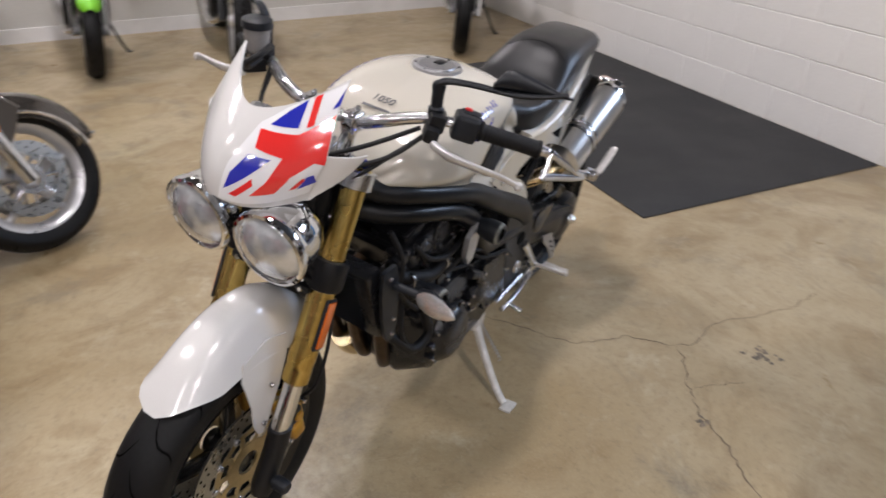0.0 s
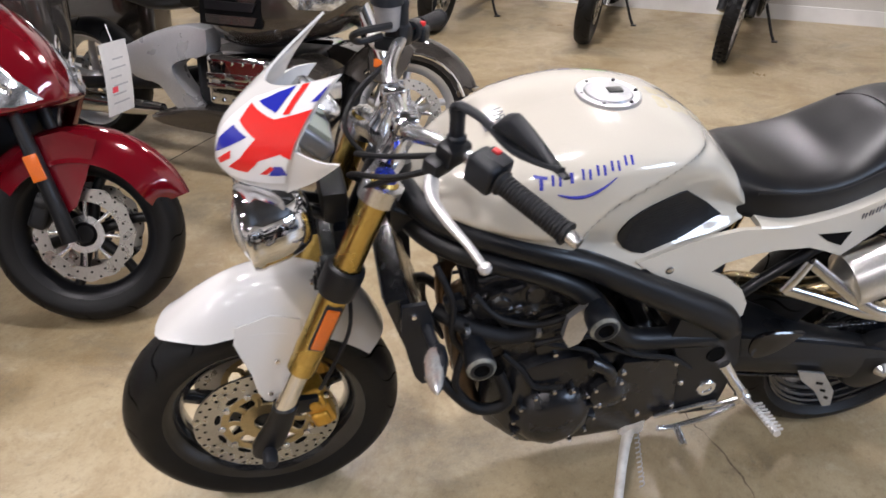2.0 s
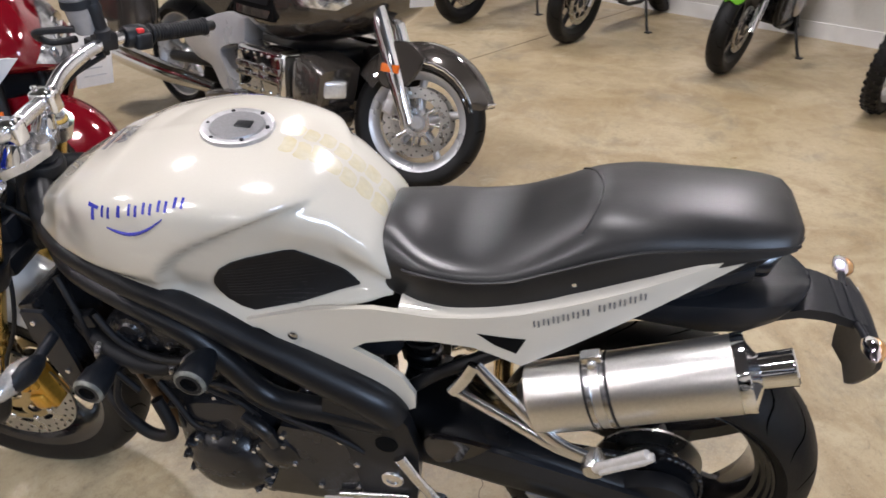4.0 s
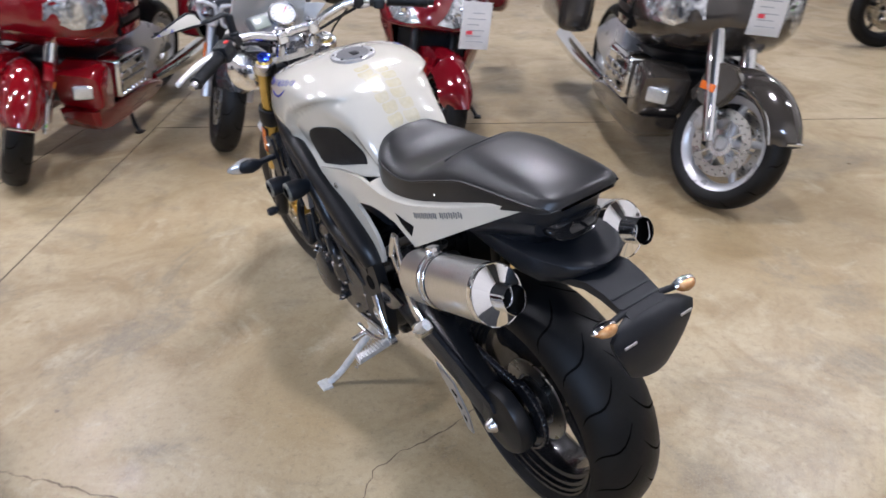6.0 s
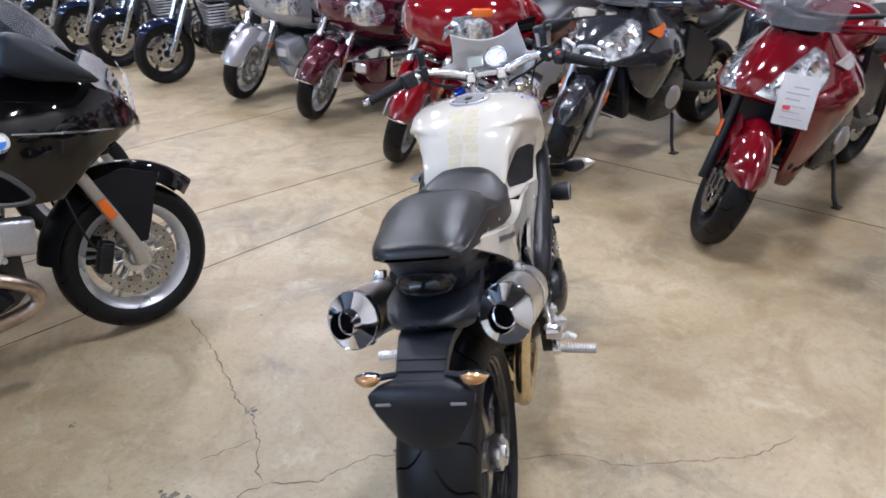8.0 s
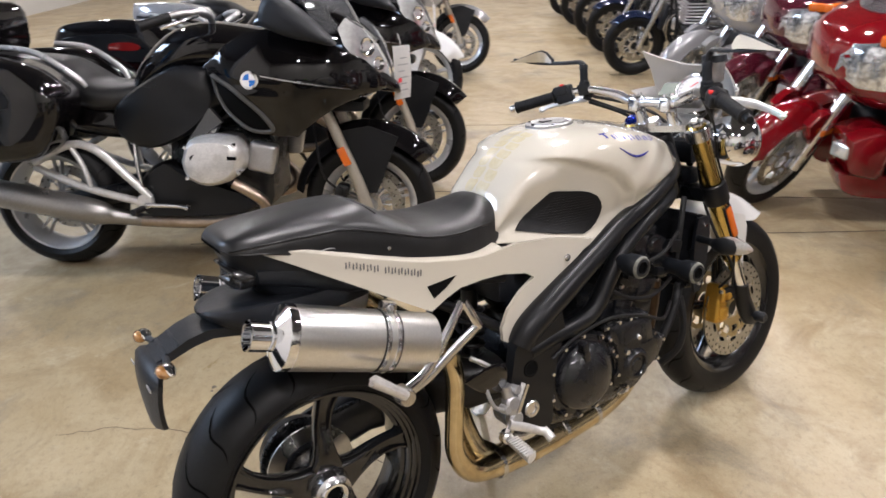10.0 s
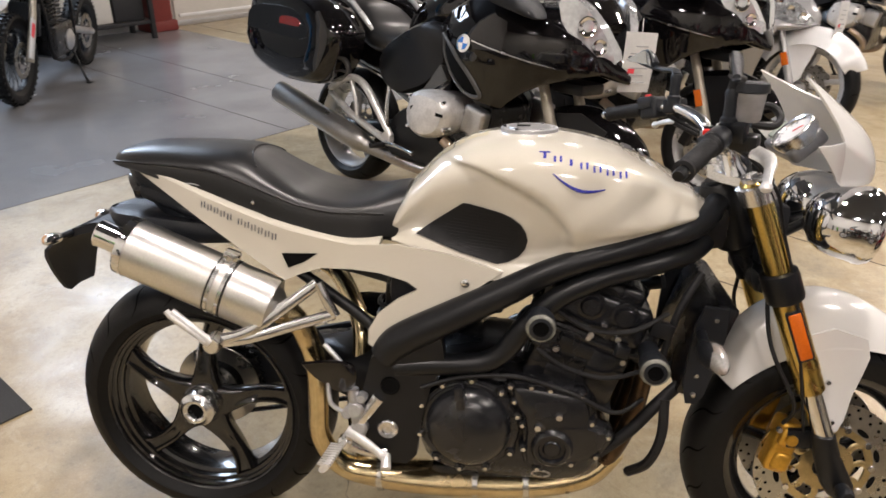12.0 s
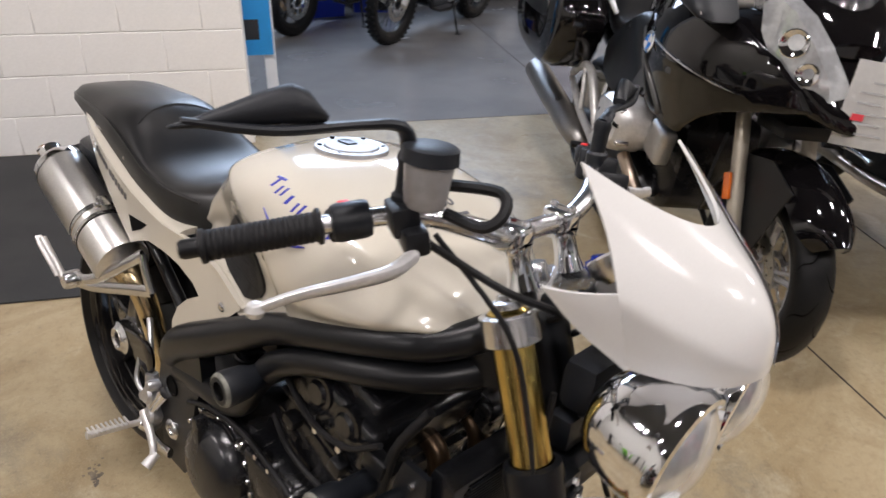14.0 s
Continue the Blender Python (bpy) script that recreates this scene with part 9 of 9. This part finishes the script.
            panel(bm, poly, lambda x, z: s * side(x, z), 0.02, 0.06)
            part("fairing_side", bm, paint, fairing, "", 60)
            for q in range(3):
                bm = bmesh.new()
                panel(bm, [(-0.50 - q * 0.07, 0.68 - q * 0.03), (-0.55 - q * 0.07, 0.69 - q * 0.03), (-0.62 - q * 0.06, 0.48), (-0.59 - q * 0.06, 0.46)], lambda x, z: s * (side(x, z) + 0.004), 0.02, 0.1)
                part("fairing_vent", bm, HOLE, fairing)
            bm = bmesh.new()
            panel(bm, [(0.090, 0.756), (0.068, 0.790), (0.0, 0.850), (-0.09, 0.900), (-0.20, 0.950), (-0.245, 0.920), (-0.22, 0.850), (-0.13, 0.775), (-0.02, 0.742), (0.06, 0.742)], lambda x, z: s * (flank(x, z) + 0.006), 0.02, 0.02)
            hl = part("headlight", bm, FACETLAMP, own, "clear faceted headlight")
            for x, z, r in ((0.030, 0.785, 0.026), (-0.045, 0.815, 0.032), (-0.125, 0.855, 0.034)):
                bm = bmesh.new()
                lathe(bm, [(0, -0.010), (r * 0.5, -0.007), (r, 0.006), (r * 1.1, 0.002)], (x, s * (flank(x, z) + 0.012), z), (0.7, s * 0.7, 0), 18)
                part("reflector_bowl", bm, CHROME, hl)
            bm = bmesh.new()
            tube(bm, [(-0.36, s * 0.10, 1.0), (-0.34, s * 0.38, 1.05)], 0.02, 10)
            loft(bm, [oval(s * y, x, 1.07, rx, rz, 16, 3, axis="y") for y, x, rx, rz in ((0.36, -0.36, 0.03, 0.03), (0.40, -0.36, 0.07, 0.06), (0.47, -0.38, 0.065, 0.06), (0.51, -0.40, 0.03, 0.03))])
            part("mirror", bm, paint, own)
            bm = bmesh.new()
            panel(bm, [(-0.27, 0.880), (-0.46, 0.905), (-0.45, 0.865), (-0.34, 0.845)], lambda x, z: s * (flank(x, z) + 0.014), 0.012, 0.03)
            part("turn_signal", bm, AMBER if paint is not CRIMSON else SMOKELENS, own)
        bm = bmesh.new()
        windscreen(bm, (-0.10, 1.02), (-0.40, 1.32), 0.20, 0.21, 0.14)
        part("windscreen", bm, SCREEN, own, "smoked windscreen")
        bm = bmesh.new()
        panel_rows = [[(0.05 - 0.30 * t - 0.10 * u * u, (0.03 + 0.16 * t) * u, 0.835 + 0.17 * t) for u in [-1 + 0.25 * i for i in range(9)]] for t in [0.55 + 0.45 * q / 6 for q in range(7)]]
        loft(bm, [[(x + 0.012, y * 0.8, z + 0.045) for x, y, z in r] for r in panel_rows], closed=False)
        bmesh.ops.solidify(bm, geom=bm.faces[:], thickness=0.006)
        part("dark_visor", bm, GLOSSBLACK, own)
        if paint is TITAN:
            bm = bmesh.new()
            for s in (1, -1):
                tube(bm, [(0.10, s * 0.015, 0.80), (0.085, s * 0.10, 0.815), (0.05, s * 0.13, 0.78), (0.06, s * 0.10, 0.715), (0.095, s * 0.03, 0.70), (0.10, s * 0.012, 0.74), (0.10, s * 0.015, 0.80)], 0.012, 8, 4)
            part("nose_surround", bm, SILVERPAINT, own, "silver twin nose surround")
            for s in (1, -1):
                roundel(own, (-0.42, s * (flank(-0.42, 0.86) + 0.02), 0.86), s, 0.03)
        # tank, seat, tail, panniers
        bm = bmesh.new()
        box(bm, (-0.22, 0, 0.52), (0.06, 0.36, 0.36), 0.015, Matrix.Rotation(0.25, 3, 'Y'))
        rad = part("radiator", bm, PLASTIC, own)
        bm = bmesh.new()
        for q in range(12):
            box(bm, (-0.188 - 0.007 * (q - 6), 0, 0.52 + 0.026 * (q - 6)), (0.006, 0.32, 0.005), 0.0)
        part("radiator_fin", bm, BLACKMETAL, rad)
        bm = bmesh.new()
        body(bm, ((-0.62, 0.88, 0.12, 0.08), (-0.74, 0.95, 0.19, 0.12), (-0.88, 0.93, 0.18, 0.12), (-1.00, 0.86, 0.14, 0.09), (-1.06, 0.82, 0.11, 0.05)))
        part("fuel_tank", bm, paint, own)
        bm = bmesh.new()
        body(bm, ((-0.98, 0.80, 0.10, 0.05), (-1.08, 0.80, 0.16, 0.055), (-1.24, 0.82, 0.17, 0.06), (-1.36, 0.87, 0.16, 0.07), (-1.56, 0.90, 0.15, 0.06), (-1.72, 0.91, 0.11, 0.04)))
        part("seat", bm, VINYL, own, "black stepped seat")
        bm = bmesh.new()
        body(bm, ((-1.04, 0.70, 0.14, 0.06), (-1.30, 0.74, 0.15, 0.09), (-1.60, 0.82, 0.13, 0.08), (-1.86, 0.88, 0.09, 0.05)))
        part("tail", bm, paint, own)
        for s in (1, -1):
            bm = bmesh.new()
            panel(bm, [(-0.76, 0.86), (-0.98, 0.78), (-1.14, 0.66), (-1.12, 0.50), (-0.96, 0.46), (-0.80, 0.58)], lambda x, z: s * 0.205, 0.03, 0.08)
            part("side_cover", bm, PLASTIC, own)
            bm = bmesh.new()
            loft(bm, [oval(x, s * y, z, ry, rz, 20, 4.5) for x, y, z, ry, rz in ((-1.38, 0.30, 0.74, 0.05, 0.10), (-1.42, 0.32, 0.735, 0.095, 0.165), (-1.55, 0.33, 0.73, 0.115, 0.195), (-1.80, 0.33, 0.74, 0.115, 0.20), (-1.94, 0.32, 0.76, 0.10, 0.175), (-1.98, 0.31, 0.77, 0.05, 0.11))])
            pn = part("pannier", bm, paint, own, "hard side pannier", 50)
            bm = bmesh.new()
            box(bm, (-1.66, s * 0.447, 0.80), (0.40, 0.008, 0.10), 0.004)
            part("pannier_panel", bm, SATIN, pn)
            bm = bmesh.new()
            box(bm, (-1.88, s * 0.437, 0.82), (0.07, 0.014, 0.05), 0.006)
            part("pannier_reflector", bm, SATIN, pn)
        bm = bmesh.new()
        tube(bm, [(-0.95, -0.17, 0.22), (-1.15, -0.20, 0.27), (-1.30, -0.235, 0.33), (-1.72, -0.25, 0.46)], [0.03, 0.034, 0.06, 0.062], 18, 5, flat=0.8)
        part("silencer", bm, STEEL, own, "steel silencer")
        if top_case:
            soft_box(own, "top_case", (-1.92, 0, 1.07), (0.42, 0.52, 0.30), paint, 0.09)
    # handlebars, stand, swinging arm
    bm = bmesh.new()
    hx, hz = (-0.62, 1.10) if style == "wing" else (-0.52, 1.06)
    tube(bm, [(hx - 0.18, 0.40, hz - 0.04), (hx - 0.06, 0.26, hz), (hx + 0.06, 0.10, hz - 0.02), (hx + 0.06, -0.10, hz - 0.02), (hx - 0.06, -0.26, hz), (hx - 0.18, -0.40, hz - 0.04)], 0.013, 10, 4)
    part("handlebar", bm, CHROME if style == "wing" else SATIN, own)
    for s in (1, -1):
        bm = bmesh.new()
        tube(bm, [(hx - 0.10, s * 0.31, hz - 0.015), (hx - 0.19, s * 0.415, hz - 0.043)], 0.019, 12)
        part("grip", bm, GRIP, own)
        bm = bmesh.new()
        tube(bm, [(hx - 0.02, s * 0.27, hz), (hx - 0.04, s * 0.36, hz - 0.02), (hx - 0.12, s * 0.43, hz - 0.04)], 0.008, 8, 3)
        part("lever", bm, ALLOY, own)
        bm = bmesh.new()
        tube(bm, [(-0.95, s * 0.10, 0.42), (-1.2, s * 0.12, 0.36), (-wb, s * 0.11, 0.31)], [0.04, 0.035, 0.03], 12, 3)
        part("swinging_arm", bm, SATIN, own)
    bm = bmesh.new()
    tube(bm, [(-0.82, 0.18, 0.26), (-0.74, 0.27, 0.08), (-0.72, 0.30, 0.045)], 0.012, 10)
    box(bm, (-0.72, 0.31, 0.038), (0.06, 0.045, 0.012), 0.004)
    part("side_stand", bm, SATIN, own)
    for ob in set(own.children) - front:
        ob.location.x -= 0.10 if style == "sport" else 0.035
    if tag:
        hang_tag(own, tag[0], tag[1])
    return own


def roadster(m, label, paint, wheel_mat=SATIN, knobs=False, tall=False, group="motorcycles parked in rows", guard=True, spokes=5, round_lamp=True, tag=None, tank_mat=None, wire=False, fork=None):
    """An unfaired motorcycle, road or dirt; its origin is the front tyre's contact, x ahead."""
    own = thing("motorcycle", m, label, "motorcycle", group)
    fr, fwid = (0.335, 0.095) if knobs else (0.305, 0.12)
    lift = 0.16 if tall else 0.0
    fa, ra = Vector((0, 0, fr)), Vector((-1.46, 0, 0.315))
    cast_wheel(own, fa, fr, fwid, wheel_mat, 32 if wire else spokes, knobs=knobs, wire=wire, both_sides=not knobs, r_disc=0.135 if knobs else 0.15, rim_r=0.262 if knobs else None)
    cast_wheel(own, ra, 0.315, 0.14, wheel_mat, 28 if wire else spokes, name="rear_wheel", both_sides=False, knobs=knobs, wire=wire)
    for s in (1, -1):
        bm = bmesh.new()
        tube(bm, [(-0.02, s * 0.10, fr - 0.01), (-0.16, s * 0.10, 0.62), (-0.31, s * 0.10, 0.98 + lift)], [0.029, 0.026, 0.024], 14)
        part("fork_leg", bm, fork or CHROME, own)
        if wire:
            bm = bmesh.new()
            box(bm, (-0.045, s * 0.125, fr + 0.16), (0.075, 0.014, 0.30), 0.006, Matrix.Rotation(-0.42, 3, 'Y'))
            part("fork_guard", bm, OFFWHITE, own, "white plastic fork guard")
            bm = bmesh.new()
            box(bm, (-0.060, s * 0.1335, fr + 0.22), (0.05, 0.004, 0.10), 0.001, Matrix.Rotation(-0.42, 3, 'Y'))
            part("sticker", bm, TAGRED if s > 0 else SKYBLUE, own)
        bm = bmesh.new()
        box(bm, fa + Vector((-0.10, s * 0.07, 0.06)), (0.05, 0.05, 0.10), 0.012)
        part("brake_caliper", bm, SATIN, own)
        bm = bmesh.new()
        tube(bm, [(-0.44, s * 0.37, 1.06 + lift), (-0.34, s * 0.26, 1.08 + lift), (-0.30, s * 0.10, 1.02 + lift), (-0.30, 0, 1.02 + lift)], 0.012, 10, 4)
        part("handlebar", bm, SATIN, own)
        bm = bmesh.new()
        tube(bm, [(-0.38, s * 0.30, 1.075 + lift), (-0.45, s * 0.385, 1.057 + lift)], 0.018, 12)
        part("grip", bm, GRIP, own)
        if not knobs:
            bm = bmesh.new()
            tube(bm, [(-0.34, s * 0.26, 1.08), (-0.33, s * 0.30, 1.18), (-0.36, s * 0.33, 1.22)], 0.006, 8, 3)
            lathe(bm, [(0, 0.012), (0.035, 0.01), (0.05, 0.0), (0.05, -0.006), (0, -0.006)], (-0.36, s * 0.33, 1.23), (1, 0, 0.1), 18)
            part("mirror", bm, SATIN, own)
        bm = bmesh.new()
        tube(bm, [(-0.80, s * 0.10, 0.45), (-1.46, s * 0.10, 0.315)], 0.03, 10)
        part("swinging_arm", bm, DULLALLOY, own)
    bm = bmesh.new()
    if knobs:
        arc_guard(bm, fa + Vector((0, 0, 0.13)), 0.37, 0.075, 45, 125, 0.02, 0.6)
    else:
        arc_guard(bm, fa, 0.338, 0.075, 40, 140, 0.05, 0.5)
    part("front_mudguard", bm, paint, own, "", 50)
    if round_lamp:
        bm = bmesh.new()
        lathe(bm, [(0, -0.12), (0.05, -0.11), (0.08, -0.06), (0.09, 0.0), (0.092, 0.01), (0.085, 0.014)], (-0.10, 0, 0.90), (1, 0, -0.05), 24)
        hl = part("headlight", bm, CHROME, own)
        bm = bmesh.new()
        lathe(bm, [(0, 0.028), (0.05, 0.022), (0.084, 0.010)], (-0.10, 0, 0.90), (1, 0, -0.05), 24)
        part("lens", bm, LAMPGLASS, hl)
    else:
        bm = bmesh.new()
        panel_rows = [[(0.0 - 0.20 * t - 0.10 * u * u, (0.05 + 0.10 * math.sin(2.2 * t + 0.3)) * u, 0.80 + lift + 0.30 * t) for u in [-1 + 0.25 * i for i in range(9)]] for t in [q / 6 for q in range(7)]]
        loft(bm, panel_rows, closed=False)
        bmesh.ops.solidify(bm, geom=bm.faces[:], thickness=0.006)
        part("nose_fairing", bm, paint, own, "", 50)
    bm = bmesh.new()
    body(bm, ((-0.30, 0.90 + lift, 0.06, 0.05), (-0.42, 0.92 + lift, 0.14, 0.10), (-0.58, 0.92 + lift, 0.17, 0.12), (-0.76, 0.88 + lift, 0.14, 0.10), (-0.86, 0.82 + lift, 0.09, 0.06)))
    part("fuel_tank", bm, tank_mat or paint, own)
    bm = bmesh.new()
    body(bm, ((-0.80, 0.80 + lift, 0.08, 0.04), (-0.95, 0.80 + lift, 0.13, 0.05), (-1.15, 0.82 + lift, 0.13, 0.055), (-1.35, 0.87 + lift, 0.11, 0.05), (-1.55, 0.90 + lift, 0.08, 0.03)))
    part("seat", bm, VINYL, own)
    bm = bmesh.new()
    body(bm, ((-1.10, 0.74 + lift, 0.10, 0.04), (-1.35, 0.80 + lift, 0.10, 0.05), (-1.70, 0.86 + lift, 0.06, 0.02)))
    part("tail", bm, paint, own)
    soft_box(own, "engine", (-0.62, 0, 0.40), (0.42, 0.32, 0.26), BLACKMETAL, 0.04)
    for q in range(7):
        bm = bmesh.new()
        box(bm, (-0.55, 0, 0.54 + q * 0.03), (0.24, 0.26, 0.012), 0.004, None, 1)
        part("cylinder_fin", bm, DULLALLOY if not tall else BLACKMETAL, own)
    soft_box(own, "cylinder", (-0.55, 0, 0.63), (0.18, 0.20, 0.24), BLACKMETAL, 0.02)
    for s in (1, -1):
        bm = bmesh.new()
        lathe(bm, [(0, 0.03), (0.06, 0.026), (0.085, 0.01), (0.085, 0)], (-0.70, s * 0.16, 0.38), (0, s, 0), 24)
        part("engine_cover", bm, DULLALLOY, own)
        bm = bmesh.new()
        tube(bm, [(-0.30, 0.03 * s, 0.95 + lift), (-0.36, s * 0.12, 0.60), (-0.42, s * 0.13, 0.28), (-0.90, s * 0.13, 0.27), (-0.86, s * 0.12, 0.75 + lift)], 0.016, 10, 3)
        part("frame_tube", bm, SATIN, own)
    bm = bmesh.new()
    tube(bm, [(-0.42, -0.06, 0.62), (-0.32, -0.07, 0.50), (-0.36, -0.09, 0.30), (-0.60, -0.14, 0.22), (-1.0, -0.17, 0.27), (-1.60, -0.20, 0.38)], [0.022, 0.022, 0.024, 0.03, 0.045, 0.048], 14, 5)
    part("exhaust", bm, STEEL, own)
    bm = bmesh.new()
    box(bm, (-0.24, 0, 0.60), (0.04, 0.24, 0.24), 0.01, Matrix.Rotation(-0.25, 3, 'Y'))
    part("radiator", bm, PLASTIC, own)
    bm = bmesh.new()
    tube(bm, [(-0.78, 0.15, 0.28), (-0.70, 0.26, 0.08), (-0.68, 0.29, 0.040)], 0.011, 10)
    box(bm, (-0.68, 0.30, 0.036), (0.06, 0.045, 0.012), 0.004)
    part("side_stand", bm, SATIN, own)
    if tag:
        hang_tag(own, tag[0], tag[1])
    return own


def parked(x, y, heading, lean=6.5):
    return pose(x, y, 0, 0, 0, heading) @ pose(0, 0, 0, -lean)


touring_bike(parked(0.20, -1.75, 151), "warm grey touring motorcycle with chrome flat engine and tag", GREYPAINT, "wing", tag=((-0.05, 0.05, 1.02), 0), steer=28)
touring_bike(parked(1.395, -0.845, 143), "candy crimson sport touring motorcycle with a tag on its nose", CRIMSON, "sport", SATIN, tag=((-0.012, 0.228, 0.89), 20), steer=36)
touring_bike(parked(2.26, -0.07, 143), "dark grey sport touring motorcycle with silver headlight surround", TITAN, "sport", SATIN, steer=26)
touring_bike(parked(2.42, 0.98, 143), "bright red touring motorcycle with chrome flat engine", REDPAINT, "wing", steer=34)
touring_bike(parked(3.39, 1.93, 143), "dark maroon faired touring motorcycle", MAROON, "wing", steer=32)
touring_bike(parked(3.99, 2.83, 143), "silver faired touring motorcycle", SILVERBODY, "wing", steer=30)
boxer_tourer(parked(0.25, 1.56, -37), "gloss black boxer touring motorcycle with hard panniers", GLOSSBLACK, tag=((0.175, 0.03, 1.03), -20), top_case=True)
boxer_tourer(parked(1.00, 2.37, -37), "gloss black boxer touring motorcycle beside its twin", GLOSSBLACK)
touring_bike(parked(1.79, 3.60, -37), "white and silver touring motorcycle", SILVERBODY, "sport", tag=((0.12, 0.0, 0.90), 0), guard_mat=OFFWHITE, front_r=0.345)
boxer_tourer(parked(3.20, 5.05, -37), "silver touring motorcycle with cast wheels", SILVERBODY)
far_bike = roadster(parked(4.53, 3.92, 143), "midnight blue roadster in a row of alike", BLUEBLACK, SATIN)
for x, y in ((5.26, 4.92), (5.92, 5.84), (6.56, 6.80), (7.20, 7.78)):
    copy_thing(far_bike, parked(x, y, 143))
roadster(parked(-1.46, -3.86, 60), "lime green sport motorcycle with black wheels", GREENPAINT, SATIN, round_lamp=False)
roadster(parked(-2.25, -3.24, 53), "black dual-sport motorcycle with white-rimmed knobbly tyres", SATIN, SILVERPAINT, knobs=True, tall=True, round_lamp=False, fork=SATIN)
dark = roadster(parked(-3.52, -2.02, 30), "black roadster parked by the far wall", SATIN, SATIN, round_lamp=False)
copy_thing(dark, parked(-0.42, -4.44, 57))
copy_thing(dark, parked(0.50, -4.92, 55))
copy_thing(dark, parked(1.40, -5.40, 55))
roadster(parked(-3.85, 3.62, -76), "blue and white dirt bike with knobbly tyres", OFFWHITE, SATIN, knobs=True, tall=True, round_lamp=False, tank_mat=ROUNDELBLUE, wire=True, fork=FORKGREY)
copy_thing(dark, parked(-4.65, 3.17, -76))
